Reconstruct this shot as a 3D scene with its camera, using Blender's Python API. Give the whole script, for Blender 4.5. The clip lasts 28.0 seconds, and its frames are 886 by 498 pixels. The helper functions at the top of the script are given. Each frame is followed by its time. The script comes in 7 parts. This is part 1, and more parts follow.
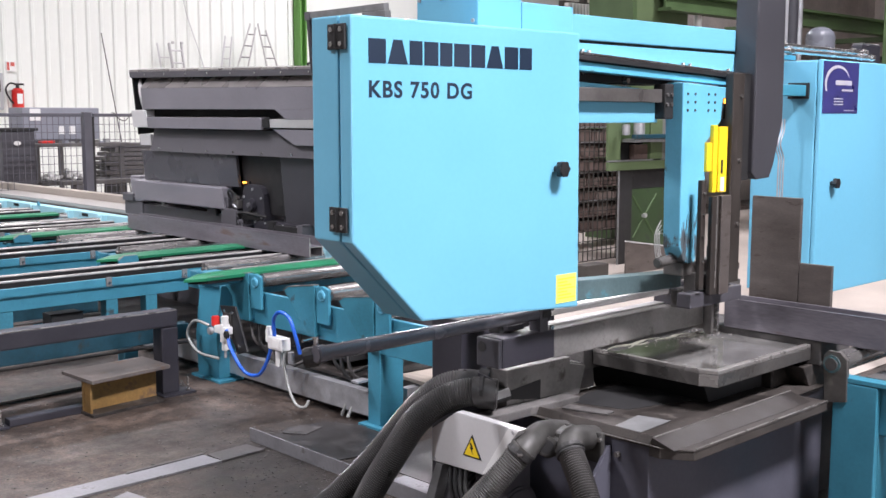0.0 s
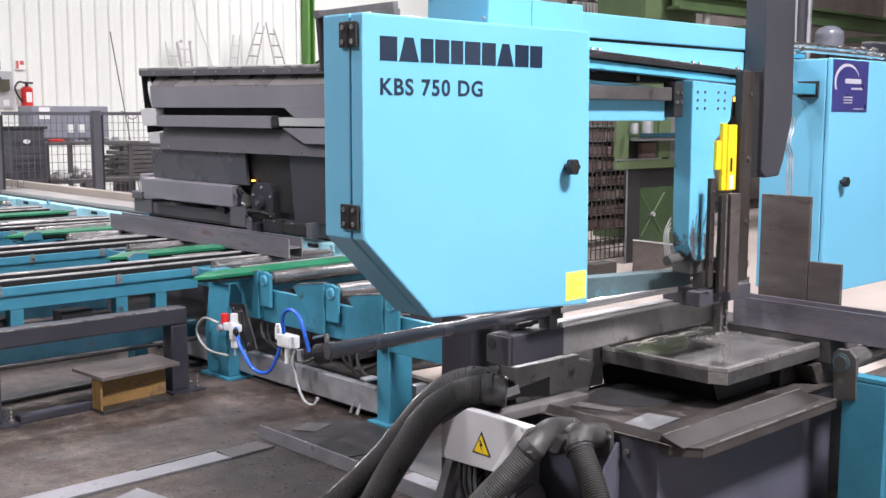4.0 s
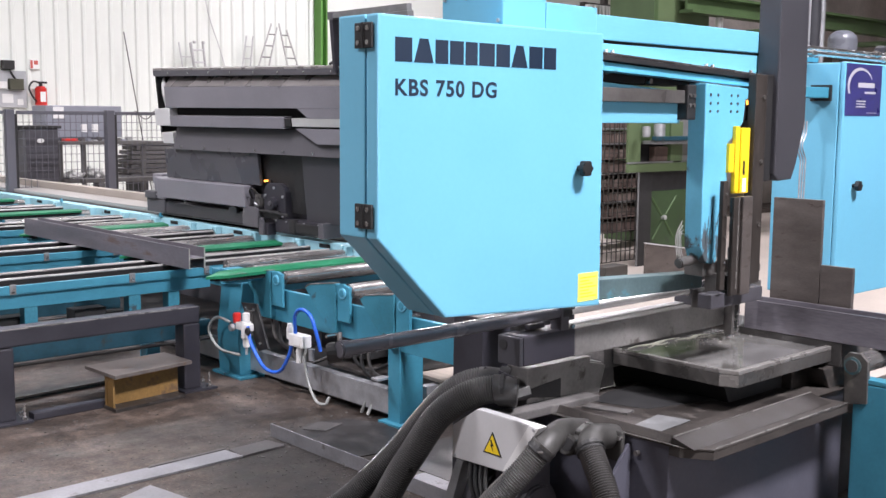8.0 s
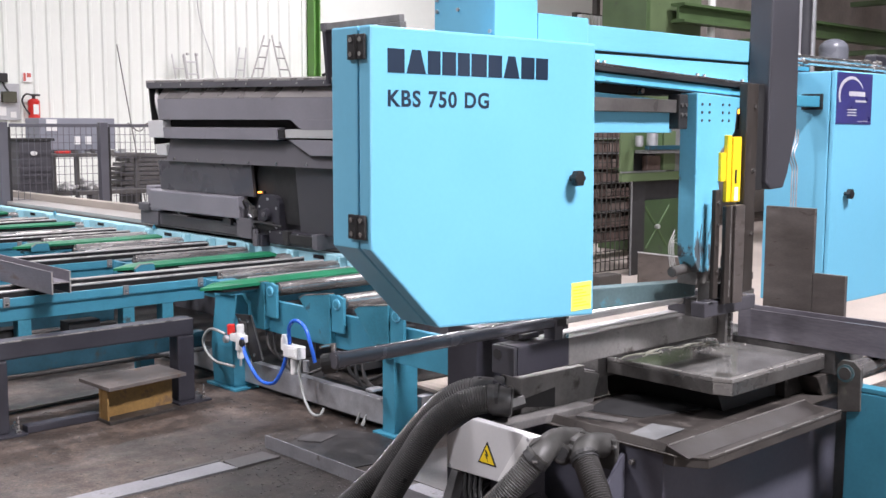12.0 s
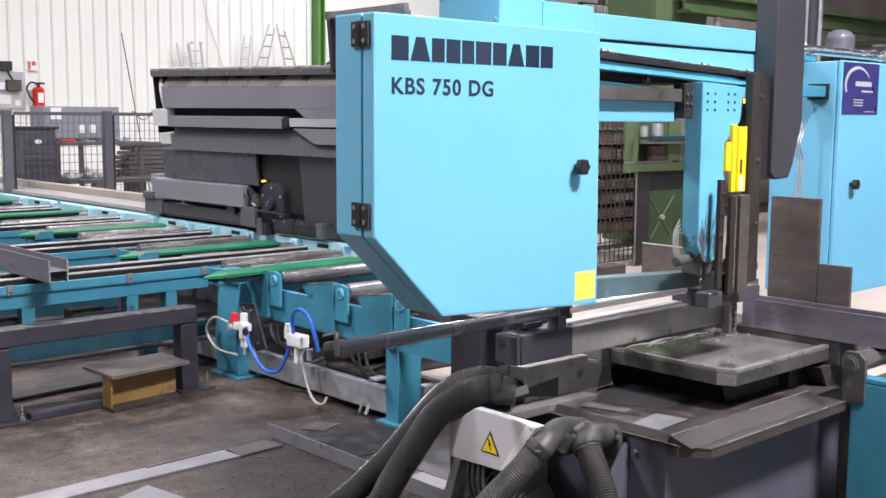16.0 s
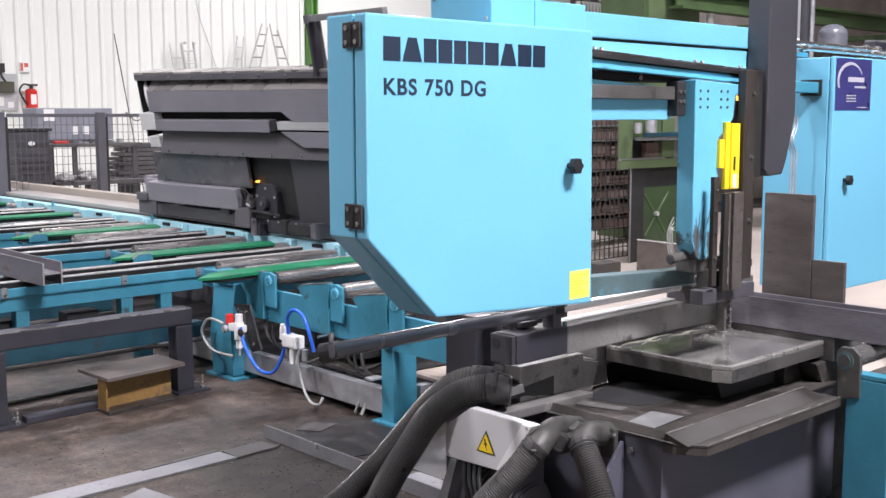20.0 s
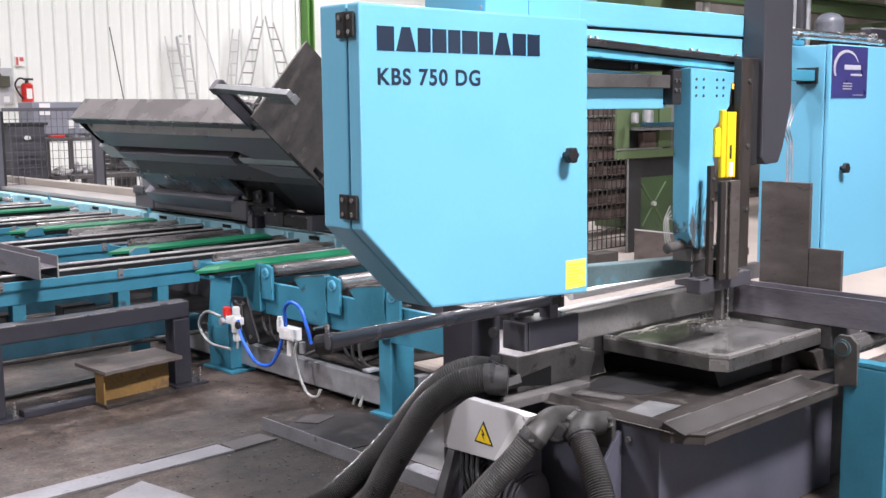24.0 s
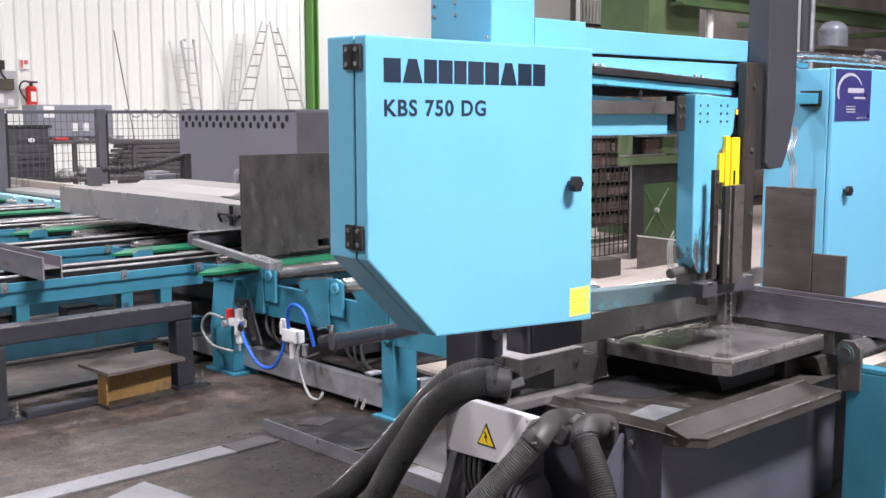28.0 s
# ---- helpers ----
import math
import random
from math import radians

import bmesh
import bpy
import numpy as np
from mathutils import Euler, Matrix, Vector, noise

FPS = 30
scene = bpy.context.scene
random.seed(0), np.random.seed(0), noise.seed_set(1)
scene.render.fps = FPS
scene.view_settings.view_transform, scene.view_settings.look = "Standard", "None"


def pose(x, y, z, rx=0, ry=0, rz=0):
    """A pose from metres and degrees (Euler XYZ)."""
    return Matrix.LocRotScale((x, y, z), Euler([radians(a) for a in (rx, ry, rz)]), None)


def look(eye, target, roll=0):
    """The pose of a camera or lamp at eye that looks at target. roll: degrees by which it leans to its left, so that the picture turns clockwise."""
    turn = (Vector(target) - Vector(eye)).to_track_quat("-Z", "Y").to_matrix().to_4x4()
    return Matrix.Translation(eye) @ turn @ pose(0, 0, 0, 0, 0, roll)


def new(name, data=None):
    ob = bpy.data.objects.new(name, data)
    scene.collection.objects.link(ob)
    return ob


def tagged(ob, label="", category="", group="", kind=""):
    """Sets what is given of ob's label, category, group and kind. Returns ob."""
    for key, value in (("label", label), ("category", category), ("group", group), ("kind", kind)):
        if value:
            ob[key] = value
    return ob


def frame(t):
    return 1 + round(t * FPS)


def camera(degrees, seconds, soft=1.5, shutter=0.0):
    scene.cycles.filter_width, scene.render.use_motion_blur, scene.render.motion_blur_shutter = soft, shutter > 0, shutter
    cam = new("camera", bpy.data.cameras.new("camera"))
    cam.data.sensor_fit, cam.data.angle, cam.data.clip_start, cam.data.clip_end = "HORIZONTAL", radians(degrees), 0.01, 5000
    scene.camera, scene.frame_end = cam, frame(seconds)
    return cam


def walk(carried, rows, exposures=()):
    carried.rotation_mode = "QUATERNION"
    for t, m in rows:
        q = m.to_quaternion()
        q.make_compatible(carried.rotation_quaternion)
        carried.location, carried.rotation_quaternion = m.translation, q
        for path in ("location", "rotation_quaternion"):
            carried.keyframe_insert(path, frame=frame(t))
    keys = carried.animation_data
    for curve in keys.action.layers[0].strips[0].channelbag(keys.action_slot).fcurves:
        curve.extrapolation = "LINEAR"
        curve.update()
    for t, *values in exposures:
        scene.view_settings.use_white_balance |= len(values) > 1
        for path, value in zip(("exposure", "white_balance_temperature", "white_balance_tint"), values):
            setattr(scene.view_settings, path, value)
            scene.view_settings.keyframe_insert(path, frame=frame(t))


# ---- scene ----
cam = camera(44.7, 28.0)
PATH = [
    (0, (0.037, 0.011, 1.809), (1.404, 1.45, 1.565), 0.1),
    (0.5, (0.033, 0.01, 1.807), (1.4, 1.449, 1.559), 0.0),
    (1, (0.032, 0.009, 1.807), (1.398, 1.448, 1.557), 0.1),
    (1.5, (0.03, 0.009, 1.805), (1.397, 1.448, 1.555), 0.1),
    (2, (0.03, 0.011, 1.805), (1.395, 1.451, 1.555), 0.1),
    (2.5, (0.027, 0.009, 1.808), (1.391, 1.451, 1.556), 0.2),
    (3, (0.027, 0.009, 1.804), (1.39, 1.451, 1.555), 0.2),
    (3.5, (0.024, 0.009, 1.805), (1.384, 1.455, 1.557), 0.1),
    (5.5, (0.012, 0.005, 1.803), (1.363, 1.459, 1.561), 0.3),
    (6, (0.01, 0.003, 1.804), (1.362, 1.457, 1.562), 0.2),
    (6.5, (0.009, 0.004, 1.8), (1.359, 1.459, 1.559), 0.3),
    (7, (0.0, 0.003, 1.803), (1.349, 1.459, 1.56), 0.3),
    (7.5, (0.002, 0.001, 1.801), (1.347, 1.46, 1.558), 0.4),
    (8, (0.0, 0.0, 1.8), (1.344, 1.462, 1.558), 0.5),
    (8.5, (-0.001, 0.0, 1.802), (1.342, 1.462, 1.558), 0.3),
    (9, (0.001, 0.0, 1.801), (1.346, 1.46, 1.559), 0.3),
    (9.5, (0.002, 0.004, 1.801), (1.349, 1.462, 1.559), 0.3),
    (10, (0.002, 0.003, 1.8), (1.35, 1.459, 1.557), 0.3),
    (10.5, (-0.004, 0.001, 1.8), (1.345, 1.457, 1.557), 0.2),
    (11, (-0.009, -0.006, 1.802), (1.34, 1.452, 1.565), 0.2),
    (11.5, (-0.007, -0.013, 1.801), (1.343, 1.445, 1.573), 0.0),
    (12, (-0.004, -0.008, 1.801), (1.349, 1.448, 1.578), 0.2),
    (12.5, (0.001, -0.005, 1.798), (1.352, 1.453, 1.575), 0.3),
    (14.5, (0.008, -0.004, 1.797), (1.355, 1.456, 1.567), 0.1),
    (15, (0.008, -0.002, 1.793), (1.355, 1.458, 1.561), 0.3),
    (15.5, (0.008, -0.001, 1.792), (1.354, 1.459, 1.554), 0.4),
    (16, (0.005, -0.002, 1.794), (1.351, 1.458, 1.553), 0.4),
    (16.5, (0.006, -0.002, 1.794), (1.353, 1.456, 1.552), 0.6),
    (17, (0.0, -0.001, 1.794), (1.351, 1.453, 1.552), 0.4),
    (17.5, (-0.003, -0.003, 1.796), (1.349, 1.451, 1.557), 0.3),
    (18, (0.003, -0.002, 1.793), (1.355, 1.453, 1.556), 0.3),
    (18.5, (-0.004, -0.004, 1.793), (1.348, 1.451, 1.554), 0.4),
    (19, (0.001, -0.001, 1.795), (1.354, 1.452, 1.555), 0.4),
    (19.5, (0.01, -0.004, 1.801), (1.362, 1.45, 1.558), 0.1),
    (20, (0.012, -0.002, 1.802), (1.364, 1.452, 1.557), -0.1),
    (20.5, (0.015, 0.002, 1.801), (1.367, 1.455, 1.553), -0.1),
    (21, (0.014, -0.002, 1.804), (1.364, 1.452, 1.553), -0.4),
    (21.5, (0.019, -0.003, 1.8), (1.369, 1.451, 1.548), -0.7),
    (23.5, (0.023, -0.002, 1.798), (1.374, 1.45, 1.538), -0.6),
    (24, (0.024, -0.001, 1.796), (1.377, 1.449, 1.536), -0.5),
    (24.5, (0.023, 0.001, 1.797), (1.38, 1.448, 1.54), -0.4),
    (25, (0.018, -0.002, 1.801), (1.375, 1.445, 1.547), -0.2),
    (25.5, (0.018, -0.002, 1.78), (1.375, 1.446, 1.536), -0.0),
    (26, (0.017, 0.0, 1.78), (1.374, 1.449, 1.537), 0.0),
    (26.5, (0.021, -0.002, 1.781), (1.377, 1.449, 1.539), -0.1),
    (27, (0.014, -0.001, 1.78), (1.37, 1.449, 1.535), -0.2),
    (27.5, (0.015, 0.002, 1.776), (1.368, 1.454, 1.53), -0.1),
    (28, (0.012, -0.001, 1.779), (1.363, 1.452, 1.531), -0.1),
]
walk(cam, [(t, look(eye, target, roll)) for t, eye, target, roll in PATH])

# ---- light ----
HALL = (-14.0, 27.0, -16.0, 22.0, 9.0)   # x0, x1, y0, y1, ceiling height


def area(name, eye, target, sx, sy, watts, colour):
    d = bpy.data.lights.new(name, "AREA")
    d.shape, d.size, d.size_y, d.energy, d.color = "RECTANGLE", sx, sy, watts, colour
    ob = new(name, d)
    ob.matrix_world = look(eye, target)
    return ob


world = bpy.data.worlds.new("world")
world.use_nodes = True
scene.world = world
sky = world.node_tree.nodes.new("ShaderNodeTexSky")
sky.sky_type, sky.sun_disc, sky.sun_elevation, sky.sun_rotation = "NISHITA", False, radians(40), radians(200)
world.node_tree.links.new(sky.outputs[0], world.node_tree.nodes["Background"].inputs[0])
world.node_tree.nodes["Background"].inputs[1].default_value = 0.1

# front fill lamp added behind the camera; unseen ceiling luminaires placed to suit the brightness
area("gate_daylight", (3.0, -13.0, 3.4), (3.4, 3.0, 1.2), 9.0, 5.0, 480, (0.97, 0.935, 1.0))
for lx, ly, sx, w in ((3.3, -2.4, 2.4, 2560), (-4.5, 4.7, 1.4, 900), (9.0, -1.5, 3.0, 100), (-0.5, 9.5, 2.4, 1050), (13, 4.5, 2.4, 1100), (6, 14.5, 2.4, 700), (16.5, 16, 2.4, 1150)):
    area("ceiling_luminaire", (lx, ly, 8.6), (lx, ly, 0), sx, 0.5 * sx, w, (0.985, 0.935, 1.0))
scene.view_settings.exposure = 0.0


# ---- materials ----
def material(name, col, rough=0.5, metal=0.0, var=0.12, scale=4.0, fine=60.0, bump=0.15, wear=None, wear_at=0.62,
             wear_scale=7.0, stretch=(1, 1, 1), piece=0.0, spec=0.5, coat=0.0):
    m = bpy.data.materials.new(name)
    m.use_nodes = True
    nt = m.node_tree
    n, link = nt.nodes, nt.links.new
    b = n["Principled BSDF"]
    b.inputs["Metallic"].default_value = metal
    b.inputs["Specular IOR Level"].default_value = spec
    b.inputs["Coat Weight"].default_value = coat
    co = n.new("ShaderNodeTexCoord")
    mp = n.new("ShaderNodeMapping")
    mp.inputs["Scale"].default_value = stretch
    link(co.outputs["Object"], mp.inputs[0])
    big, small = n.new("ShaderNodeTexNoise"), n.new("ShaderNodeTexNoise")
    for t, s, d in ((big, scale, 5.0), (small, fine, 3.0)):
        t.inputs["Scale"].default_value, t.inputs["Detail"].default_value = s, d
        link(mp.outputs[0], t.inputs["Vector"])
    mix = n.new("ShaderNodeMath")
    mix.operation = "MULTIPLY_ADD"
    link(small.outputs["Fac"], mix.inputs[0])
    mix.inputs[1].default_value = 0.35
    link(big.outputs["Fac"], mix.inputs[2])
    ramp = n.new("ShaderNodeMapRange")
    ramp.inputs[1].default_value, ramp.inputs[2].default_value = 0.45, 0.95
    ramp.inputs[3].default_value, ramp.inputs[4].default_value = 1 - var, 1 + var
    link(mix.outputs[0], ramp.inputs[0])
    value = ramp.outputs[0]
    if piece:
        info = n.new("ShaderNodeObjectInfo")
        r2 = n.new("ShaderNodeMapRange")
        r2.inputs[3].default_value, r2.inputs[4].default_value = 1 - piece, 1 + piece
        link(info.outputs["Random"], r2.inputs[0])
        mul = n.new("ShaderNodeMath")
        mul.operation = "MULTIPLY"
        link(value, mul.inputs[0]), link(r2.outputs[0], mul.inputs[1])
        value = mul.outputs[0]
    tint = n.new("ShaderNodeVectorMath")
    tint.operation = "SCALE"
    tint.inputs[0].default_value = col
    link(value, tint.inputs["Scale"])
    colour = tint.outputs[0]
    rr = n.new("ShaderNodeMapRange")
    rr.inputs[1].default_value, rr.inputs[2].default_value = 0.3, 0.7
    rr.inputs[3].default_value, rr.inputs[4].default_value = max(rough - 0.1, 0.04), min(rough + 0.12, 1)
    link(big.outputs["Fac"], rr.inputs[0])
    link(rr.outputs[0], b.inputs["Roughness"])
    if wear:
        w = n.new("ShaderNodeTexNoise")
        w.inputs["Scale"].default_value, w.inputs["Detail"].default_value = wear_scale, 8.0
        w.inputs["Roughness"].default_value = 0.65
        link(mp.outputs[0], w.inputs["Vector"])
        edge = n.new("ShaderNodeMapRange")
        edge.inputs[1].default_value, edge.inputs[2].default_value = wear_at, wear_at + 0.07
        link(w.outputs["Fac"], edge.inputs[0])
        mx = n.new("ShaderNodeMix")
        mx.data_type = "RGBA"
        link(edge.outputs[0], mx.inputs[0]), link(colour, mx.inputs[6])
        mx.inputs[7].default_value = (*wear, 1)
        colour = mx.outputs[2]
    link(colour, b.inputs["Base Color"])
    if bump:
        bp = n.new("ShaderNodeBump")
        bp.inputs["Strength"].default_value, bp.inputs["Distance"].default_value = bump, 0.002
        link(mix.outputs[0], bp.inputs["Height"])
        link(bp.outputs[0], b.inputs["Normal"])
    return m


def glow(name, col, strength):
    m = material(name, col, 0.4)
    b = m.node_tree.nodes["Principled BSDF"]
    b.inputs["Emission Color"].default_value, b.inputs["Emission Strength"].default_value = (*col, 1), strength
    return m


BLUE = material("turquoise_paint", (0.155, 0.455, 0.635), 0.38, var=0.05, scale=2.0, bump=0.05, coat=0.15)
BLUE_BEAM = material("smudged_turquoise_paint", (0.15, 0.44, 0.61), 0.4, var=0.08, scale=3, bump=0.06, wear=(0.055, 0.15, 0.20), wear_at=0.66, wear_scale=6, stretch=(0.5, 1, 2.2))
# darker copy of BLUE: shade low on the frames in its colour, plus wear
BLUE_USED_SHADE = material("used_shaded_turquoise_paint", (0.046, 0.225, 0.322), 0.45, var=0.16, scale=5, bump=0.12, wear=(0.05, 0.075, 0.085), wear_at=0.66)
BLUE_WORN = material("scraped_turquoise_paint", (0.11, 0.43, 0.60), 0.4, var=0.1, scale=5, bump=0.15, wear=(0.06, 0.06, 0.06), wear_at=0.6, wear_scale=5)
ARM_GREY = material("satin_anthracite_paint", (0.195, 0.19, 0.215), 0.36, var=0.14, scale=2.2, bump=0.05, coat=0.1, wear=(0.16, 0.155, 0.165), wear_at=0.66, wear_scale=5)
ARM_GLOSS = material("glossy_dark_panel_paint", (0.075, 0.074, 0.085), 0.3, var=0.12, scale=3, bump=0.04, coat=0.15)
# darker copy of ARM_GREY, taking in shade on the lower, down-facing panels
ARM_DARK = material("darkened_anthracite_paint", (0.088, 0.086, 0.097), 0.45, var=0.15, scale=4, bump=0.1, wear=(0.16, 0.155, 0.16), wear_at=0.7)
STAND_GREY = material("dark_stand_paint", (0.027, 0.026, 0.034), 0.45, var=0.2, scale=5, bump=0.1, wear=(0.09, 0.085, 0.085), wear_at=0.7)
TANK_GREY = material("slate_tank_paint", (0.078, 0.079, 0.101), 0.4, var=0.22, scale=3, bump=0.1, wear=(0.085, 0.083, 0.095), wear_at=0.63, wear_scale=3)
GREY = material("anthracite_paint", (0.045, 0.045, 0.053), 0.42, var=0.1, scale=3, bump=0.08)
GREY_USED = material("used_anthracite_paint", (0.06, 0.058, 0.068), 0.48, var=0.22, scale=6, bump=0.15, wear=(0.13, 0.12, 0.12), wear_at=0.68)
TUBE = material("glossy_anthracite_paint", (0.085, 0.085, 0.10), 0.2, var=0.1, scale=4, bump=0.04, coat=0.5)
WRAP = material("dusty_black_wrap", (0.05, 0.049, 0.049), 0.36, var=0.4, scale=14, bump=0.25, wear=(0.07, 0.068, 0.066), wear_at=0.6, wear_scale=12)
BLACK = material("black_rubber", (0.018, 0.018, 0.019), 0.55, var=0.25, scale=9, bump=0.15)
# near-black for holes and gaps: the dark inside is put into the colour
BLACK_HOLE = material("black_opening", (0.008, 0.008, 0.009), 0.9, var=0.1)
HOSE = material("grey_black_hose", (0.066, 0.064, 0.063), 0.36, var=0.3, scale=9, bump=0.06, wear=(0.09, 0.086, 0.08), wear_at=0.64, spec=0.4)
STEEL = material("mill_steel", (0.155, 0.147, 0.142), 0.36, metal=0.55, var=0.28, scale=5, bump=0.15, wear=(0.10, 0.075, 0.06), wear_at=0.6)
PLATE = material("dark_plate_steel", (0.070, 0.063, 0.059), 0.42, metal=0.4, var=0.35, scale=11, bump=0.15, wear=(0.10, 0.087, 0.078), wear_at=0.58, wear_scale=9, stretch=(1.0, 1, 0.45))
BRUSHED = material("brushed_plate_steel", (0.15, 0.132, 0.123), 0.38, metal=0.5, var=0.22, scale=5, fine=70, bump=0.1, stretch=(1, 1, 3), wear=(0.10, 0.082, 0.072), wear_at=0.6)
BRIGHT = material("bright_steel", (0.62, 0.61, 0.60), 0.22, metal=0.95, var=0.12, scale=8, bump=0.04, stretch=(1, 6, 6))
ROLLER = material("roller_steel", (0.5, 0.485, 0.475), 0.24, metal=0.82, var=0.35, scale=4, bump=0.06, stretch=(0.6, 5, 5), piece=0.35)
GALV = material("galvanised_steel", (0.42, 0.43, 0.45), 0.45, metal=0.6, var=0.2, scale=12, bump=0.08)
BEAM = material("rolled_beam_steel", (0.15, 0.142, 0.162), 0.42, metal=0.35, var=0.4, scale=4, bump=0.2, wear=(0.135, 0.10, 0.09), wear_at=0.6, wear_scale=4, stretch=(1, 0.35, 2))
CUT = material("sawn_steel", (0.5, 0.47, 0.45), 0.4, metal=0.7, var=0.15)
GREEN = material("green_slide_plastic", (0.012, 0.17, 0.08), 0.4, var=0.2, scale=6, wear=(0.03, 0.13, 0.08), wear_at=0.62, bump=0.06)
OLIVE = material("olive_green_paint", (0.062, 0.105, 0.042), 0.5, var=0.2, scale=3, bump=0.1, wear=(0.05, 0.06, 0.04), wear_at=0.63)
POLE_GREEN = material("green_column_paint", (0.11, 0.28, 0.06), 0.5, var=0.12, scale=2, bump=0.06)
YELLOW = material("yellow_paint", (0.85, 0.60, 0.02), 0.42, var=0.08, bump=0.05, wear=(0.5, 0.36, 0.05), wear_at=0.7)
STICKER = material("pale_yellow_sticker", (0.85, 0.78, 0.14), 0.5, var=0.05, bump=0.02)
RUST = material("rusty_primer", (0.25, 0.145, 0.045), 0.6, var=0.35, scale=5, bump=0.25, wear=(0.13, 0.08, 0.045), wear_at=0.52, wear_scale=5)
WHITE_WALL = material("white_sheet_metal", (0.755, 0.785, 0.745), 0.55, var=0.035, scale=0.6, fine=9, bump=0.03)
WHITE = material("white_plastic", (0.72, 0.72, 0.71), 0.4, var=0.05, bump=0.03)
LIGHT_GREY = material("light_grey_paint", (0.55, 0.55, 0.555), 0.42, var=0.06, bump=0.05, wear=(0.4, 0.39, 0.37), wear_at=0.68)
RED = material("red_paint", (0.62, 0.03, 0.025), 0.35, var=0.1, bump=0.03)
RED_PALE = material("faded_red_print", (0.55, 0.12, 0.10), 0.6, var=0.1)
NAVY = material("dark_navy_lettering", (0.010, 0.022, 0.045), 0.5, var=0.06, bump=0.02)
PURPLE = material("blue_violet_print", (0.035, 0.035, 0.15), 0.35, var=0.25, scale=9, bump=0.01)
HOSE_BLUE = material("blue_air_tube", (0.03, 0.13, 0.62), 0.3, var=0.06, bump=0.02)
HOSE_CLEAR = material("milky_air_tube", (0.30, 0.31, 0.30), 0.3, var=0.08, bump=0.02)
BEIGE = material("beige_guide_rail", (0.40, 0.36, 0.32), 0.5, metal=0.3, var=0.15, scale=3, bump=0.06, stretch=(3, 0.4, 3))
PALE_BLUE = material("pale_blue_rail_paint", (0.33, 0.60, 0.68), 0.45, var=0.12, scale=5, bump=0.08, wear=(0.2, 0.25, 0.28), wear_at=0.66)
BROWN = material("brown_stored_goods", (0.105, 0.072, 0.062), 0.7, var=0.4, scale=6, bump=0.3)
DUSTY = material("dusty_dark_steel", (0.115, 0.11, 0.108), 0.55, metal=0.3, var=0.35, scale=6, bump=0.2, wear=(0.17, 0.16, 0.155), wear_at=0.6)
SHADE_SHEET = material("black_shade_sheet", (0.022, 0.02, 0.019), 0.4, var=0.5, scale=3, bump=0.2, wear=(0.09, 0.08, 0.075), wear_at=0.6, wear_scale=3)
FOIL = material("crumpled_foil", (0.75, 0.75, 0.74), 0.3, metal=0.3, var=0.2, scale=20, bump=0.3)
CARD = material("white_paper", (0.78, 0.78, 0.77), 0.7, var=0.04)
ALU = material("aluminium", (0.66, 0.66, 0.66), 0.35, metal=0.6, var=0.1, bump=0.04)
DARK_WALL = material("brown_grey_wall", (0.44, 0.40, 0.375), 0.8, var=0.25, scale=1.5, fine=14, bump=0.2)
CEILING = material("ceiling_sheet", (0.22, 0.22, 0.215), 0.7, var=0.08, scale=1)
FLOOR_FAR = material("pale_floor_tone", (0.42, 0.37, 0.33), 0.6, var=0.15, scale=2, bump=0.08)
RUST_PLANK = material("worn_board", (0.42, 0.36, 0.31), 0.7, var=0.3, scale=5, bump=0.25, stretch=(6, 0.6, 1))
ORANGE_GLOW = glow("orange_lamp", (1.0, 0.36, 0.05), 5.0)
STRAND = material("polished_chain_guide", (0.78, 0.77, 0.76), 0.34, metal=0.2, var=0.25, scale=6, bump=0.05, stretch=(0.4, 5, 5))
# oily brown steel, deepened by the table's shadow on the tank deck
DECK = material("darkened_oily_brown_deck", (0.038, 0.033, 0.030), 0.5, metal=0.1, var=0.6, scale=9, fine=45, bump=0.5, wear=(0.095, 0.084, 0.077), wear_at=0.57, wear_scale=12)
LEDGE = material("greasy_rim_steel", (0.046, 0.040, 0.036), 0.62, metal=0.05, var=0.3, scale=5, fine=80, bump=0.15, wear=(0.03, 0.026, 0.024), wear_at=0.56, wear_scale=14)
# brown lip with shade put into its colour, as the slope catches too much light
LIP = material("shaded_brown_lip", (0.024, 0.020, 0.018), 0.6, var=0.4, scale=6, bump=0.25, wear=(0.045, 0.036, 0.031), wear_at=0.6, wear_scale=9)
CAST = material("dirty_cast_iron", (0.045, 0.044, 0.042), 0.48, metal=0.1, var=0.4, scale=12, bump=0.45, wear=(0.035, 0.033, 0.03), wear_at=0.58, wear_scale=9)
# turquoise with the deep shade under the beams put into its colour
BLUE_DEEP_SHADE = material("deep_shaded_turquoise_paint", (0.009, 0.05, 0.075), 0.5, var=0.35, scale=6, bump=0.15, wear=(0.03, 0.03, 0.03), wear_at=0.58)
GREASE = material("dark_grease_scrape", (0.075, 0.082, 0.09), 0.5, metal=0.3, var=0.45, scale=14, bump=0.25, wear=(0.12, 0.15, 0.17), wear_at=0.62, wear_scale=18)
TEAL = material("greasy_teal_steel", (0.10, 0.155, 0.165), 0.42, metal=0.3, var=0.3, scale=5, bump=0.12, wear=(0.10, 0.26, 0.31), wear_at=0.6, wear_scale=6)
COOLANT = material("wet_tray_steel", (0.38, 0.375, 0.365), 0.075, metal=0.65, var=0.5, scale=4, bump=0.03, wear=(0.2, 0.195, 0.18), wear_at=0.57, wear_scale=5)
FOAM = material("milky_coolant", (0.50, 0.49, 0.41), 0.35, var=0.3, scale=14, bump=0.1)
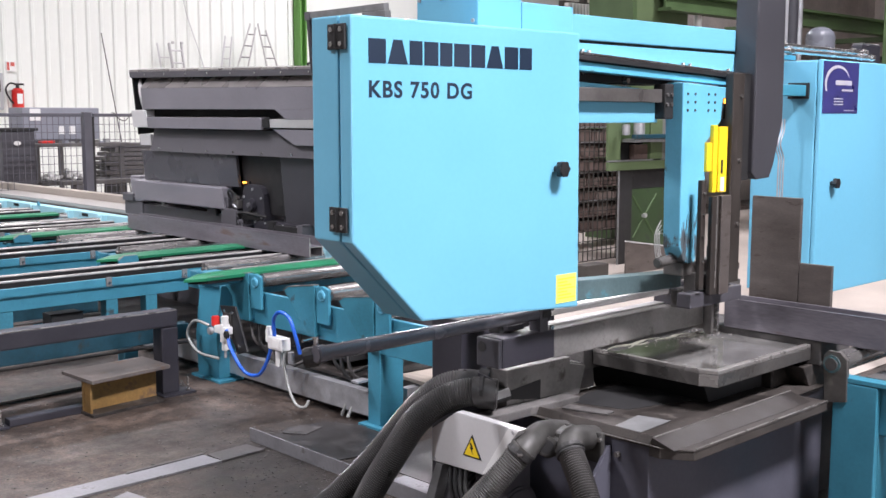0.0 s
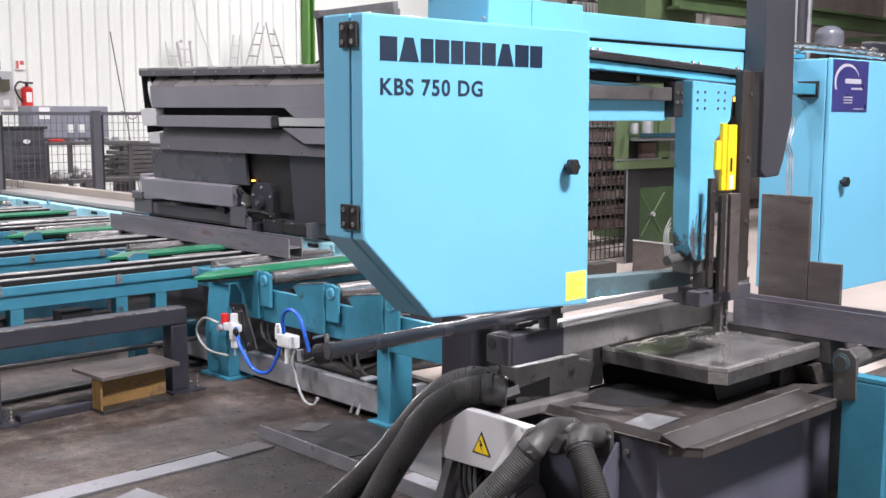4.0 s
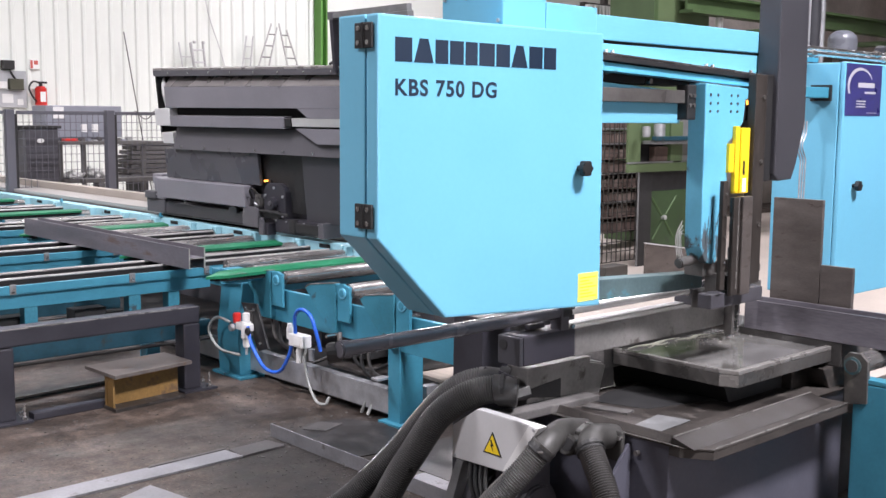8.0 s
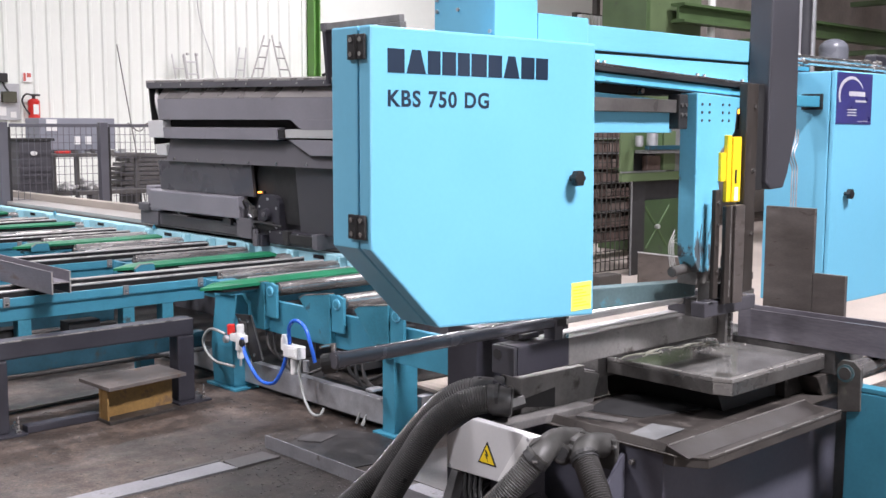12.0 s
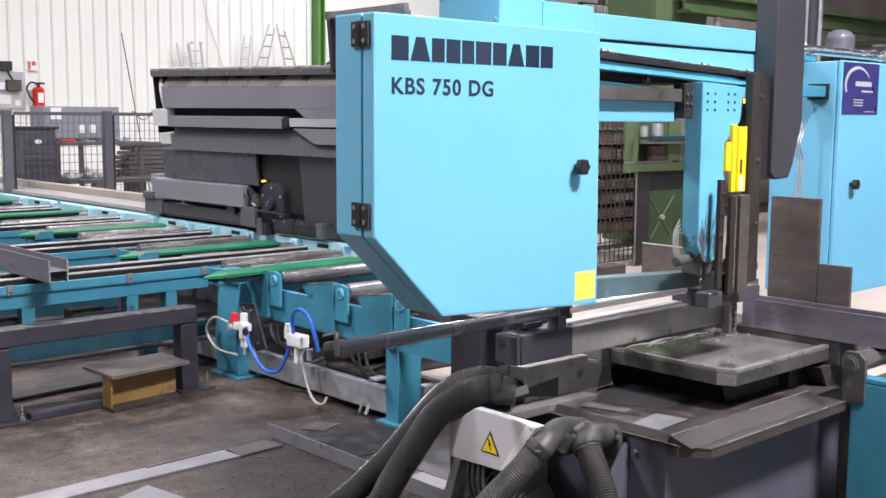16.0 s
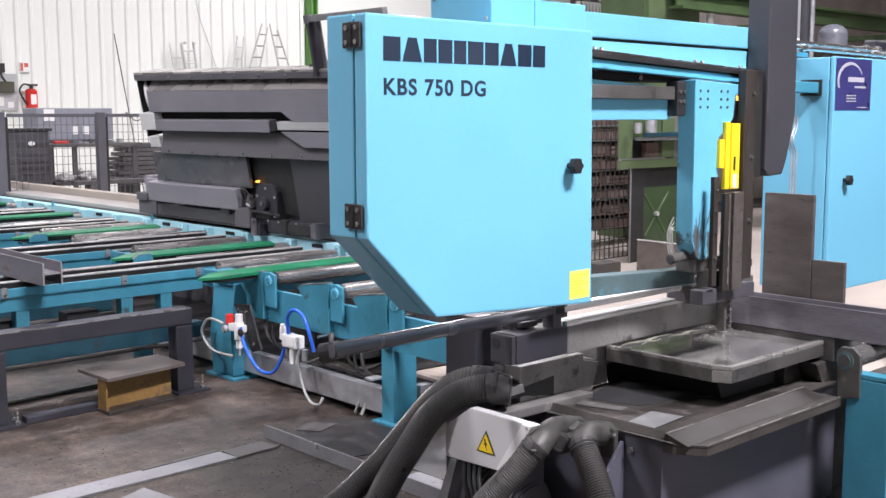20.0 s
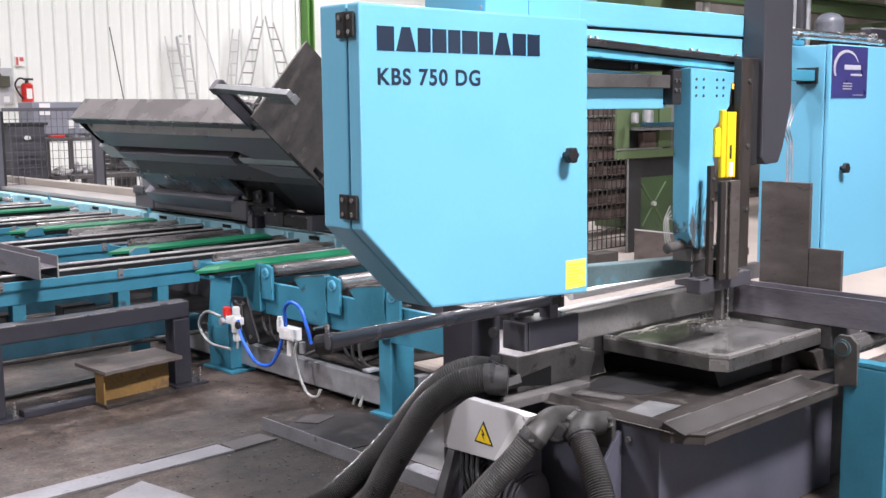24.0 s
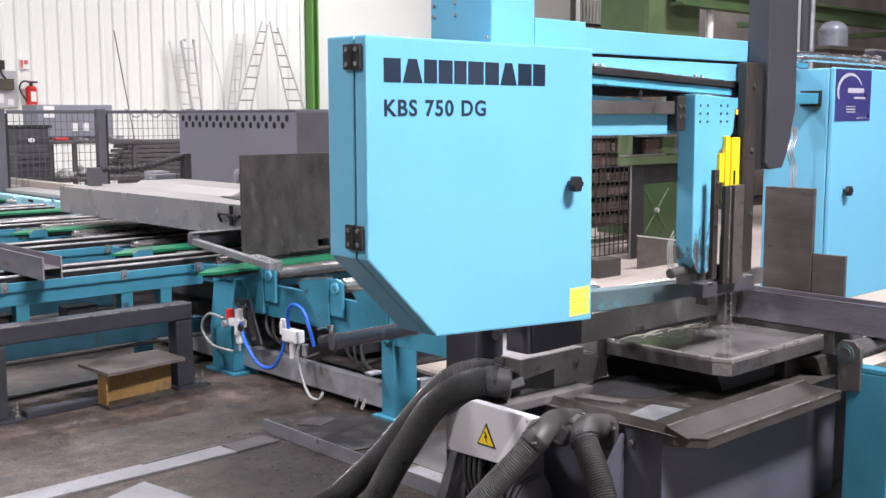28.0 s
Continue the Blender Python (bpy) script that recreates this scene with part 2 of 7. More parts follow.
TRAY = material("dark_wet_steel", (0.11, 0.105, 0.10), 0.32, metal=0.45, var=0.35, scale=6, bump=0.12, wear=(0.19, 0.18, 0.165), wear_at=0.62, wear_scale=6)
POST = material("greasy_brown_steel", (0.050, 0.043, 0.039), 0.4, metal=0.3, var=0.3, scale=6, bump=0.12, stretch=(2, 1, 0.4), wear=(0.085, 0.074, 0.067), wear_at=0.6, wear_scale=5)
PALE_EDGE = material("rubbed_steel_edge", (0.24, 0.23, 0.22), 0.28, metal=0.4, var=0.3, scale=7, bump=0.1, wear=(0.16, 0.15, 0.14), wear_at=0.6)


def arm_paint():
    """Turquoise paint, rubbed through in long upright scrapes low down where beams strike it."""
    m = material("scraped_arm_paint", (0.135, 0.445, 0.62), 0.4, var=0.1, scale=5, bump=0.12)
    n, link = m.node_tree.nodes, m.node_tree.links.new
    b = n["Principled BSDF"]
    paint = b.inputs["Base Color"].links[0].from_socket
    co, mp, w, sep = n.new("ShaderNodeTexCoord"), n.new("ShaderNodeMapping"), n.new("ShaderNodeTexNoise"), n.new("ShaderNodeSeparateXYZ")
    mp.inputs["Scale"].default_value = (2.6, 1, 0.7)
    link(co.outputs["Object"], mp.inputs[0]), link(mp.outputs[0], w.inputs["Vector"]), link(co.outputs["Object"], sep.inputs[0])
    w.inputs["Scale"].default_value, w.inputs["Detail"].default_value, w.inputs["Roughness"].default_value = 8, 8, 0.68
    low = n.new("ShaderNodeMapRange")
    low.inputs[1].default_value, low.inputs[2].default_value, low.inputs[3].default_value, low.inputs[4].default_value = 0.22, 0.48, 0.17, 0.0
    link(sep.outputs[2], low.inputs[0])
    add, edge, mx = n.new("ShaderNodeMath"), n.new("ShaderNodeMapRange"), n.new("ShaderNodeMix")
    link(w.outputs["Fac"], add.inputs[0]), link(low.outputs[0], add.inputs[1])
    edge.inputs[1].default_value, edge.inputs[2].default_value = 0.64, 0.69
    link(add.outputs[0], edge.inputs[0])
    mx.data_type = "RGBA"
    link(edge.outputs[0], mx.inputs[0]), link(paint, mx.inputs[6])
    mx.inputs[7].default_value = (0.075, 0.09, 0.10, 1)
    link(mx.outputs[2], b.inputs["Base Color"])
    return m


ARM_BLUE = arm_paint()


def floor_material():
    m = bpy.data.materials.new("oily_concrete")
    m.use_nodes = True
    n, link = m.node_tree.nodes, m.node_tree.links.new
    b, co = n["Principled BSDF"], n.new("ShaderNodeTexCoord")

    def noise_at(scale, detail, rough):
        t = n.new("ShaderNodeTexNoise")
        t.inputs["Scale"].default_value, t.inputs["Detail"].default_value, t.inputs["Roughness"].default_value = scale, detail, rough
        link(co.outputs["Object"], t.inputs["Vector"])
        return t.outputs["Fac"]

    def ramp(fac, stops):
        r = n.new("ShaderNodeValToRGB")
        for k, (p, c) in enumerate(stops):
            e = r.color_ramp.elements[k] if k < 2 else r.color_ramp.elements.new(p)
            e.position, e.color = p, (*c, 1)
        link(fac, r.inputs[0])
        return r.outputs[0]

    def blend(kind, fac, a, c):
        x = n.new("ShaderNodeMix")
        x.data_type, x.blend_type = "RGBA", kind
        if isinstance(fac, float):
            x.inputs[0].default_value = fac
        else:
            link(fac, x.inputs[0])
        link(a, x.inputs[6])
        link(c, x.inputs[7])
        return x.outputs[2]

    broad = ramp(noise_at(0.75, 8, 0.62), [(0.34, (0.016, 0.0138, 0.012)), (0.68, (0.094, 0.073, 0.062)), (0.5, (0.046, 0.0360, 0.0305))])
    patch = ramp(noise_at(8.5, 12, 0.8), [(0.36, (0.30, 0.29, 0.29)), (0.66, (1.8, 1.74, 1.7)), (0.5, (0.92, 0.90, 0.88))])
    grit = ramp(noise_at(62, 4, 0.7), [(0.32, (0.40, 0.40, 0.40)), (0.72, (2.0, 1.95, 1.9))])
    col = blend("MULTIPLY", 1.0, blend("MULTIPLY", 1.0, broad, patch), grit)
    oil = ramp(noise_at(1.15, 6, 0.6), [(0.52, (1, 1, 1)), (0.64, (0.55, 0.53, 0.53))])
    col = blend("MULTIPLY", 1.0, col, oil)
    speck = n.new("ShaderNodeTexVoronoi")
    speck.inputs["Scale"].default_value = 26
    link(co.outputs["Object"], speck.inputs["Vector"])
    dots = ramp(speck.outputs["Distance"], [(0.05, (1, 1, 1)), (0.17, (0, 0, 0))])
    where = ramp(noise_at(1.7, 4, 0.6), [(0.50, (0, 0, 0)), (0.62, (1, 1, 1))])
    pale = n.new("ShaderNodeRGB")
    pale.outputs[0].default_value = (0.28, 0.255, 0.235, 1)
    col = blend("MIX", blend("MULTIPLY", 1.0, dots, where), col, pale.outputs[0])
    link(col, b.inputs["Base Color"])
    rr = n.new("ShaderNodeMapRange")
    rr.inputs[1].default_value, rr.inputs[2].default_value, rr.inputs[3].default_value, rr.inputs[4].default_value = 0.35, 0.65, 0.36, 0.72
    link(noise_at(2.6, 9, 0.7), rr.inputs[0])
    link(rr.outputs[0], b.inputs["Roughness"])
    bp = n.new("ShaderNodeBump")
    bp.inputs["Strength"].default_value, bp.inputs["Distance"].default_value = 0.45, 0.003
    link(noise_at(48, 5, 0.65), bp.inputs["Height"])
    link(bp.outputs[0], b.inputs["Normal"])
    return m


CONCRETE = floor_material()

# ---- mesh helpers ----
ORIGIN = {}


def thing(name, at, label, category, group="", kind=""):
    ob = new(name)
    ob.empty_display_size = 0.1
    ob.location = at
    ORIGIN[ob] = Vector(at)
    return tagged(ob, label, category, group, kind)


def part(name, bm, mat, parent=None, label="", smooth=False):
    """Link a bmesh in world coordinates as one mesh under a thing or a part."""
    me = bpy.data.meshes.new(name)
    at = ORIGIN[parent] if parent else Vector((0, 0, 0))
    bmesh.ops.translate(bm, verts=bm.verts, vec=-at)
    if smooth:
        for f in bm.faces:
            f.smooth = True
    bm.to_mesh(me)
    bm.free()
    me.materials.append(mat)
    if smooth:
        me.set_sharp_from_angle(angle=radians(38))
    ob = new(name, me)
    if parent:
        ob.parent = parent
        ORIGIN[ob] = at
    return tagged(ob, label)


def solo(name, bm, mat, label, category, group="", kind="", smooth=False):
    ob = part(name, bm, mat, None, "", smooth)
    return tagged(ob, label, category, group, kind)


def box(x0, x1, y0, y1, z0, z1, bev=0.004):
    bm = bmesh.new()
    bmesh.ops.create_cube(bm, size=1, matrix=Matrix.LocRotScale(((x0 + x1) / 2, (y0 + y1) / 2, (z0 + z1) / 2), None, (abs(x1 - x0), abs(y1 - y0), abs(z1 - z0))))
    if bev:
        bev = min(bev, 0.3 * min(abs(x1 - x0), abs(y1 - y0), abs(z1 - z0)))
        bmesh.ops.bevel(bm, geom=bm.edges[:], offset=bev, segments=2, affect="EDGES", profile=0.6)
    return bm


def prism(pts, axis, a0, a1, bev=0.003):
    """A polygon extruded along axis: pts are (x, z) for 'y', (y, z) for 'x', (x, y) for 'z'."""
    bm = bmesh.new()
    put = {"y": lambda p, a: (p[0], a, p[1]), "x": lambda p, a: (a, p[0], p[1]), "z": lambda p, a: (p[0], p[1], a)}[axis]
    lo, hi = [bm.verts.new(put(p, a0)) for p in pts], [bm.verts.new(put(p, a1)) for p in pts]
    bm.faces.new(lo), bm.faces.new(hi)
    for i in range(len(pts)):
        j = (i + 1) % len(pts)
        bm.faces.new((lo[i], lo[j], hi[j], hi[i]))
    bmesh.ops.recalc_face_normals(bm, faces=bm.faces)
    if bev:
        bmesh.ops.bevel(bm, geom=bm.edges[:], offset=bev, segments=2, affect="EDGES", profile=0.6)
    return bm


def rod(p0, p1, r, seg=18, r2=None, bev=0.0):
    p0, p1 = Vector(p0), Vector(p1)
    d = p1 - p0
    bm = bmesh.new()
    m = Matrix.Translation((p0 + p1) / 2) @ d.to_track_quat("Z", "Y").to_matrix().to_4x4()
    bmesh.ops.create_cone(bm, cap_ends=True, segments=seg, radius1=r, radius2=r if r2 is None else r2, depth=d.length, matrix=m)
    if bev:
        rims = [e for e in bm.edges if any(len(f.verts) > 4 for f in e.link_faces)]
        bmesh.ops.bevel(bm, geom=rims, offset=bev, segments=2, affect="EDGES")
    return bm


def join(*bms):
    out = bmesh.new()
    for b in bms:
        me = bpy.data.meshes.new("t")
        b.to_mesh(me)
        b.free()
        out.from_mesh(me)
        bpy.data.meshes.remove(me)
    return out


def spline(pts, n=10):
    """A smooth line through pts."""
    p = [Vector(q) for q in pts]
    p = [2 * p[0] - p[1], *p, 2 * p[-1] - p[-2]]
    out = []
    for i in range(1, len(p) - 2):
        for k in range(n):
            t = k / n
            a, b, c, d = p[i - 1], p[i], p[i + 1], p[i + 2]
            out.append(0.5 * (2 * b + (c - a) * t + (2 * a - 5 * b + 4 * c - d) * t * t + (3 * b - a - 3 * c + d) * t ** 3))
    return out + [p[-2]]


def sweep(line, r, seg=14, ring=None):
    """A tube along a line; ring(s) gives the radius's factor at the length s."""
    bm = bmesh.new()
    rows, s, up = [], 0.0, Vector((0.13, 0.21, 0.97)).normalized()
    for i, p in enumerate(line):
        t = (line[min(i + 1, len(line) - 1)] - line[max(i - 1, 0)]).normalized()
        a = t.cross(up).normalized()
        up = a.cross(t).normalized()
        if i:
            s += (p - line[i - 1]).length
        rr = r * (ring(s) if ring else 1)
        rows.append([bm.verts.new(p + rr * (math.cos(w) * a + math.sin(w) * up)) for w in (2 * math.pi * k / seg for k in range(seg))])
    for u, v in zip(rows, rows[1:]):
        for k in range(seg):
            bm.faces.new((u[k], u[(k + 1) % seg], v[(k + 1) % seg], v[k]))
    bm.faces.new(rows[0][::-1]), bm.faces.new(rows[-1])
    bmesh.ops.recalc_face_normals(bm, faces=bm.faces)
    return bm


def resample(line, step):
    out, left = [line[0]], step
    for a, b in zip(line, line[1:]):
        d = (b - a).length
        pos = left
        while pos <= d:
            out.append(a.lerp(b, pos / d))
            pos += step
        left = pos - d
    return out


def h_profile(x0, x1, z0, z1, flange, web):
    """The outline (x, z) of an H lying on its side: flanges upright at x0 and x1."""
    zc = (z0 + z1) / 2
    return [(x0, z0), (x0 + flange, z0), (x0 + flange, zc - web / 2), (x1 - flange, zc - web / 2), (x1 - flange, z0), (x1, z0),
            (x1, z1), (x1 - flange, z1), (x1 - flange, zc + web / 2), (x0 + flange, zc + web / 2), (x0 + flange, z1), (x0, z1)]


def lettering(name, text, height, width, at, mat, parent):
    """Raised lettering on a face that looks towards -y; at is the lower left corner."""
    cu = bpy.data.curves.new(name, "FONT")
    cu.body, cu.size, cu.extrude, cu.offset, cu.space_character = text, height / 0.72, 0.0008, 0.0017, 1.14
    ob = bpy.data.objects.new(name, cu)
    scene.collection.objects.link(ob)
    bpy.context.view_layer.update()
    me = bpy.data.meshes.new_from_object(ob.evaluated_get(bpy.context.evaluated_depsgraph_get()))
    bpy.data.objects.remove(ob)
    bm = bmesh.new()
    bm.from_mesh(me)
    bpy.data.meshes.remove(me)
    bmesh.ops.remove_doubles(bm, verts=bm.verts, dist=0.00005)
    wide = max(v.co.x for v in bm.verts)
    bmesh.ops.scale(bm, verts=bm.verts, vec=(width / wide, 1, 1))
    bmesh.ops.transform(bm, verts=bm.verts, matrix=Matrix.Translation(at) @ Matrix.Rotation(radians(90), 4, "X"))
    left = set(bm.verts)
    while left:
        stack, glyph = [left.pop()], []
        while stack:
            v = stack.pop()
            glyph.append(v)
            near = {e.other_vert(v) for e in v.link_edges} & left
            left -= near
            stack += near
        keep = set(glyph)
        one = bm.copy()
        bm.verts.index_update()
        gone = {v.index for v in bm.verts if v not in keep}
        one.verts.ensure_lookup_table()
        bmesh.ops.delete(one, geom=[one.verts[i] for i in gone], context="VERTS")
        part("character", one, mat, parent)
    bm.free()


def bolts(points, axis, r, h, mat, parent, name="bolt"):
    for p in points:
        d = {"x": Vector((1, 0, 0)), "y": Vector((0, 1, 0)), "z": Vector((0, 0, 1))}[axis] * h
        part(name, rod(p, Vector(p) + d, r, 8), mat, parent)

# ---- structure ----
X0, X1, Y0, Y1, ZC = HALL


def ground():
    bm = bmesh.new()
    bmesh.ops.create_grid(bm, x_segments=60, y_segments=60, size=60)
    for v in bm.verts:
        v.co.z = 0.0
    solo("floor", bm, CONCRETE, "oily dark grey concrete workshop floor", "floor", kind="structure")
    solo("pale_floor_store", box(5.9, 15.0, 11.2, Y1 - 0.2, 0.002, 0.008, 0), FLOOR_FAR, "pale floor area in front of the white wall", "floor", kind="structure")
    solo("pale_floor", box(6.6, X1, 3.4, 11.19, 0.002, 0.008, 0), FLOOR_FAR, "pale beige floor area behind the saw", "floor", kind="structure")


def corrugated_wall():
    """White trapezoidal sheet along the far side, with upright ribs."""
    bm = bmesh.new()
    bmesh.ops.create_cube(bm, size=1, matrix=Matrix.LocRotScale((8.8, Y1 + 0.075, ZC / 2), None, (13.6, 0.15, ZC)))
    x = 2.1
    while x < 15.4:
        v = [bm.verts.new((px, Y1 + dy, z)) for z in (0, ZC) for px, dy in ((x, 0.0), (x + 0.03, -0.035), (x + 0.08, -0.035), (x + 0.11, 0.0))]
        for k in range(3):
            bm.faces.new((v[k], v[k + 1], v[k + 5], v[k + 4]))
        x += 0.30
    bmesh.ops.recalc_face_normals(bm, faces=bm.faces)
    solo("wall_north", bm, WHITE_WALL, "white ribbed sheet-metal hall wall", "wall", kind="structure")
    solo("wall_north_panel", box(15.605, X1, Y1, Y1 + 0.15, 0, ZC, 0), WHITE_WALL, "plain white hall wall panel beside a green column", "wall", kind="structure")
    solo("wall_north_end", box(X0, 2.0, Y1, Y1 + 0.15, 0, ZC, 0), WHITE_WALL, "plain white hall wall", "wall", kind="structure")
    solo("wall_east", box(X1, X1 + 0.2, Y0, Y1 + 0.15, 0, ZC, 0), DARK_WALL, "brown-grey masonry hall wall", "wall", kind="structure")
    # west and south walls are out of view, brown-grey to bounce less light
    solo("wall_west", box(X0 - 0.2, X0, Y0, Y1 + 0.15, 0, ZC, 0), DARK_WALL, "plain brown-grey hall wall", "wall", kind="structure")
    g0, g1, gz = -1.5, 7.5, 6.0   # unseen opening added in the south wall for outside light
    bm = join(box(X0, g0, Y0 - 0.2, Y0, 0, ZC, 0), box(g1, X1, Y0 - 0.2, Y0, 0, ZC, 0), box(g0, g1, Y0 - 0.2, Y0, gz, ZC, 0))
    solo("wall_south", bm, DARK_WALL, "plain brown-grey hall wall with an unseen opening added", "wall", kind="structure")
    # unseen ceiling, its grey kept dark to cut fill light
    solo("ceiling", box(X0, X1, Y0, Y1, ZC, ZC + 0.2, 0), CEILING, "grey sheet-metal hall ceiling, out of view", "ceiling", kind="structure")


def green_column(x, y, w, name="steel_column"):
    t = thing(name, (x, y, 0), "green painted steel hall column against the white wall", "column", kind="structure")
    part("web", box(x - w / 2, x + w / 2, y - 0.01, y + 0.01, 0, ZC, 0), POLE_GREEN, t)
    part("flange", box(x - w / 2, x - w / 2 + 0.04, y - 0.14, y + 0.14, 0, ZC, 0.004), POLE_GREEN, t)
    part("flange", box(x + w / 2 - 0.04, x + w / 2, y - 0.14, y + 0.14, 0, ZC, 0.004), POLE_GREEN, t)
    return t


ground()
corrugated_wall()
green_column(15.92, Y1 - 0.2, 0.20)
solo("trim", box(15.68, 15.80, Y1 - 0.06, Y1 - 0.002, 0, ZC, 0.004), WHITE_WALL, "white sheet-metal flashing beside the green column", "trim", kind="structure")

# ---- the band saw ----
DOOR = [(2.005, 2.10), (3.035, 2.10), (3.05, 1.125), (2.285, 1.17), (2.005, 1.44)]


def hinge(z, parent):
    h = part("hinge", join(box(1.994, 2.003, 2.485, 2.521, z - 0.037, z + 0.037, 0.003), box(1.994, 2.003, 2.529, 2.565, z - 0.037, z + 0.037, 0.003),
                           rod((1.996, 2.525, z - 0.037), (1.996, 2.525, z + 0.037), 0.007, 10)), BLACK, parent, "black two-leaf hinge")
    for y in (2.503, 2.547):
        for dz in (-0.021, 0.021):
            part("screw", rod((1.991, y, z + dz), (1.995, y, z + dz), 0.008, 10), BRIGHT, h)


def star_knob(x, y, z, parent):
    k = part("knob", join(rod((x, y, z), (x, y - 0.022, z), 0.011, 12), rod((x, y - 0.02, z), (x, y - 0.045, z), 0.027, 14, bev=0.004)), BLACK, parent, "black star knob", True)
    for i in range(6):
        a = i * math.pi / 3
        part("grip", rod((x + 0.02 * math.cos(a), y - 0.021, z + 0.02 * math.sin(a)), (x + 0.02 * math.cos(a), y - 0.044, z + 0.02 * math.sin(a)), 0.009, 8), BLACK, k)


def far(bm):
    """Sets a piece back to the depth of the drive side."""
    bmesh.ops.transform(bm, verts=bm.verts, matrix=Matrix.Translation((0, 0, -0.288)) @ Matrix.Scale(1.16, 4))
    return bm


def saw_head():
    t = thing("band_saw", (3.5, 2.6, 1.0), "turquoise band saw head with wheel housing, cross beam and drive cabinet", "saw")
    part("wheel_housing", prism(DOOR, "y", 2.529, 2.655, 0.006), BLUE, t)
    door = part("housing_door", prism(DOOR, "y", 2.47, 2.523, 0.007), BLUE, t, "smooth turquoise door with dark lettering")
    hinge(2.038, t)
    hinge(1.505, t)
    star_knob(2.914, 2.47, 1.628, door)
    # the maker's name as plain blocks
    x, zt, zb = 2.072, 2.036, 1.965
    for w, cut in ((0.066, 0), (0.078, 0.022), (0.052, 0), (0.058, 0), (0.052, 0), (0.068, 0), (0.062, 0), (0.076, 0.022), (0.064, 0), (0.060, 0)):
        part("name_block", prism([(x, zb), (x + w, zb), (x + w - cut, zt), (x + cut, zt)], "y", 2.4685, 2.4705, 0), NAVY, door)
        x += w + 0.0083
    lettering("model_number", "KBS 750 DG", 0.049, 0.430, (2.069, 2.4697, 1.866), NAVY, door)
    s = part("sticker", box(2.925, 3.035, 2.4685, 2.4702, 1.15, 1.252, 0), STICKER, door, "pale yellow square sticker")
    for i in range(7):
        part("text_bar", box(2.935, 3.025 - 0.02 * (i % 3), 2.4676, 2.4686, 1.165 + i * 0.0115, 1.169 + i * 0.0115, 0), YELLOW, s)
    # tower over the housing
    tower = part("tower", box(2.656, 2.872, 2.60, 2.905, 2.105, 3.1, 0.006), BLUE, t)
    bolts([(2.65, y, z) for y in (2.78, 2.90 - 0.012) for z in (2.215, 2.255)] + [(2.65, 2.621, 2.13)], "x", 0.007, 0.008, GALV, tower)
    part("tower_foot", box(2.874, 3.152, 2.60, 2.905, 2.105, 2.207, 0.005), BLUE, t)
    # cross beam in two courses, the guide rail and the lower beam
    part("upper_beam", box(3.06, 4.52, 2.66, 2.95, 2.10, 2.193, 0.005), BLUE_BEAM, t)
    # black sheets fill this gap and the recess further down, painting their shade
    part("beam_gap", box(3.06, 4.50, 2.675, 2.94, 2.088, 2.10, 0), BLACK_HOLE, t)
    part("middle_beam", prism([(3.06, 2.088), (4.50, 2.088), (4.50, 1.995), (3.06, 2.05)], "y", 2.665, 2.95, 0.004), BLUE_BEAM, t)
    part("guide_rail", prism([(3.06, 2.049), (4.36, 1.998), (4.36, 1.978), (3.06, 2.029)], "y", 2.625, 2.69, 0.003), BLACK, t)
    part("rail_edge", prism([(3.06, 2.060), (4.36, 2.006), (4.36, 1.999), (3.06, 2.052)], "y", 2.63, 2.664, 0.001), BRIGHT, t)
    part("rail_foot", prism([(3.06, 2.024), (4.36, 1.972), (4.36, 1.945), (3.06, 1.99)], "y", 2.64, 2.70, 0.003), BLUE_WORN, t)
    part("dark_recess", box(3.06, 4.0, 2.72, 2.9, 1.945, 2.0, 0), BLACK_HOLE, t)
    part("lower_beam", prism([(3.06, 1.955), (3.82, 1.92), (3.82, 1.785), (3.06, 1.785)], "y", 2.69, 2.88, 0.004), BLUE_BEAM, t)
    part("sliding_bar", box(3.06, 3.84, 2.655, 2.688, 1.868, 1.922, 0.004), STEEL, t, "dark bare steel sliding bar")
    part("clamp_block", box(3.80, 3.862, 2.64, 2.70, 1.80, 1.945, 0.006), BLACK, t)
    for bx, bz in ((3.815, 1.90), (3.845, 1.90), (3.815, 1.86), (3.845, 1.86)):
        part("screw", rod((bx, 2.634, bz), (bx, 2.642, bz), 0.008, 10), STEEL, t)
    for bx in (3.28, 3.32, 3.95, 4.0, 4.3):
        part("nipple", rod((bx, 2.66, 2.062 - (bx - 3.06) * 0.041), (bx, 2.66, 2.073 - (bx - 3.06) * 0.041), 0.009, 8), BRIGHT, t)
    part("nipple", rod((3.36, 2.705, 1.985), (3.36, 2.72, 1.985), 0.010, 8), BRIGHT, t)
    part("nipple", rod((3.62, 2.695, 1.955), (3.62, 2.72, 1.955), 0.012, 8), BRIGHT, t)
    # blade guide arm
    arm_side = [(3.868, 1.952), (4.237, 1.936), (4.237, 1.895), (4.175, 1.89), (4.162, 1.79), (4.05, 1.70), (4.055, 1.534), (4.026, 1.437), (4.008, 1.316), (4.006, 1.22), (3.985, 1.188), (3.94, 1.186), (3.904, 1.205), (3.876, 1.262), (3.872, 1.47), (3.872, 1.70)]
    arm = part("guide_arm", prism(arm_side, "y", 2.60, 2.685, 0.005), ARM_BLUE, t, "turquoise guide arm, scraped bare towards its lower end")
    rnd = random.Random(21)
    for k in range(9):
        gx, gz, gh = 3.905 + 0.012 * (k % 8), rnd.uniform(1.27, 1.40), rnd.uniform(0.02, 0.07)
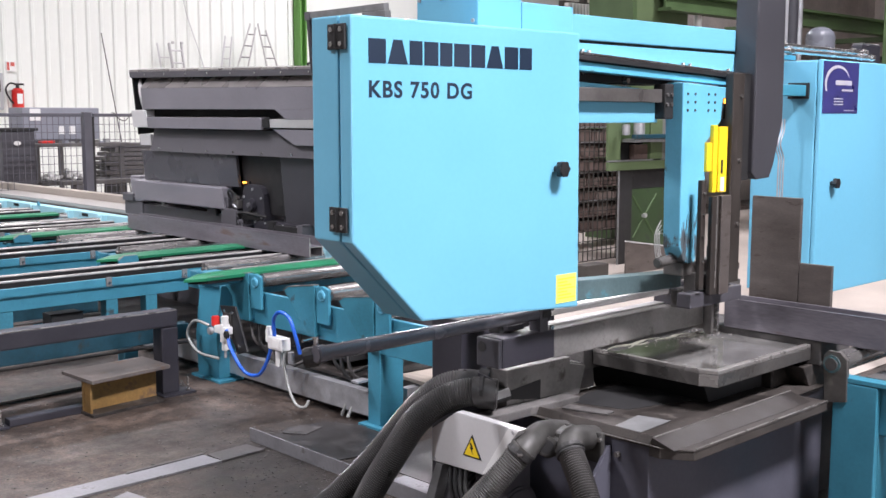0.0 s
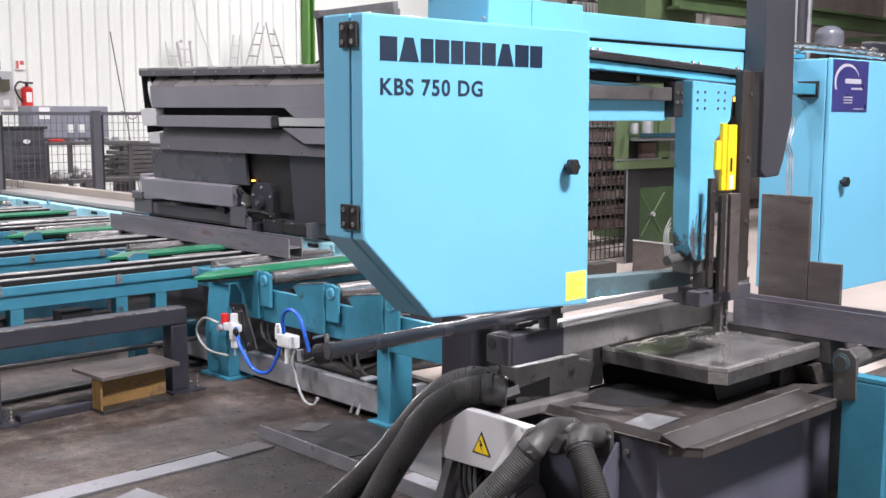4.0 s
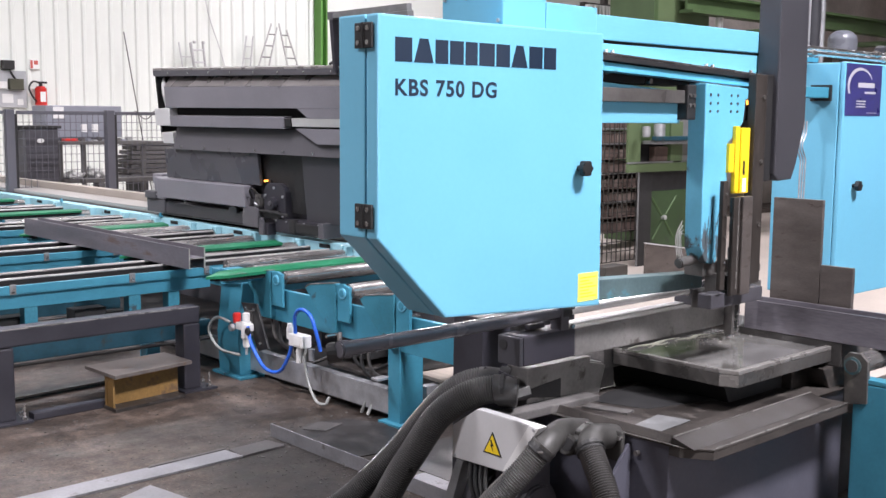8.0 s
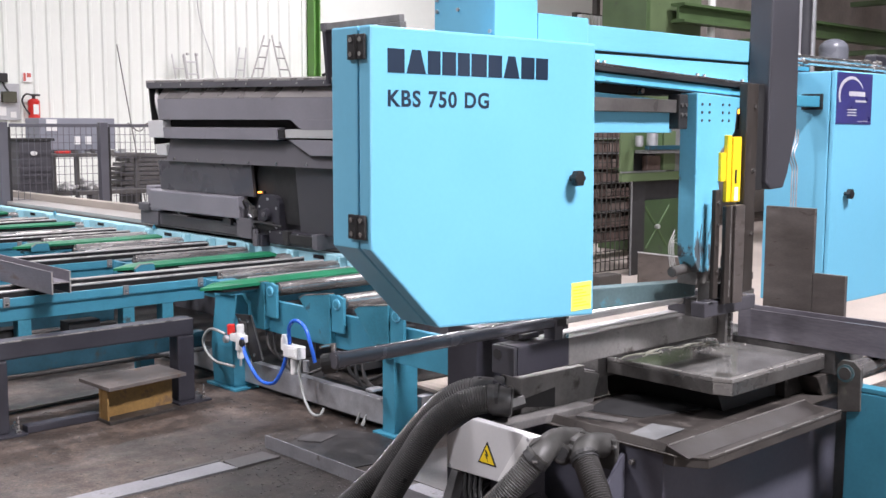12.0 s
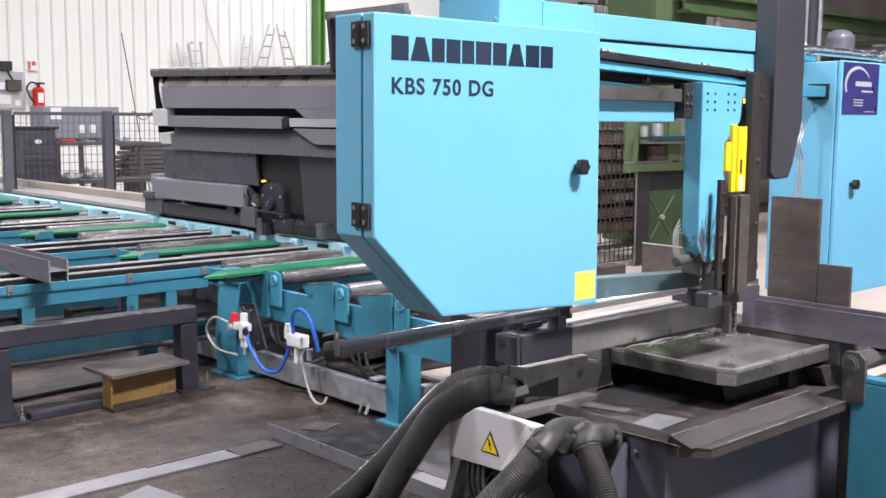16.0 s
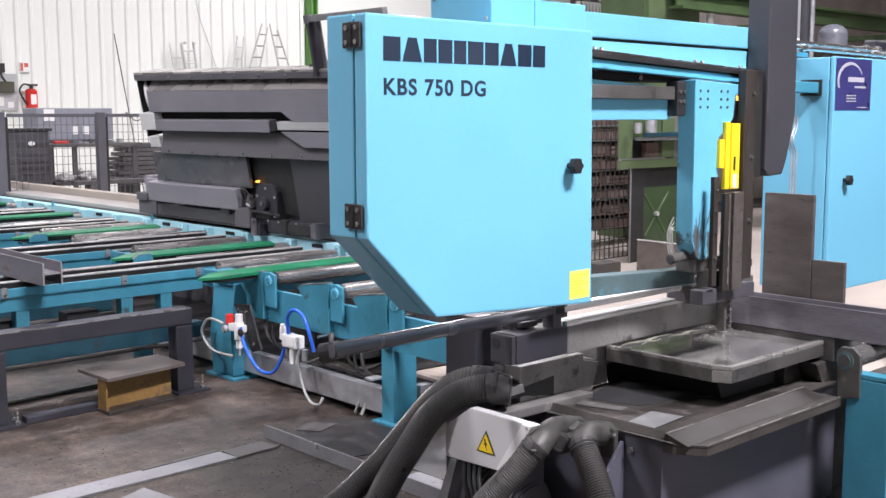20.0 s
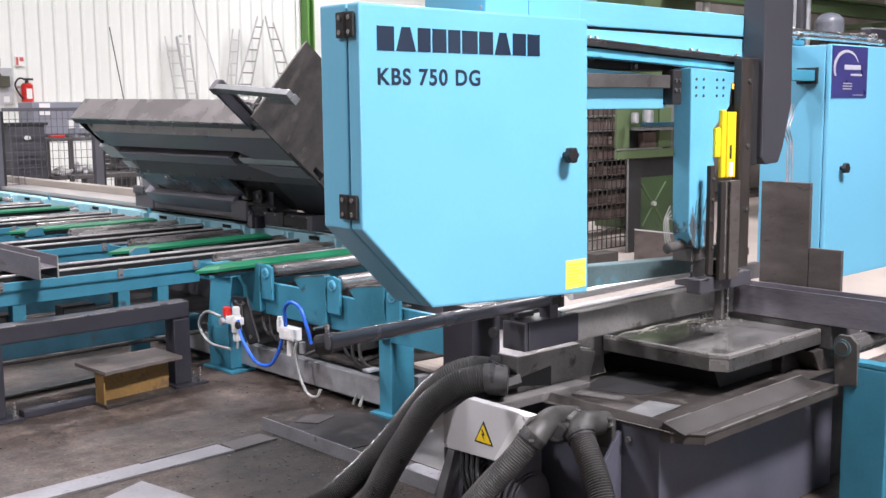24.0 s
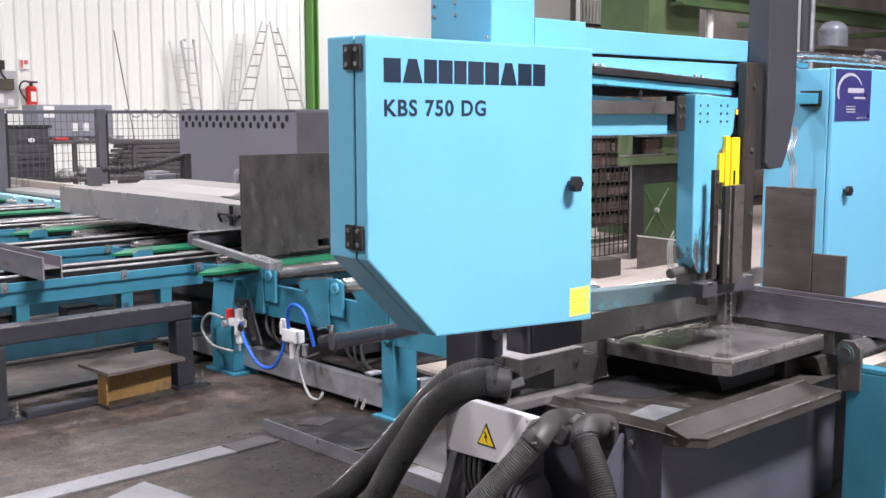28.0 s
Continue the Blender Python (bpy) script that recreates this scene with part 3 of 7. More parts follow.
        part("scrape", prism([(gx, gz - gh), (gx + 0.006, gz - 0.3 * gh), (gx + 0.009, gz + gh), (gx + 0.003, gz + 0.4 * gh)], "y", 2.5988, 2.6, 0), GREASE, arm)
    bolts([(3.905 + dx, 2.597, 1.905 - 0.004 * k - 0.03 * k) for dx in (0.0, 0.055, 0.155, 0.205) for k in range(3)], "y", 0.006, 0.006, GREY, arm, "screw")
    part("switch_box", prism([(4.185, 1.905), (4.245, 1.905), (4.245, 1.80), (4.10, 1.80), (4.165, 1.84)], "y", 2.61, 2.68, 0.003), BLACK, t)
    part("signal_lamp", box(4.196, 4.212, 2.604, 2.612, 1.868, 1.888, 0.002), ORANGE_GLOW, t, "small orange signal lamp")
    cover = part("yellow_cover", join(box(4.080, 4.112, 2.58, 2.60, 1.484, 1.775, 0.004), box(4.116, 4.182, 2.575, 2.60, 1.484, 1.768, 0.004)), YELLOW, t, "bright yellow blade cover")
    part("side_flap", box(4.040, 4.078, 2.585, 2.605, 1.576, 1.70, 0.003), YELLOW, cover)
    part("white_label", box(4.132, 4.160, 2.5735, 2.575, 1.49, 1.55, 0), CARD, cover)
    part("cover_rib", box(4.110, 4.118, 2.572, 2.585, 1.486, 1.765, 0.002), YELLOW, cover)
    part("slot", box(4.133, 4.147, 2.5735, 2.575, 1.565, 1.625, 0), BLACK_HOLE, cover)
    part("guide_block", join(box(3.93, 4.16, 2.62, 2.72, 1.13, 1.19, 0.006), box(4.0, 4.06, 2.60, 2.66, 1.04, 1.14, 0.005)), STEEL, t)
    part("guide_nozzle", rod((3.80, 2.66, 1.195), (3.93, 2.66, 1.205), 0.022, 14, bev=0.004), STEEL, t, "", True)
    part("blade", box(3.05, 4.75, 2.838, 2.8395, 1.06, 1.094, 0), STEEL, t)
    for k in range(4):
        part("cable", sweep(spline([(3.875 + 0.006 * k, 2.697, 1.37 - 0.02 * k), (3.838 + 0.011 * k, 2.70, 1.31), (3.835 + 0.012 * k, 2.695, 1.24), (3.84 + 0.012 * k, 2.69, 1.205 + 0.01 * (k % 2))], 6), 0.0024, 6), CABLE_GREY, t)
    part("lower_guide_beam", prism([(3.15, 1.165), (4.12, 1.118), (4.12, 1.048), (3.15, 1.075)], "y", 2.75, 2.83, 0.005), TEAL, t, "greasy turquoise-grey lower guide beam")
    # drive cabinet
    cab = part("drive_cabinet", far(box(4.757, 5.85, 2.475, 2.80, 0.967, 2.07, 0.006)), BLUE, t)
    cd = part("cabinet_door", far(box(4.757, 5.85, 2.45, 2.472, 0.967, 2.073, 0.006)), BLUE, t)
    star_knob(5.672, 2.842, 1.4485, cd)
    po = part("poster", far(box(4.768, 5.118, 2.4472, 2.4498, 1.826, 2.066, 0)), PURPLE, cd, "blue-violet poster with a white crescent")
    cres = [(4.905 + 0.125 * math.cos(a) + (0.0 if i < 13 else 0.022), 1.965 + 0.085 * math.sin(a) + 0.0) for i, a in enumerate([math.radians(25 + 15 * k) for k in range(13)])]
    cres += [(4.914 + 0.116 * math.cos(a), 1.960 + 0.077 * math.sin(a)) for a in [math.radians(205 - 15 * k) for k in range(13)]]
    part("crescent", far(prism(cres, "y", 2.4462, 2.4474, 0)), PRINT, po)
    for a, b, z0, z1 in ((4.885, 5.045, 1.958, 1.980), (4.95, 5.06, 1.930, 1.939)):
        part("name_bar", far(box(a, b, 2.4462, 2.4474, z0, z1, 0)), PRINT, po)
    for i in range(3):
        part("text_bar", far(box(4.875, 4.965, 2.4462, 2.4474, 1.892 - 0.013 * i, 1.896 - 0.013 * i, 0)), LIGHT_GREY, po)
    part("text_bar", far(box(4.98, 5.08, 2.4462, 2.4474, 1.838, 1.841, 0)), LIGHT_GREY, po)
    for i, (y, z) in enumerate(((2.66, 2.118), (2.70, 2.148))):
        p = part("top_pipe", far(rod((4.55, y, z + 0.004), (5.70, y, z), 0.011, 12)), BRIGHT, t, "bright hydraulic pipe", True)
        for x in (4.62, 4.70, 4.82, 5.55, 5.68):
            part("fitting", far(rod((x, y, z + 0.004), (x + 0.035, y, z + 0.004), 0.018, 6)), BRIGHT, p)
    tm = part("top_motor", far(box(5.735, 5.95, 2.73, 2.795, 2.0745, 2.198, 0.006)), STAND_GREY, t, "dark grey motor box on the cabinet")
    part("motor_cap", far(box(5.74, 5.945, 2.735, 2.79, 2.199, 2.206, 0.001)), CLIP, tm)
    part("top_rail", far(box(4.55, 4.86, 2.64, 2.70, 2.078, 2.10, 0.003)), BLUE_USED_SHADE, t)
    part("beam_stub", far(box(4.45, 4.754, 2.52, 2.60, 1.905, 1.955, 0.004)), BLUE_USED_SHADE, t)
    part("stub_collar", far(box(4.745, 4.756, 2.508, 2.612, 1.893, 1.967, 0)), BLACK, t)
    for dx in (0.0, 0.023, 0.046):
        part("hydraulic_pipe", far(sweep(spline([(4.585 + dx, 2.56, 1.80), (4.585 + dx, 2.56, 1.745), (4.56 + dx, 2.56, 1.70), (4.56 + dx, 2.56, 1.67), (4.59 + dx, 2.56, 1.62), (4.59 + dx, 2.56, 1.56), (4.59 + dx, 2.56, 1.20)], 8), 0.0036, 10)), GALV, t, "bright bent hydraulic pipe", True)
    return t


def saw_column():
    t = thing("saw_column", (4.3, 2.7, 0.75), "dark grey guide column of the saw on its steel table", "column")
    part("cover", prism([(4.352, 3.3), (4.575, 3.3), (4.60, 1.80), (4.535, 1.60), (4.50, 1.535), (4.39, 1.53), (4.352, 1.56)], "y", 2.55, 2.66, 0.008), GREY, t, "tall anthracite sheet-metal cover")
    part("cover_back", box(4.27, 4.352, 2.585, 2.66, 1.70, 2.0, 0.005), GREY_USED, t)
    part("guide_post", box(4.190, 4.281, 2.56, 2.60, 1.08, 2.0, 0.005), POST, t, "dark brown greasy guide post")
    part("guide_strip", box(4.283, 4.360, 2.575, 2.60, 1.53, 2.0, 0.004), BLACK, t)
    part("guide_plate", box(3.998, 4.052, 2.525, 2.545, 1.05, 1.475, 0.004), POST, t)
    part("edge_strip", box(3.93, 3.965, 2.535, 2.555, 1.08, 1.545, 0.003), POST, t)
    for z in (1.49, 1.40, 1.31, 1.20):
        part("screw", rod((3.948, 2.527, z), (3.948, 2.536, z), 0.007, 8), BRIGHT, t)
    part("guide_plate", box(4.056, 4.130, 2.515, 2.545, 1.05, 1.476, 0.004), BRUSHED, t)
    part("foot_block", box(4.05, 4.19, 2.548, 2.60, 1.064, 1.13, 0.006), BLACK, t)
    part("foot_beam", box(3.90, 4.305, 2.555, 2.625, 0.998, 1.062, 0.006), GREY_USED, t)
    part("beam_edge", box(4.03, 4.24, 2.557, 2.565, 1.0625, 1.068, 0), PALE_EDGE, t)
    part("bright_strip", box(4.030, 4.037, 2.5228, 2.5252, 1.08, 1.47, 0), PALE_EDGE, t)
    part("blade_guard", box(4.455, 4.475, 2.80, 2.84, 0.78, 1.2, 0.002), STEEL, t)
    part("blade_guide", box(4.505, 4.52, 2.80, 2.835, 0.775, 1.18, 0.002), BRIGHT, t)
    part("post_back", box(4.282, 4.40, 2.661, 2.70, 1.51, 1.99, 0.005), GREY_USED, t)
    part("overhead_arm", box(4.36, 7.75, 2.662, 2.90, 3.05, 3.3, 0.01), GREY_USED, t)
    for x, r in ((8.18, 0.05), (8.30, 0.028)):
        part("riser_pipe", rod((x, 4.5, 0.0), (x, 4.5, 3.3), r, 14), GALV if r < 0.04 else GREY, t, "upright silver pipe", True)
    part("riser_panel", box(7.9, 8.13, 4.5, 4.56, 0.0, 3.3, 0.006), GREY_LIGHT2, t)
    part("rear_post", box(7.45, 7.75, 2.91, 3.2, 0.0, 3.3, 0.01), GREY_USED, t)
    for z in (1.9, 1.62, 1.34):
        part("screw", rod((4.25, 2.552, z), (4.25, 2.562, z), 0.009, 8), BRIGHT, t)
    return t


def clamp():
    """The vice: a fixed cylinder, and the jaw with its rod that slides along x."""
    c = thing("clamp_cylinder", (2.9, 2.95, 0.5), "dark grey hydraulic clamp cylinder on a steel block", "cylinder")
    part("tube", rod((2.20, 2.9, 1.008), (3.33, 2.9, 1.008), 0.027, 28, bev=0.004), TUBE, c, "anthracite painted tube", True)
    part("tube_cap", rod((2.186, 2.9, 1.008), (2.225, 2.9, 1.008), 0.031, 24, bev=0.005), TUBE, c, "", True)
    part("end_cap", rod((3.31, 2.9, 1.006), (3.37, 2.9, 1.006), 0.034, 20, bev=0.004), BLACK, c)
    part("end_flange", box(3.30, 3.35, 2.87, 2.93, 0.93, 1.045, 0.004), GREY_USED, c)
    part("port", join(rod((2.225, 2.925, 0.995), (2.18, 2.96, 0.988), 0.036, 16, bev=0.006)), BLACK, c)
    part("tie_rod", rod((3.36, 2.865, 1.03), (3.36, 2.855, 1.03), 0.010, 8), BRIGHT, c)
    part("tie_rod", rod((3.36, 2.865, 0.95), (3.36, 2.855, 0.95), 0.010, 8), BRIGHT, c)
    part("valve_plate", box(3.09, 3.118, 2.90, 2.96, 0.955, 1.0, 0.004), BLACK, c)
    part("clamp_screw", rod((3.052, 2.96, 0.90), (3.07, 2.96, 0.90), 0.022, 12), BLACK, c)
    part("fitting", join(rod((2.22, 2.94, 1.03), (2.22, 2.94, 1.058), 0.009, 8), rod((2.17, 2.95, 1.05), (2.23, 2.95, 1.052), 0.006, 8)), BRIGHT, c)
    # support takes the darkest grey for the shadow under the saw housing
    part("support", box(3.135, 3.305, 3.16, 3.34, 0.0, 0.965, 0.006), STAND_GREY, c)
    part("support_arm", box(3.17, 3.27, 2.93, 3.158, 0.945, 0.968, 0.006), STAND_GREY, c)
    part("base_block", prism([(3.287, 0.748), (3.702, 0.745), (3.702, 0.715), (3.81, 0.690), (3.765, 0.556), (3.287, 0.566)], "y", 3.040, 3.5, 0.006), BLOCK, c, "dusty bare steel block")
    part("block_step", prism([(3.715, 0.718), (3.80, 0.697), (3.80, 0.701), (3.715, 0.722)], "y", 3.06, 3.3, 0), STRAND, c)
    part("side_cheek", prism([(3.83, 0.712), (3.89, 0.70), (3.90, 0.573), (3.80, 0.573)], "y", 3.06, 3.4, 0.004), DUSTY, c)
    part("base_plate", prism([(3.06, 0.563), (3.66, 0.558), (3.66, 0.590), (3.06, 0.604)], "y", 2.95, 3.036, 0.006), DUSTY, c)
    # black sheet on the block's face paints the dark inside a notch
    part("dark_pocket", prism([(3.302, 0.622), (3.498, 0.590), (3.498, 0.677), (3.302, 0.658)], "y", 3.037, 3.0395, 0), BLACK, c)
    part("cap_plate", prism([(3.125, 0.648), (3.262, 0.655), (3.25, 0.69), (3.14, 0.678)], "y", 2.992, 3.0, 0), LIGHT_GREY, c)
    # panel added behind the jaw so the gap there reads dark
    part("back_panel", box(3.57, 4.15, 3.52, 3.56, 0.0, 0.86, 0.004), GREY_USED, c)
    part("stand", box(3.40, 3.9, 3.2, 3.5, 0.0, 0.513, 0.008), GREY_USED, c)
    j = thing("clamp_jaw", (3.6, 2.92, 0.78), "bare steel sliding clamp jaw with a bright piston rod", "clamp")
    part("beam", box(3.392, 4.50, 2.872, 2.99, 0.812, 0.934, 0.008), BLOCK, j, "long bare steel beam of the jaw")
    # sleeve is darker than its cap: the housing's shadow put into its colour
    part("beam_sleeve", box(3.078, 3.390, 2.868, 2.994, 0.818, 0.938, 0.008), STAND_GREY, j, "anthracite beam sleeve, darkened for the housing's shadow")
    part("beam_cap", box(3.055, 3.077, 2.870, 2.992, 0.820, 0.936, 0.008), GREY, j)
    part("rod", rod((3.37, 2.9, 1.006), (4.24, 2.9, 1.006), 0.018, 18), STRAND, j, "bright piston rod", True)
    part("guide_rod", rod((3.30, 2.97, 1.0), (4.2, 2.97, 1.0), 0.010, 14), BRIGHT, j, "", True)
    part("rod_nut", rod((4.215, 2.9, 1.004), (4.25, 2.9, 1.004), 0.022, 12), BRIGHT, j)
    part("rod_bracket", box(4.25, 4.31, 2.83, 2.99, 0.931, 1.05, 0.005), GREY_USED, j)
    part("front_bar", box(4.09, 4.62, 2.75, 2.785, 0.958, 1.036, 0.005), DUSTY, j, "dusty steel front bar")
    part("arm", box(4.20, 4.31, 2.787, 2.83, 0.965, 1.03, 0.004), DUSTY, j)
    part("jaw_face", box(4.50, 4.56, 2.855, 3.0, 0.785, 0.96, 0.006), STEEL, j)
    # pale strip paints the reflection along the beam's top
    part("top_strip", box(3.36, 4.25, 2.93, 2.985, 0.9345, 0.942, 0.002), STRAND, j, "pale strip for the bright reflection on the beam's top")
    return j


def saw_table():
    t = thing("saw_table", (4.3, 2.7, 0.0), "wet steel saw table with a raised rim over the chip tank", "table")
    out = [(3.872, 3.05), (3.872, 2.485), (3.905, 2.41), (4.69, 2.41), (4.69, 3.05)]
    part("tray", prism(out, "z", 0.683, 0.738, 0.003), TRAY, t, "bare steel tray with a chamfered corner")
    rim = [(3.872, 3.05), (3.872, 2.485), (3.905, 2.41), (4.69, 2.41), (4.69, 2.440), (3.921, 2.440), (3.897, 2.492), (3.897, 3.05)]
    part("rim", prism(rim, "z", 0.7385, 0.756, 0.003), PALE_EDGE, t, "rubbed pale rim")
    part("corner_face", prism([(3.8700, 2.482), (3.9025, 2.4085), (3.905, 2.4095), (3.8725, 2.484)], "z", 0.687, 0.736, 0), PALE_EDGE, t, "paler chamfered corner face")
    part("wet_surface", prism([(3.898, 3.05), (3.898, 2.493), (3.922, 2.441), (4.686, 2.441), (4.686, 3.05)], "z", 0.7382, 0.743, 0), COOLANT, t, "wet shiny table top with chips")
    part("bed", box(4.692, 4.98, 2.36, 3.5, 0.66, 0.775, 0.006), DUSTY, t)
    part("back_bed", box(3.815, 4.69, 3.056, 3.5, 0.66, 0.775, 0.006), DUSTY, t)
    part("hopper", prism([(4.0, 0.68), (4.66, 0.68), (4.66, 0.30), (4.2, 0.30)], "y", 2.55, 3.2, 0.004), BLACK, t)
    part("bed_web", box(4.50, 4.80, 2.50, 2.56, 0.44, 0.665, 0.004), DECK, t)
    part("bed_foot", prism([(4.60, 0.66), (4.98, 0.66), (4.98, 0.40), (4.78, 0.40)], "y", 2.40, 2.52, 0.006), DECK, t)
    part("bed_leg", box(4.78, 4.98, 2.42, 3.4, 0.0, 0.40, 0.006), BLACK, t)
    part("splash_plate", box(4.56, 4.68, 3.02, 3.05, 0.776, 0.95, 0.003), BRUSHED, t)
    rnd = random.Random(5)
    for k, (x0, x1, yc, w) in enumerate(((3.95, 4.35, 3.025, 0.012), (4.28, 4.55, 2.99, 0.012), (4.42, 4.66, 2.955, 0.008), (4.45, 4.60, 2.925, 0.006), (4.05, 4.22, 2.99, 0.006))):
        n = 14
        up = [(x0 + (x1 - x0) * i / n, yc + w * (0.4 + rnd.random()) * math.sin(math.pi * (i + 0.5) / (n + 1)) + 0.008 * math.sin(i * 0.7 + k)) for i in range(n + 1)]
        dn = [(x, yc - w * (0.4 + rnd.random()) * math.sin(math.pi * (i + 0.5) / (n + 1)) + 0.008 * math.sin(i * 0.7 + k) - 0.001) for i, (x, _) in enumerate(up)]
        part("coolant_streak", prism(up + dn[::-1], "z", 0.7432, 0.746, 0), FOAM, t, "milky streak of coolant")
    bm = bmesh.new()
    for _ in range(220):
        x, y = rnd.gauss(4.52, 0.15), rnd.gauss(2.94, 0.06)
        if not (3.95 < x < 4.68 and y < 3.03):
            continue
        bmesh.ops.create_icosphere(bm, subdivisions=1, radius=rnd.uniform(0.0015, 0.0035), matrix=pose(x, y, 0.744 + rnd.random() * 0.003, 0, 0, rnd.uniform(0, 180)) @ Matrix.Diagonal((rnd.uniform(1, 3), 1, 0.5, 1)))
    ob = part("chips", bm, CUT, t, "heap of fine bright saw chips")
    tagged(ob, kind="stuff")
    for y0, y1, z1 in ((2.582, 2.845, 1.42), (2.412, 2.578, 1.106)):
        solo("fence_plate", box(4.862, 4.886, y0, y1, 0.778, z1, 0.003), BRUSHED, "upright brushed steel fence plate behind the beam", "plate", "fence plates")
    return t


def chip_tank():
    t = thing("chip_tank", (4.2, 2.7, 0.0), "dark grey coolant and chip tank under the saw table", "tank")
    out = [(3.345, 3.09), (3.368, 2.32), (3.438, 2.212), (4.485, 2.212), (4.485, 2.36), (4.76, 2.36), (4.76, 3.09)]
    low = [(3.353, 3.09), (3.377, 2.375), (4.485, 2.375), (4.76, 2.375), (4.76, 3.09)]
    part("body", prism(low, "z", 0.0, 0.551, 0.004), TANK_GREY, t, "anthracite tank wall")
    part("rim", prism(out, "z", 0.552, 0.56, 0.002), LEDGE, t, "dirty steel rim with a chamfered corner")
    part("rim_apron", prism([(3.372, 2.373), (3.370, 2.322), (3.439, 2.214), (4.483, 2.214), (4.483, 2.373)], "z", 0.517, 0.5515, 0.003), LEDGE, t)
    part("left_edge", prism([(3.342, 3.085), (3.364, 2.325), (3.369, 2.325), (3.347, 3.085)], "z", 0.5602, 0.563, 0), PALE_EDGE, t)
    part("ledge", prism([(2.258, 0.561), (2.356, 0.590), (2.363, 0.590), (2.366, 0.561)], "x", 3.374, 4.42, 0.002), LIP, t, "sloping inner lip of the tank rim")
    part("ledge_edge", box(3.376, 4.42, 2.356, 2.362, 0.5902, 0.593, 0), PALE_EDGE, t)
    part("rim_edge", box(3.45, 4.48, 2.213, 2.219, 0.5602, 0.5635, 0), PALE_EDGE, t)
    part("ledge_side", prism([(3.375, 0.561), (3.392, 0.592), (3.402, 0.592), (3.410, 0.561)], "y", 2.369, 3.02, 0.002), LEDGE, t)
    part("deck", box(3.415, 4.48, 2.369, 3.05, 0.561, 0.566, 0.002), DECK, t)
    # near-black sheet paints the opening and the table's shadow on the deck
    part("deck_hole", prism([(3.62, 2.96), (3.70, 2.72), (4.05, 2.62), (4.40, 2.62), (4.40, 3.0), (3.8, 3.02)], "z", 0.5662, 0.5675, 0), BLACK_HOLE, t, "near-black sheet for the chip opening and the shade under the table")
    part("deck_plate", prism([(3.50, 2.92), (3.56, 2.72), (3.62, 2.73), (3.57, 2.93)], "z", 0.5662, 0.575, 0.002), DUSTY, t)
    part("paper", prism([(3.445, 2.60), (3.653, 2.63), (3.684, 2.49), (3.46, 2.475)], "z", 0.569, 0.571, 0), CLIP, t, "pale sheet lying on the tank deck")
    part("gusset", prism([(3.368, 0.52), (3.352, 0.52), (3.232, 0.38), (3.20, 0.0), (3.368, 0.0)], "y", 2.55, 2.565, 0.003), TANK_GREY, t)
    bolts([(3.352, 2.515, 0.492)], "x", 0.011, 0.02, STEEL, t)
    return t


def ringed(s):
    return 1.0 + 0.07 * math.sin(2 * math.pi * s / 0.0098)


def hose(pts, r, label, sleeve=0.0):
    stops = [Vector(p) for p in resample(spline(pts, 24), 0.03)]
    for _ in range(5):
        stops = stops[:1] + [(a + 2 * b + c) / 4 for a, b, c in zip(stops, stops[1:], stops[2:])] + stops[-1:]
    line = resample(spline(stops, 12), 0.00245)
    t = thing("suction_hose", pts[0], label, "hose", "suction hoses")
    part("tube", sweep(line, r, 22, ringed), HOSE, t, "", True)
    a = line[0]
    part("clamp_ring", rod(line[3], a - (line[6] - a).normalized() * 0.012, r * 1.14, 20, bev=0.003), BLACK, t)
    if sleeve:
        n = int(sleeve / 0.00245)
        part("end_sleeve", sweep(line[2:n:6], r * 1.075, 22, lambda q: 1.0 + 0.012 * math.sin(31 * q) + 0.008 * math.sin(83 * q)), WRAP, t, "black wrapped hose end", True)
    return t


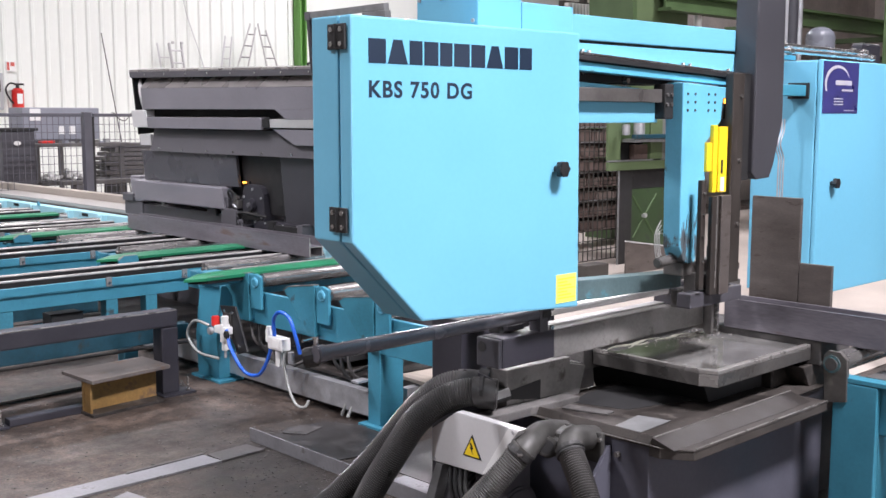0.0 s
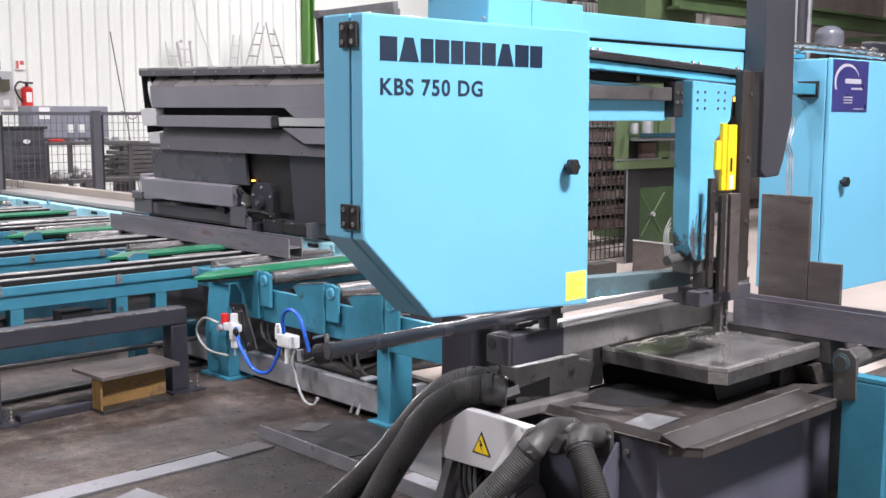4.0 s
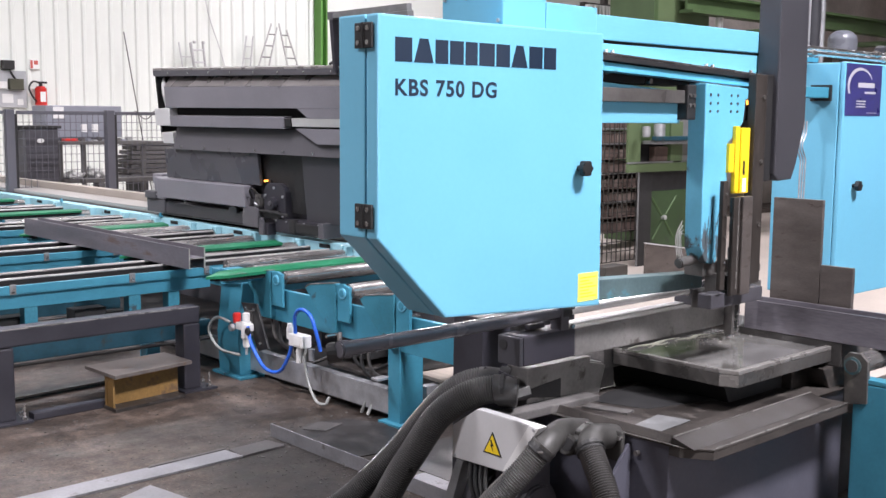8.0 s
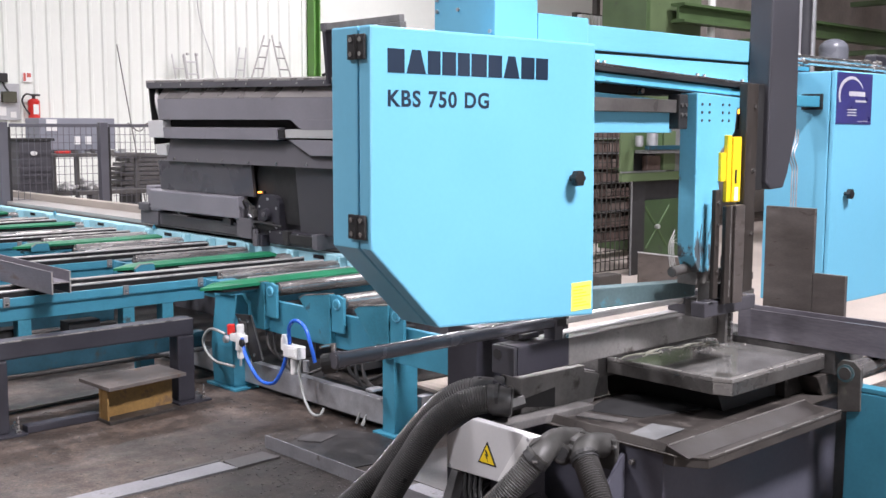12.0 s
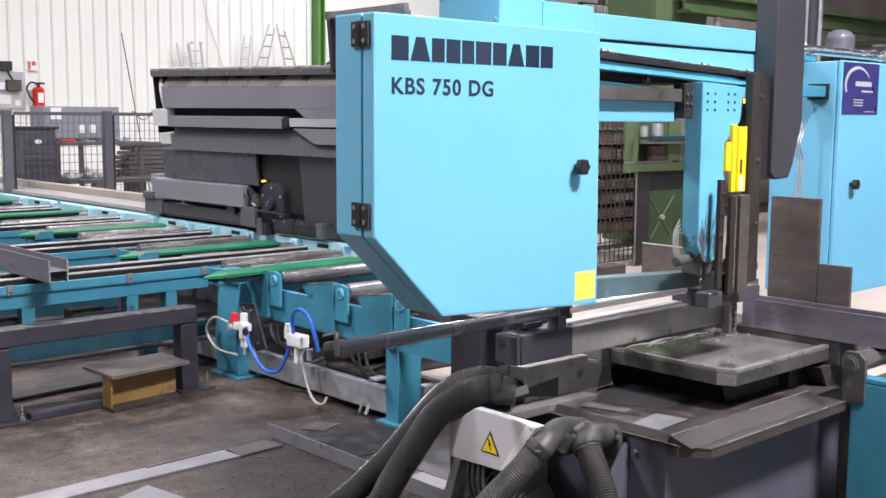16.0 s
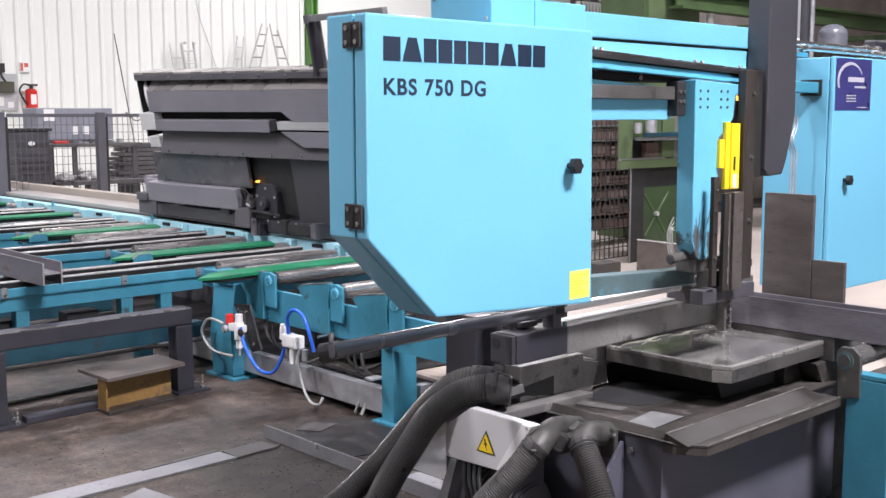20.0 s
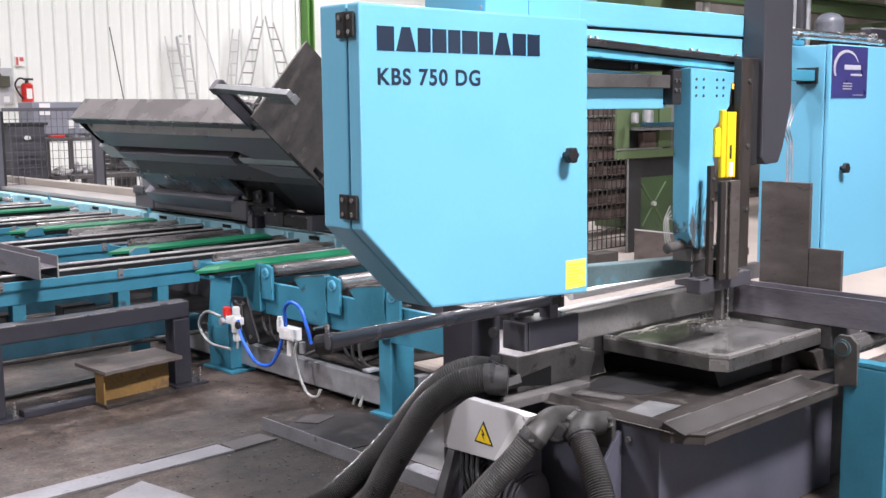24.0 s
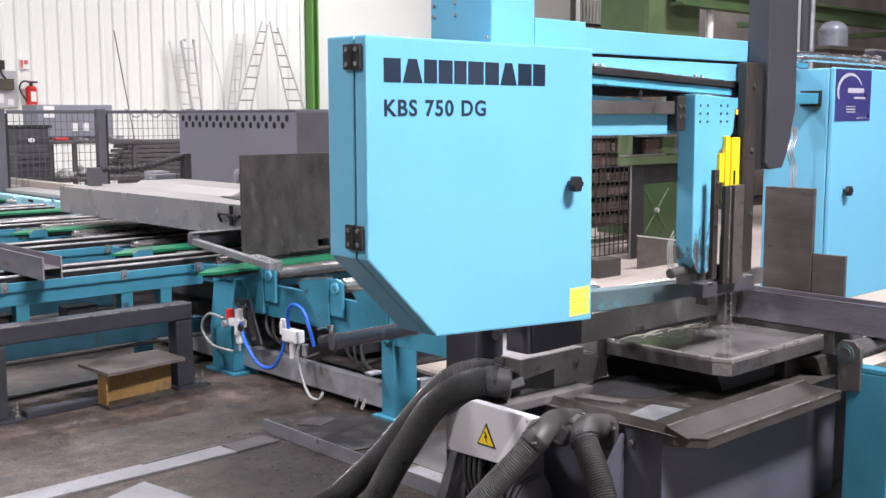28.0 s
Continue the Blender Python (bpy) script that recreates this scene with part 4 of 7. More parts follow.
def hoses():
    hose([(3.112, 3.013, 0.696), (3.099, 3.03, 0.698), (3.057, 3.085, 0.688), (3.014, 3.141, 0.656), (2.977, 3.189, 0.613), (2.94, 3.238, 0.556), (2.916, 3.269, 0.490), (2.892, 3.299, 0.424), (2.866, 3.334, 0.358), (2.842, 3.366, 0.290), (2.816, 3.40, 0.206), (2.79, 3.43, 0.12), (2.70, 3.45, 0.066), (2.55, 3.40, 0.064), (2.3, 3.3, 0.064)], 0.056, "ribbed black suction hose arching to the floor", 0.045)
    hose([(3.18, 3.085, 0.70), (3.140, 3.122, 0.712), (3.103, 3.171, 0.707), (3.075, 3.206, 0.688), (3.050, 3.240, 0.660), (3.02, 3.28, 0.616), (2.991, 3.318, 0.560), (2.962, 3.356, 0.500), (2.934, 3.393, 0.440), (2.903, 3.434, 0.374), (2.868, 3.48, 0.308), (2.828, 3.533, 0.241), (2.787, 3.587, 0.172), (2.74, 3.64, 0.11), (2.62, 3.68, 0.066), (2.45, 3.6, 0.062), (2.2, 3.4, 0.062)], 0.053, "ribbed black suction hose arching behind another", 0.10)
    hose([(3.005, 2.70, 0.535), (2.93, 2.756, 0.428), (2.87, 2.832, 0.32), (2.80, 2.90, 0.205), (2.72, 2.98, 0.075), (2.62, 3.05, 0.055)], 0.047, "ribbed grey-black suction hose from an elbow on the tank")
    hose([(3.125, 2.56, 0.55), (3.08, 2.463, 0.459), (3.05, 2.396, 0.376), (3.02, 2.342, 0.27), (2.99, 2.30, 0.10), (2.93, 2.27, 0.055)], 0.047, "ribbed grey-black suction hose hanging from an elbow")
    t = thing("hose_elbow", (3.25, 2.68, 0.5), "grey cast double pipe elbow on the tank wall", "elbow")
    part("elbow", sweep(spline([(3.37, 2.79, 0.52), (3.26, 2.77, 0.548), (3.15, 2.735, 0.568), (3.06, 2.705, 0.560), (3.02, 2.698, 0.54), (3.006, 2.70, 0.528)], 8), 0.050, 20), CAST, t, "", True)
    part("elbow", sweep(spline([(3.37, 2.64, 0.53), (3.27, 2.62, 0.556), (3.18, 2.592, 0.572), (3.14, 2.572, 0.556), (3.126, 2.556, 0.535)], 8), 0.050, 20), CAST, t, "", True)
    for p0, p1 in (((3.018, 2.693, 0.552), (2.998, 2.708, 0.522)), ((3.135, 2.572, 0.556), (3.122, 2.548, 0.532))):
        a, d = Vector(p0), Vector(p1) - Vector(p0)
        for f in (0.0, 0.62):
            part("collar", rod(a + d * f, a + d * (f + 0.36), 0.0565, 22, bev=0.003), BLACK if f else CAST, t, "", True)
        part("worm_screw", rod(a + d * 0.8 + Vector((-0.045, -0.030, 0.012)), a + d * 0.8 + Vector((-0.032, -0.044, 0.012)), 0.006, 8), STEEL, t)
    part("cast_bridge", join(box(3.20, 3.32, 2.64, 2.76, 0.47, 0.575, 0.02), rod((3.14, 2.685, 0.52), (3.24, 2.70, 0.525), 0.036, 16)), CAST, t)
    a, d = Vector((3.118, 2.667, 0.540)), Vector((0.66, 0.72, -0.22)).normalized()
    part("cast_neck", rod(a, a + 0.16 * d, 0.041, 18, bev=0.006), CAST, t, "", True)
    part("dark_bore", rod(a - 0.0015 * d, a + 0.004 * d, 0.026, 18), BLACK_HOLE, t)
    part("flange_plate", box(3.318, 3.343, 2.56, 2.86, 0.45, 0.575, 0.008), CAST, t)
    bolts([(3.305, y, 0.55) for y in (2.565, 2.85)], "x", 0.010, 0.015, BRIGHT, t)
    s = thing("hose_socket", (3.2, 3.0, 0.66), "black hose collar at the clamp base", "socket")
    part("socket", rod((3.098, 3.03, 0.690), (3.150, 2.965, 0.686), 0.063, 24, bev=0.005), WRAP, s, "", True)
    part("socket_plate", prism([(2.965, 0.62), (3.055, 0.62), (3.055, 0.765), (2.965, 0.75)], "x", 3.125, 3.135, 0.003), STAND_GREY, s)
    part("second_socket", rod((3.17, 3.095, 0.704), (3.20, 3.062, 0.70), 0.066, 22, bev=0.005), BLACK, s, "", True)
    part("stub", rod((3.106, 3.004, 0.670), (3.30, 3.06, 0.64), 0.03, 16), BLACK, s, "", True)
    bolts([(3.130, 2.972, 0.745), (3.130, 2.972, 0.632)], "x", 0.007, 0.012, BRIGHT, s)


PRINT = material("pale_print", (0.42, 0.42, 0.47), 0.5, var=0.1, bump=0.01)
CABLE_GREY = material("pale_grey_cable", (0.30, 0.30, 0.29), 0.4, var=0.1, bump=0.02)
BLOCK = material("dusty_machined_steel", (0.21, 0.203, 0.198), 0.42, metal=0.3, var=0.3, scale=6, bump=0.12, wear=(0.085, 0.075, 0.068), wear_at=0.6)
GALV_DARK = material("dull_cast_grey", (0.085, 0.082, 0.08), 0.5, metal=0.35, var=0.2, scale=8, bump=0.2)


def terminal_box():
    t = thing("terminal_box", (3.2, 3.1, 0.3), "light grey electrical terminal box with a yellow warning triangle", "electric box")
    part("cover", prism([(3.195, 0.388), (3.195, 0.526), (3.049, 0.625), (2.70, 0.622), (2.862, 0.398)], "x", 3.0, 3.04, 0.005), LIGHT_GREY, t)
    part("lid_edge", prism([(2.71, 0.616), (2.76, 0.618), (2.90, 0.402), (2.87, 0.402)], "x", 2.9965, 3.0, 0), WHITE, t)
    yc, zb = 2.958, 0.455
    tri = part("warning_sign", prism([(yc - 0.052, zb), (yc + 0.052, zb), (yc, zb + 0.094)], "x", 2.9975, 3.0, 0), BLACK, t, "yellow warning triangle with a black bolt")
    part("sign_field", prism([(yc - 0.042, zb + 0.006), (yc + 0.042, zb + 0.006), (yc, zb + 0.081)], "x", 2.9962, 2.9976, 0), YELLOW, tri)
    part("bolt_mark", prism([(yc + 0.004, zb + 0.060), (yc - 0.010, zb + 0.036), (yc - 0.001, zb + 0.036), (yc - 0.008, zb + 0.012), (yc + 0.010, zb + 0.042), (yc + 0.001, zb + 0.042), (yc + 0.012, zb + 0.058)], "x", 2.9952, 2.9963, 0), BLACK, tri)
    bolts([(2.994, 3.18, 0.40), (2.994, 2.735, 0.606), (2.994, 2.872, 0.41)], "x", 0.007, 0.007, GALV, t, "screw")
    part("stem", box(3.041, 3.2, 2.90, 3.0, 0.42, 0.5, 0.005), GREY_USED, t)
    m = thing("pump_motor", (3.3, 3.15, 0.0), "black coolant pump motor on a grey bracket", "motor")
    part("body", rod((3.16, 2.84, 0.20), (3.16, 3.16, 0.20), 0.12, 24, bev=0.01), GREY_USED, m, "", True)
    for i in range(9):
        part("fin", rod((3.16, 2.87 + 0.03 * i, 0.20), (3.16, 2.876 + 0.03 * i, 0.20), 0.135, 24), GREY_USED, m)
    part("bracket", prism([(3.17, 0.385), (3.13, 0.385), (3.24, 0.05), (3.30, 0.05)], "x", 3.0, 3.06, 0.003), CLIP, m)
    part("pillar", box(3.08, 3.24, 2.86, 3.02, 0.30, 0.42, 0.005), GREY_USED, m)
    part("foot", box(2.98, 3.34, 2.82, 3.36, 0.0, 0.09, 0.004), GREY_USED, m)
    for k in range(4):
        part("cable", sweep(spline([(3.03, 3.02 + 0.03 * k, 0.39), (2.99, 2.98 + 0.03 * k, 0.30), (3.0, 2.92 + 0.03 * k, 0.20), (3.06, 2.90, 0.12)], 6), 0.010, 8), BLACK, m)


# ---- outfeed roller table ----
ROLLER_Y = [4.10, 4.66, 5.22, 5.94, 6.66, 7.30, 7.95, 8.60, 9.05, 9.75, 10.42, 11.2, 12.1, 13.0, 14.0, 15.0]
STRIP_Y = [6.115, 7.34, 9.22, 11.1, 12.95]


GUS = [(0.360, 0.718), (0.312, 0.745), (0.10, 0.465)]   # tip, shoulder and foot of a gusset, from its roller


def roller_table():
    t = thing("roller_table", (4.5, 8.0, 0.0), "turquoise outfeed roller table with steel rollers and green slide strips", "conveyor")
    for y in ROLLER_Y:
        r = part("roller", rod((4.02, y, 0.732), (5.06, y, 0.732), 0.046, 20, bev=0.004), ROLLER, t, "", True)
        part("axle", rod((3.95 if y < 6.2 else 4.0, y, 0.732), (5.12, y, 0.732), 0.012, 10), STEEL, r)
    for a, b in zip(ROLLER_Y[3:], ROLLER_Y[4:]):
        m_ = (a + b) / 2
        part("cross_member", box(4.03, 5.10, m_ - 0.05, m_ + 0.05, 0.60, 0.68, 0.004), BLUE_USED_SHADE, t)
        part("cover_strip", box(4.05, 5.05, m_ + 0.09, m_ + 0.105, 0.69, 0.742, 0.002), ROD_WORN, t)
    part("inner_rail", box(4.02, 4.05, 6.5, 15.0, 0.58, 0.70, 0.004), BLUE_USED_SHADE, t)
    # near side frame
    part("side_rail", box(3.985, 4.02, 4.2, 6.25, 0.445, 0.66, 0.004), BLUE_USED_SHADE, t)
    part("end_rail", box(3.985, 4.02, 4.03, 4.19, 0.545, 0.735, 0.004), BLUE_USED_SHADE, t)
    for y in (4.66, 5.22, 5.94):
        b = part("bearing_plate", prism([(y - 0.085, 0.552), (y + 0.035, 0.552), (y + 0.035, 0.775), (y - 0.02, 0.785), (y - 0.085, 0.768)], "x", 3.95, 3.972, 0.004), BLUE_USED_SHADE, t)
        part("bearing_ring", rod((3.943, y - 0.022, 0.728), (3.952, y - 0.022, 0.728), 0.034, 18), BLUE, b)
        part("axle_end", rod((3.938, y - 0.022, 0.728), (3.944, y - 0.022, 0.728), 0.022, 16), BLUE_USED_SHADE, b)
        g = part("gusset", prism([(y + GUS[0][0], GUS[0][1]), (y + GUS[1][0], GUS[1][1]), (y + 0.04, 0.782), (y + 0.04, GUS[2][1]), (y + GUS[2][0], GUS[2][1])], "x", 3.94, 3.984, 0.004), BLUE_HALF_SHADE, t)
        part("gusset_lip", prism([(y + GUS[0][0], GUS[0][1]), (y + GUS[0][0] + 0.004, GUS[0][1] + 0.006), (y + GUS[1][0] + 0.002, GUS[1][1] + 0.005), (y + 0.05, 0.788), (y + 0.05, 0.7825), (y + GUS[1][0], GUS[1][1])], "x", 3.938, 3.986, 0), PALE_EDGE, g)
    part("back_rail", box(5.12, 5.24, 4.9, 17.0, 0.66, 0.80, 0.005), PALE_BLUE, t, "pale blue far side rail")
    for y in ROLLER_Y[3:]:
        part("roller_bearing", join(box(5.06, 5.12, y - 0.05, y + 0.05, 0.70, 0.80, 0.004), rod((5.04, y, 0.79), (5.10, y, 0.79), 0.02, 8)), PALE_BLUE, t)
        if ROLLER_Y.index(y) % 3 == 0:
            part("clamp_wedge", prism([(y - 0.09, 0.80), (y - 0.03, 0.80), (y - 0.035, 0.825), (y - 0.055, 0.845)], "x", 5.11, 5.13, 0.003), BLUE_USED_SHADE, t)
        if ROLLER_Y.index(y) % 2:
            part("rail_slot", box(5.115, 5.121, y - 0.40, y - 0.26, 0.755, 0.785, 0), BLACK_HOLE, t)
    for x, y in ((4.0, 4.745), (5.15, 4.745), (5.15, 8.5), (5.15, 12.5)):
        lg = part("leg", box(x - 0.02, x + 0.16, y - 0.055, y + 0.055, 0.0, 0.50, 0.005), BLUE_USED_SHADE, t)
        part("foot_plate", box(x - 0.06, x + 0.2, y - 0.10, y + 0.10, 0.0, 0.015, 0.002), BLUE_USED_SHADE, lg)
    part("foot_bracket", join(box(3.90, 3.99, 4.80, 4.86, 0.26, 0.275, 0.002)), GALV, t)
    part("corner_post", prism([(3.93, 0.66), (4.07, 0.66), (4.07, 0.02), (3.90, 0.02), (3.885, 0.30)], "y", 6.30, 6.57, 0.005), BLUE_USED_SHADE, t)
    part("post_head", prism([(6.32, 0.655), (6.58, 0.655), (6.55, 0.742), (6.36, 0.742)], "x", 3.90, 4.05, 0.005), BLUE_USED_SHADE, t)
    part("corner_foot", box(3.865, 4.09, 6.24, 6.61, 0.0, 0.018, 0.003), BLUE_USED_SHADE, t)
    part("base_channel", box(3.985, 4.045, 4.80, 7.6, 0.05, 0.20, 0.004), GALV, t, "galvanised base channel")
    part("base_channel", box(4.20, 5.1, 4.70, 4.76, 0.05, 0.20, 0.004), GALV, t)
    part("middle_board", box(4.06, 4.9, 4.93, 5.5, 0.21, 0.232, 0.004), DECK, t, "worn wooden board on the base frame")
    part("loose_board", prism([(4.30, 4.90), (4.60, 4.87), (4.62, 4.63), (4.28, 4.62)], "z", 0.213, 0.236, 0.003), RUST_PLANK, t, "pale worn board")
    part("drive_shaft", rod((4.3, 4.3, 0.42), (4.3, 6.3, 0.42), 0.03, 12), DUSTY, t, "", True)
    part("drive_box", box(4.15, 4.6, 5.2, 5.7, 0.28, 0.52, 0.01), BLACK, t)
    return t




def slide_strip(y, index):
    t = thing("transfer_arm", (3.6, y, 0.0), "chain transfer arm with a green plastic slide strip", "conveyor arm", "transfer arms")
    # the strip's nose runs to a point and dips a little
    top = 0.782 if index == 0 else 0.792
    plan = [(3.54, 0.0, top - 0.018), (3.685, 0.085, top - 0.005), (3.80, 0.095, top), (4.90, 0.095, top), (4.90, -0.095, top - 0.006), (3.80, -0.095, top - 0.006), (3.66, -0.085, top - 0.010)]
    bm = bmesh.new()
    hi, lo = [bm.verts.new((x, y + d, z)) for x, d, z in plan], [bm.verts.new((x, y + d, z - 0.018)) for x, d, z in plan]
    mid = bm.verts.new((3.74, y, top + 0.005))
    end = bm.verts.new((4.90, y, top + 0.005))
    bm.faces.new(lo[::-1])
    for k in range(7):
        n = (k + 1) % 7
        bm.faces.new((lo[k], lo[n], hi[n], hi[k]))
    for f in ((hi[0], mid, hi[1]), (hi[1], mid, hi[2]), (hi[2], mid, end, hi[3]), (hi[3], end, hi[4]), (hi[4], end, mid, hi[5]), (hi[5], mid, hi[6]), (hi[6], mid, hi[0])):
        bm.faces.new(f)
    bmesh.ops.recalc_face_normals(bm, faces=bm.faces)
    part("slide_strip", bm, GREEN, t, "green plastic strip with a pointed end")
    part("worn_edge", prism([(3.665, y - 0.0845), (3.80, y - 0.0945), (3.80, y - 0.089), (3.69, y - 0.078)], "z", top - 0.0055, top - 0.0035, 0), PALE_EDGE, t)
    # near-black carrier paints the dark under the strip
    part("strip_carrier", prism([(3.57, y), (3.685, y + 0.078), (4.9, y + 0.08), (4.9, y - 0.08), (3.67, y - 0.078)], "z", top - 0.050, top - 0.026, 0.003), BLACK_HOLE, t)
    part("arm", prism([(4.06, 0.731), (4.95, 0.731), (4.95, 0.62), (4.12, 0.62)], "y", y - 0.06, y + 0.06, 0.004), BLUE_USED_SHADE, t)
    part("nose_carrier", prism([(3.62, y - 0.05), (3.62, y + 0.05), (4.058, y + 0.05), (4.058, y - 0.05)], "z", 0.712, 0.731, 0.003), BLUE_HALF_SHADE, t)
    if index:
        part("side_bracket", prism([(3.655, 0.735), (3.655, 0.772), (3.695, 0.800), (3.80, 0.800), (3.815, 0.735)], "y", y - 0.125, y - 0.10, 0.003), BLUE_USED_SHADE, t, "turquoise bracket with bright screws")
        part("bracket_edge", prism([(3.655, 0.7725), (3.695, 0.8005), (3.80, 0.8005), (3.80, 0.804), (3.693, 0.804), (3.652, 0.775)], "y", y - 0.125, y - 0.10, 0), PALE_EDGE, t)
    for bx in (3.76, 3.85, 3.95) if index else ():
        part("screw", rod((bx, y + 0.11, 0.767), (bx, y + 0.11, 0.776), 0.009, 8), BRIGHT, t)
    for dy, m_ in ((0.155, ROD_WORN), (0.20, BLACK_HOLE), (0.245, ROD_WORN), (0.33, DUSTY)):
        part("guide_bar", box(4.06, 4.95, y + dy - 0.010, y + dy + 0.010, 0.715, 0.765 if m_ is ROD_WORN else 0.75, 0.003), m_, t)
    part("chain_guide", box(3.9, 4.9, y + 0.06, y + 0.10, 0.70, 0.748, 0.003), DUSTY, t)


def cross_transfer(y, gap, group="cross transfer beams"):
    """A long storage beam along x with two chain strands on top."""
    x0, x1 = -0.6, 3.90
    t = thing("cross_transfer", (2.5, y, 0.0), "turquoise cross transfer beam with two steel chain strands", "conveyor", group)
    for dy in (0.03, gap):
        # near-black feet and fill paint the dark gaps between the strands
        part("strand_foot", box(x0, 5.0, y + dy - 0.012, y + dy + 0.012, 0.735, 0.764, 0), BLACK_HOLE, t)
        part("strand", rod((x0, y + dy, 0.769), (5.0, y + dy, 0.769), 0.010, 10), ROD_WORN, t, "worn bright chain guide", True)
        part("chain", box(x0, x1, y + dy + 0.03, y + dy + 0.075, 0.735, 0.750, 0.003), CHAIN_DARK, t, "oily dark drive chain")
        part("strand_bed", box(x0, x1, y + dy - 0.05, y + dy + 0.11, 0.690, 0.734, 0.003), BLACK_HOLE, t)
    part("beam", box(x0, x1, y - 0.05, y + 0.0, 0.595, 0.689, 0.004), BLUE_USED_SHADE, t)
    part("beam_lip", box(x0, x1, y - 0.075, y - 0.051, 0.692, 0.742, 0.003), BLUE_USED_SHADE, t)
    part("lip_foot", box(x0, x1, y - 0.072, y - 0.0, 0.686, 0.6915, 0), BLUE_USED_SHADE, t)
    part("beam", box(x0, x1, y + 0.33, y + 0.38, 0.595, 0.688, 0.004), BLUE_USED_SHADE, t)
    for x in (-0.1, 0.9, 1.70, 2.498, 3.291, 3.853):
        br = part("clip", box(x - 0.020, x + 0.020, y - 0.086, y - 0.074, 0.688, 0.752, 0.003), CLIP, t)
        part("screw", rod((x, y - 0.094, 0.712), (x, y - 0.086, 0.712), 0.010, 8), BRIGHT, br)
    for x in (0.4, 2.0, 2.62, 3.325, 3.615):
        part("upright", box(x - 0.042, x + 0.042, y - 0.045, y + 0.04, 0.36, 0.594, 0.004), BLUE_HALF_SHADE, t)
    for x in (0.9, 2.72, 3.1):
        part("rivet", rod((x, y - 0.054, 0.65), (x, y - 0.048, 0.65), 0.016, 10), BLUE_USED_SHADE, t)
    # lower beam is coloured dark for the shade it lies in
    part("lower_beam", box(x0, x1, y - 0.04, y + 0.05, 0.25, 0.36, 0.005), BLUE_DEEP_SHADE, t)
    part("cable_pipe", rod((x0, y - 0.07, 0.245), (x1, y - 0.07, 0.235), 0.012, 10), DUSTY, t, "", True)
    for x in (0.5, 3.45):
        part("leg", box(x - 0.05, x + 0.05, y - 0.05, y + 0.05, 0.0, 0.23, 0.004), BLUE_USED_SHADE, t)
    for x in (1.2, 2.45, 2.95):
        part("cable_box", box(x, x + 0.22, y + 0.06, y + 0.2, 0.38, 0.52, 0.006), GALV if x < 2 else BLACK, t)


ROD_WORN = material("rubbed_steel_rod", (0.60, 0.585, 0.57), 0.3, metal=0.55, var=0.25, scale=6, bump=0.05, stretch=(0.4, 5, 5))
CHAIN_DARK = material("oily_chain_steel", (0.035, 0.031, 0.028), 0.4, metal=0.3, var=0.4, scale=30, bump=0.4)
# turquoise darkened for shading on gussets and uprights, with worn patches
BLUE_HALF_SHADE = material("half_shaded_turquoise_paint", (0.036, 0.19, 0.265), 0.5, var=0.25, scale=4, bump=0.12, wear=(0.04, 0.06, 0.07), wear_at=0.62)
CLIP = material("dull_zinc", (0.22, 0.225, 0.23), 0.5, metal=0.4, var=0.2, scale=12, bump=0.05)


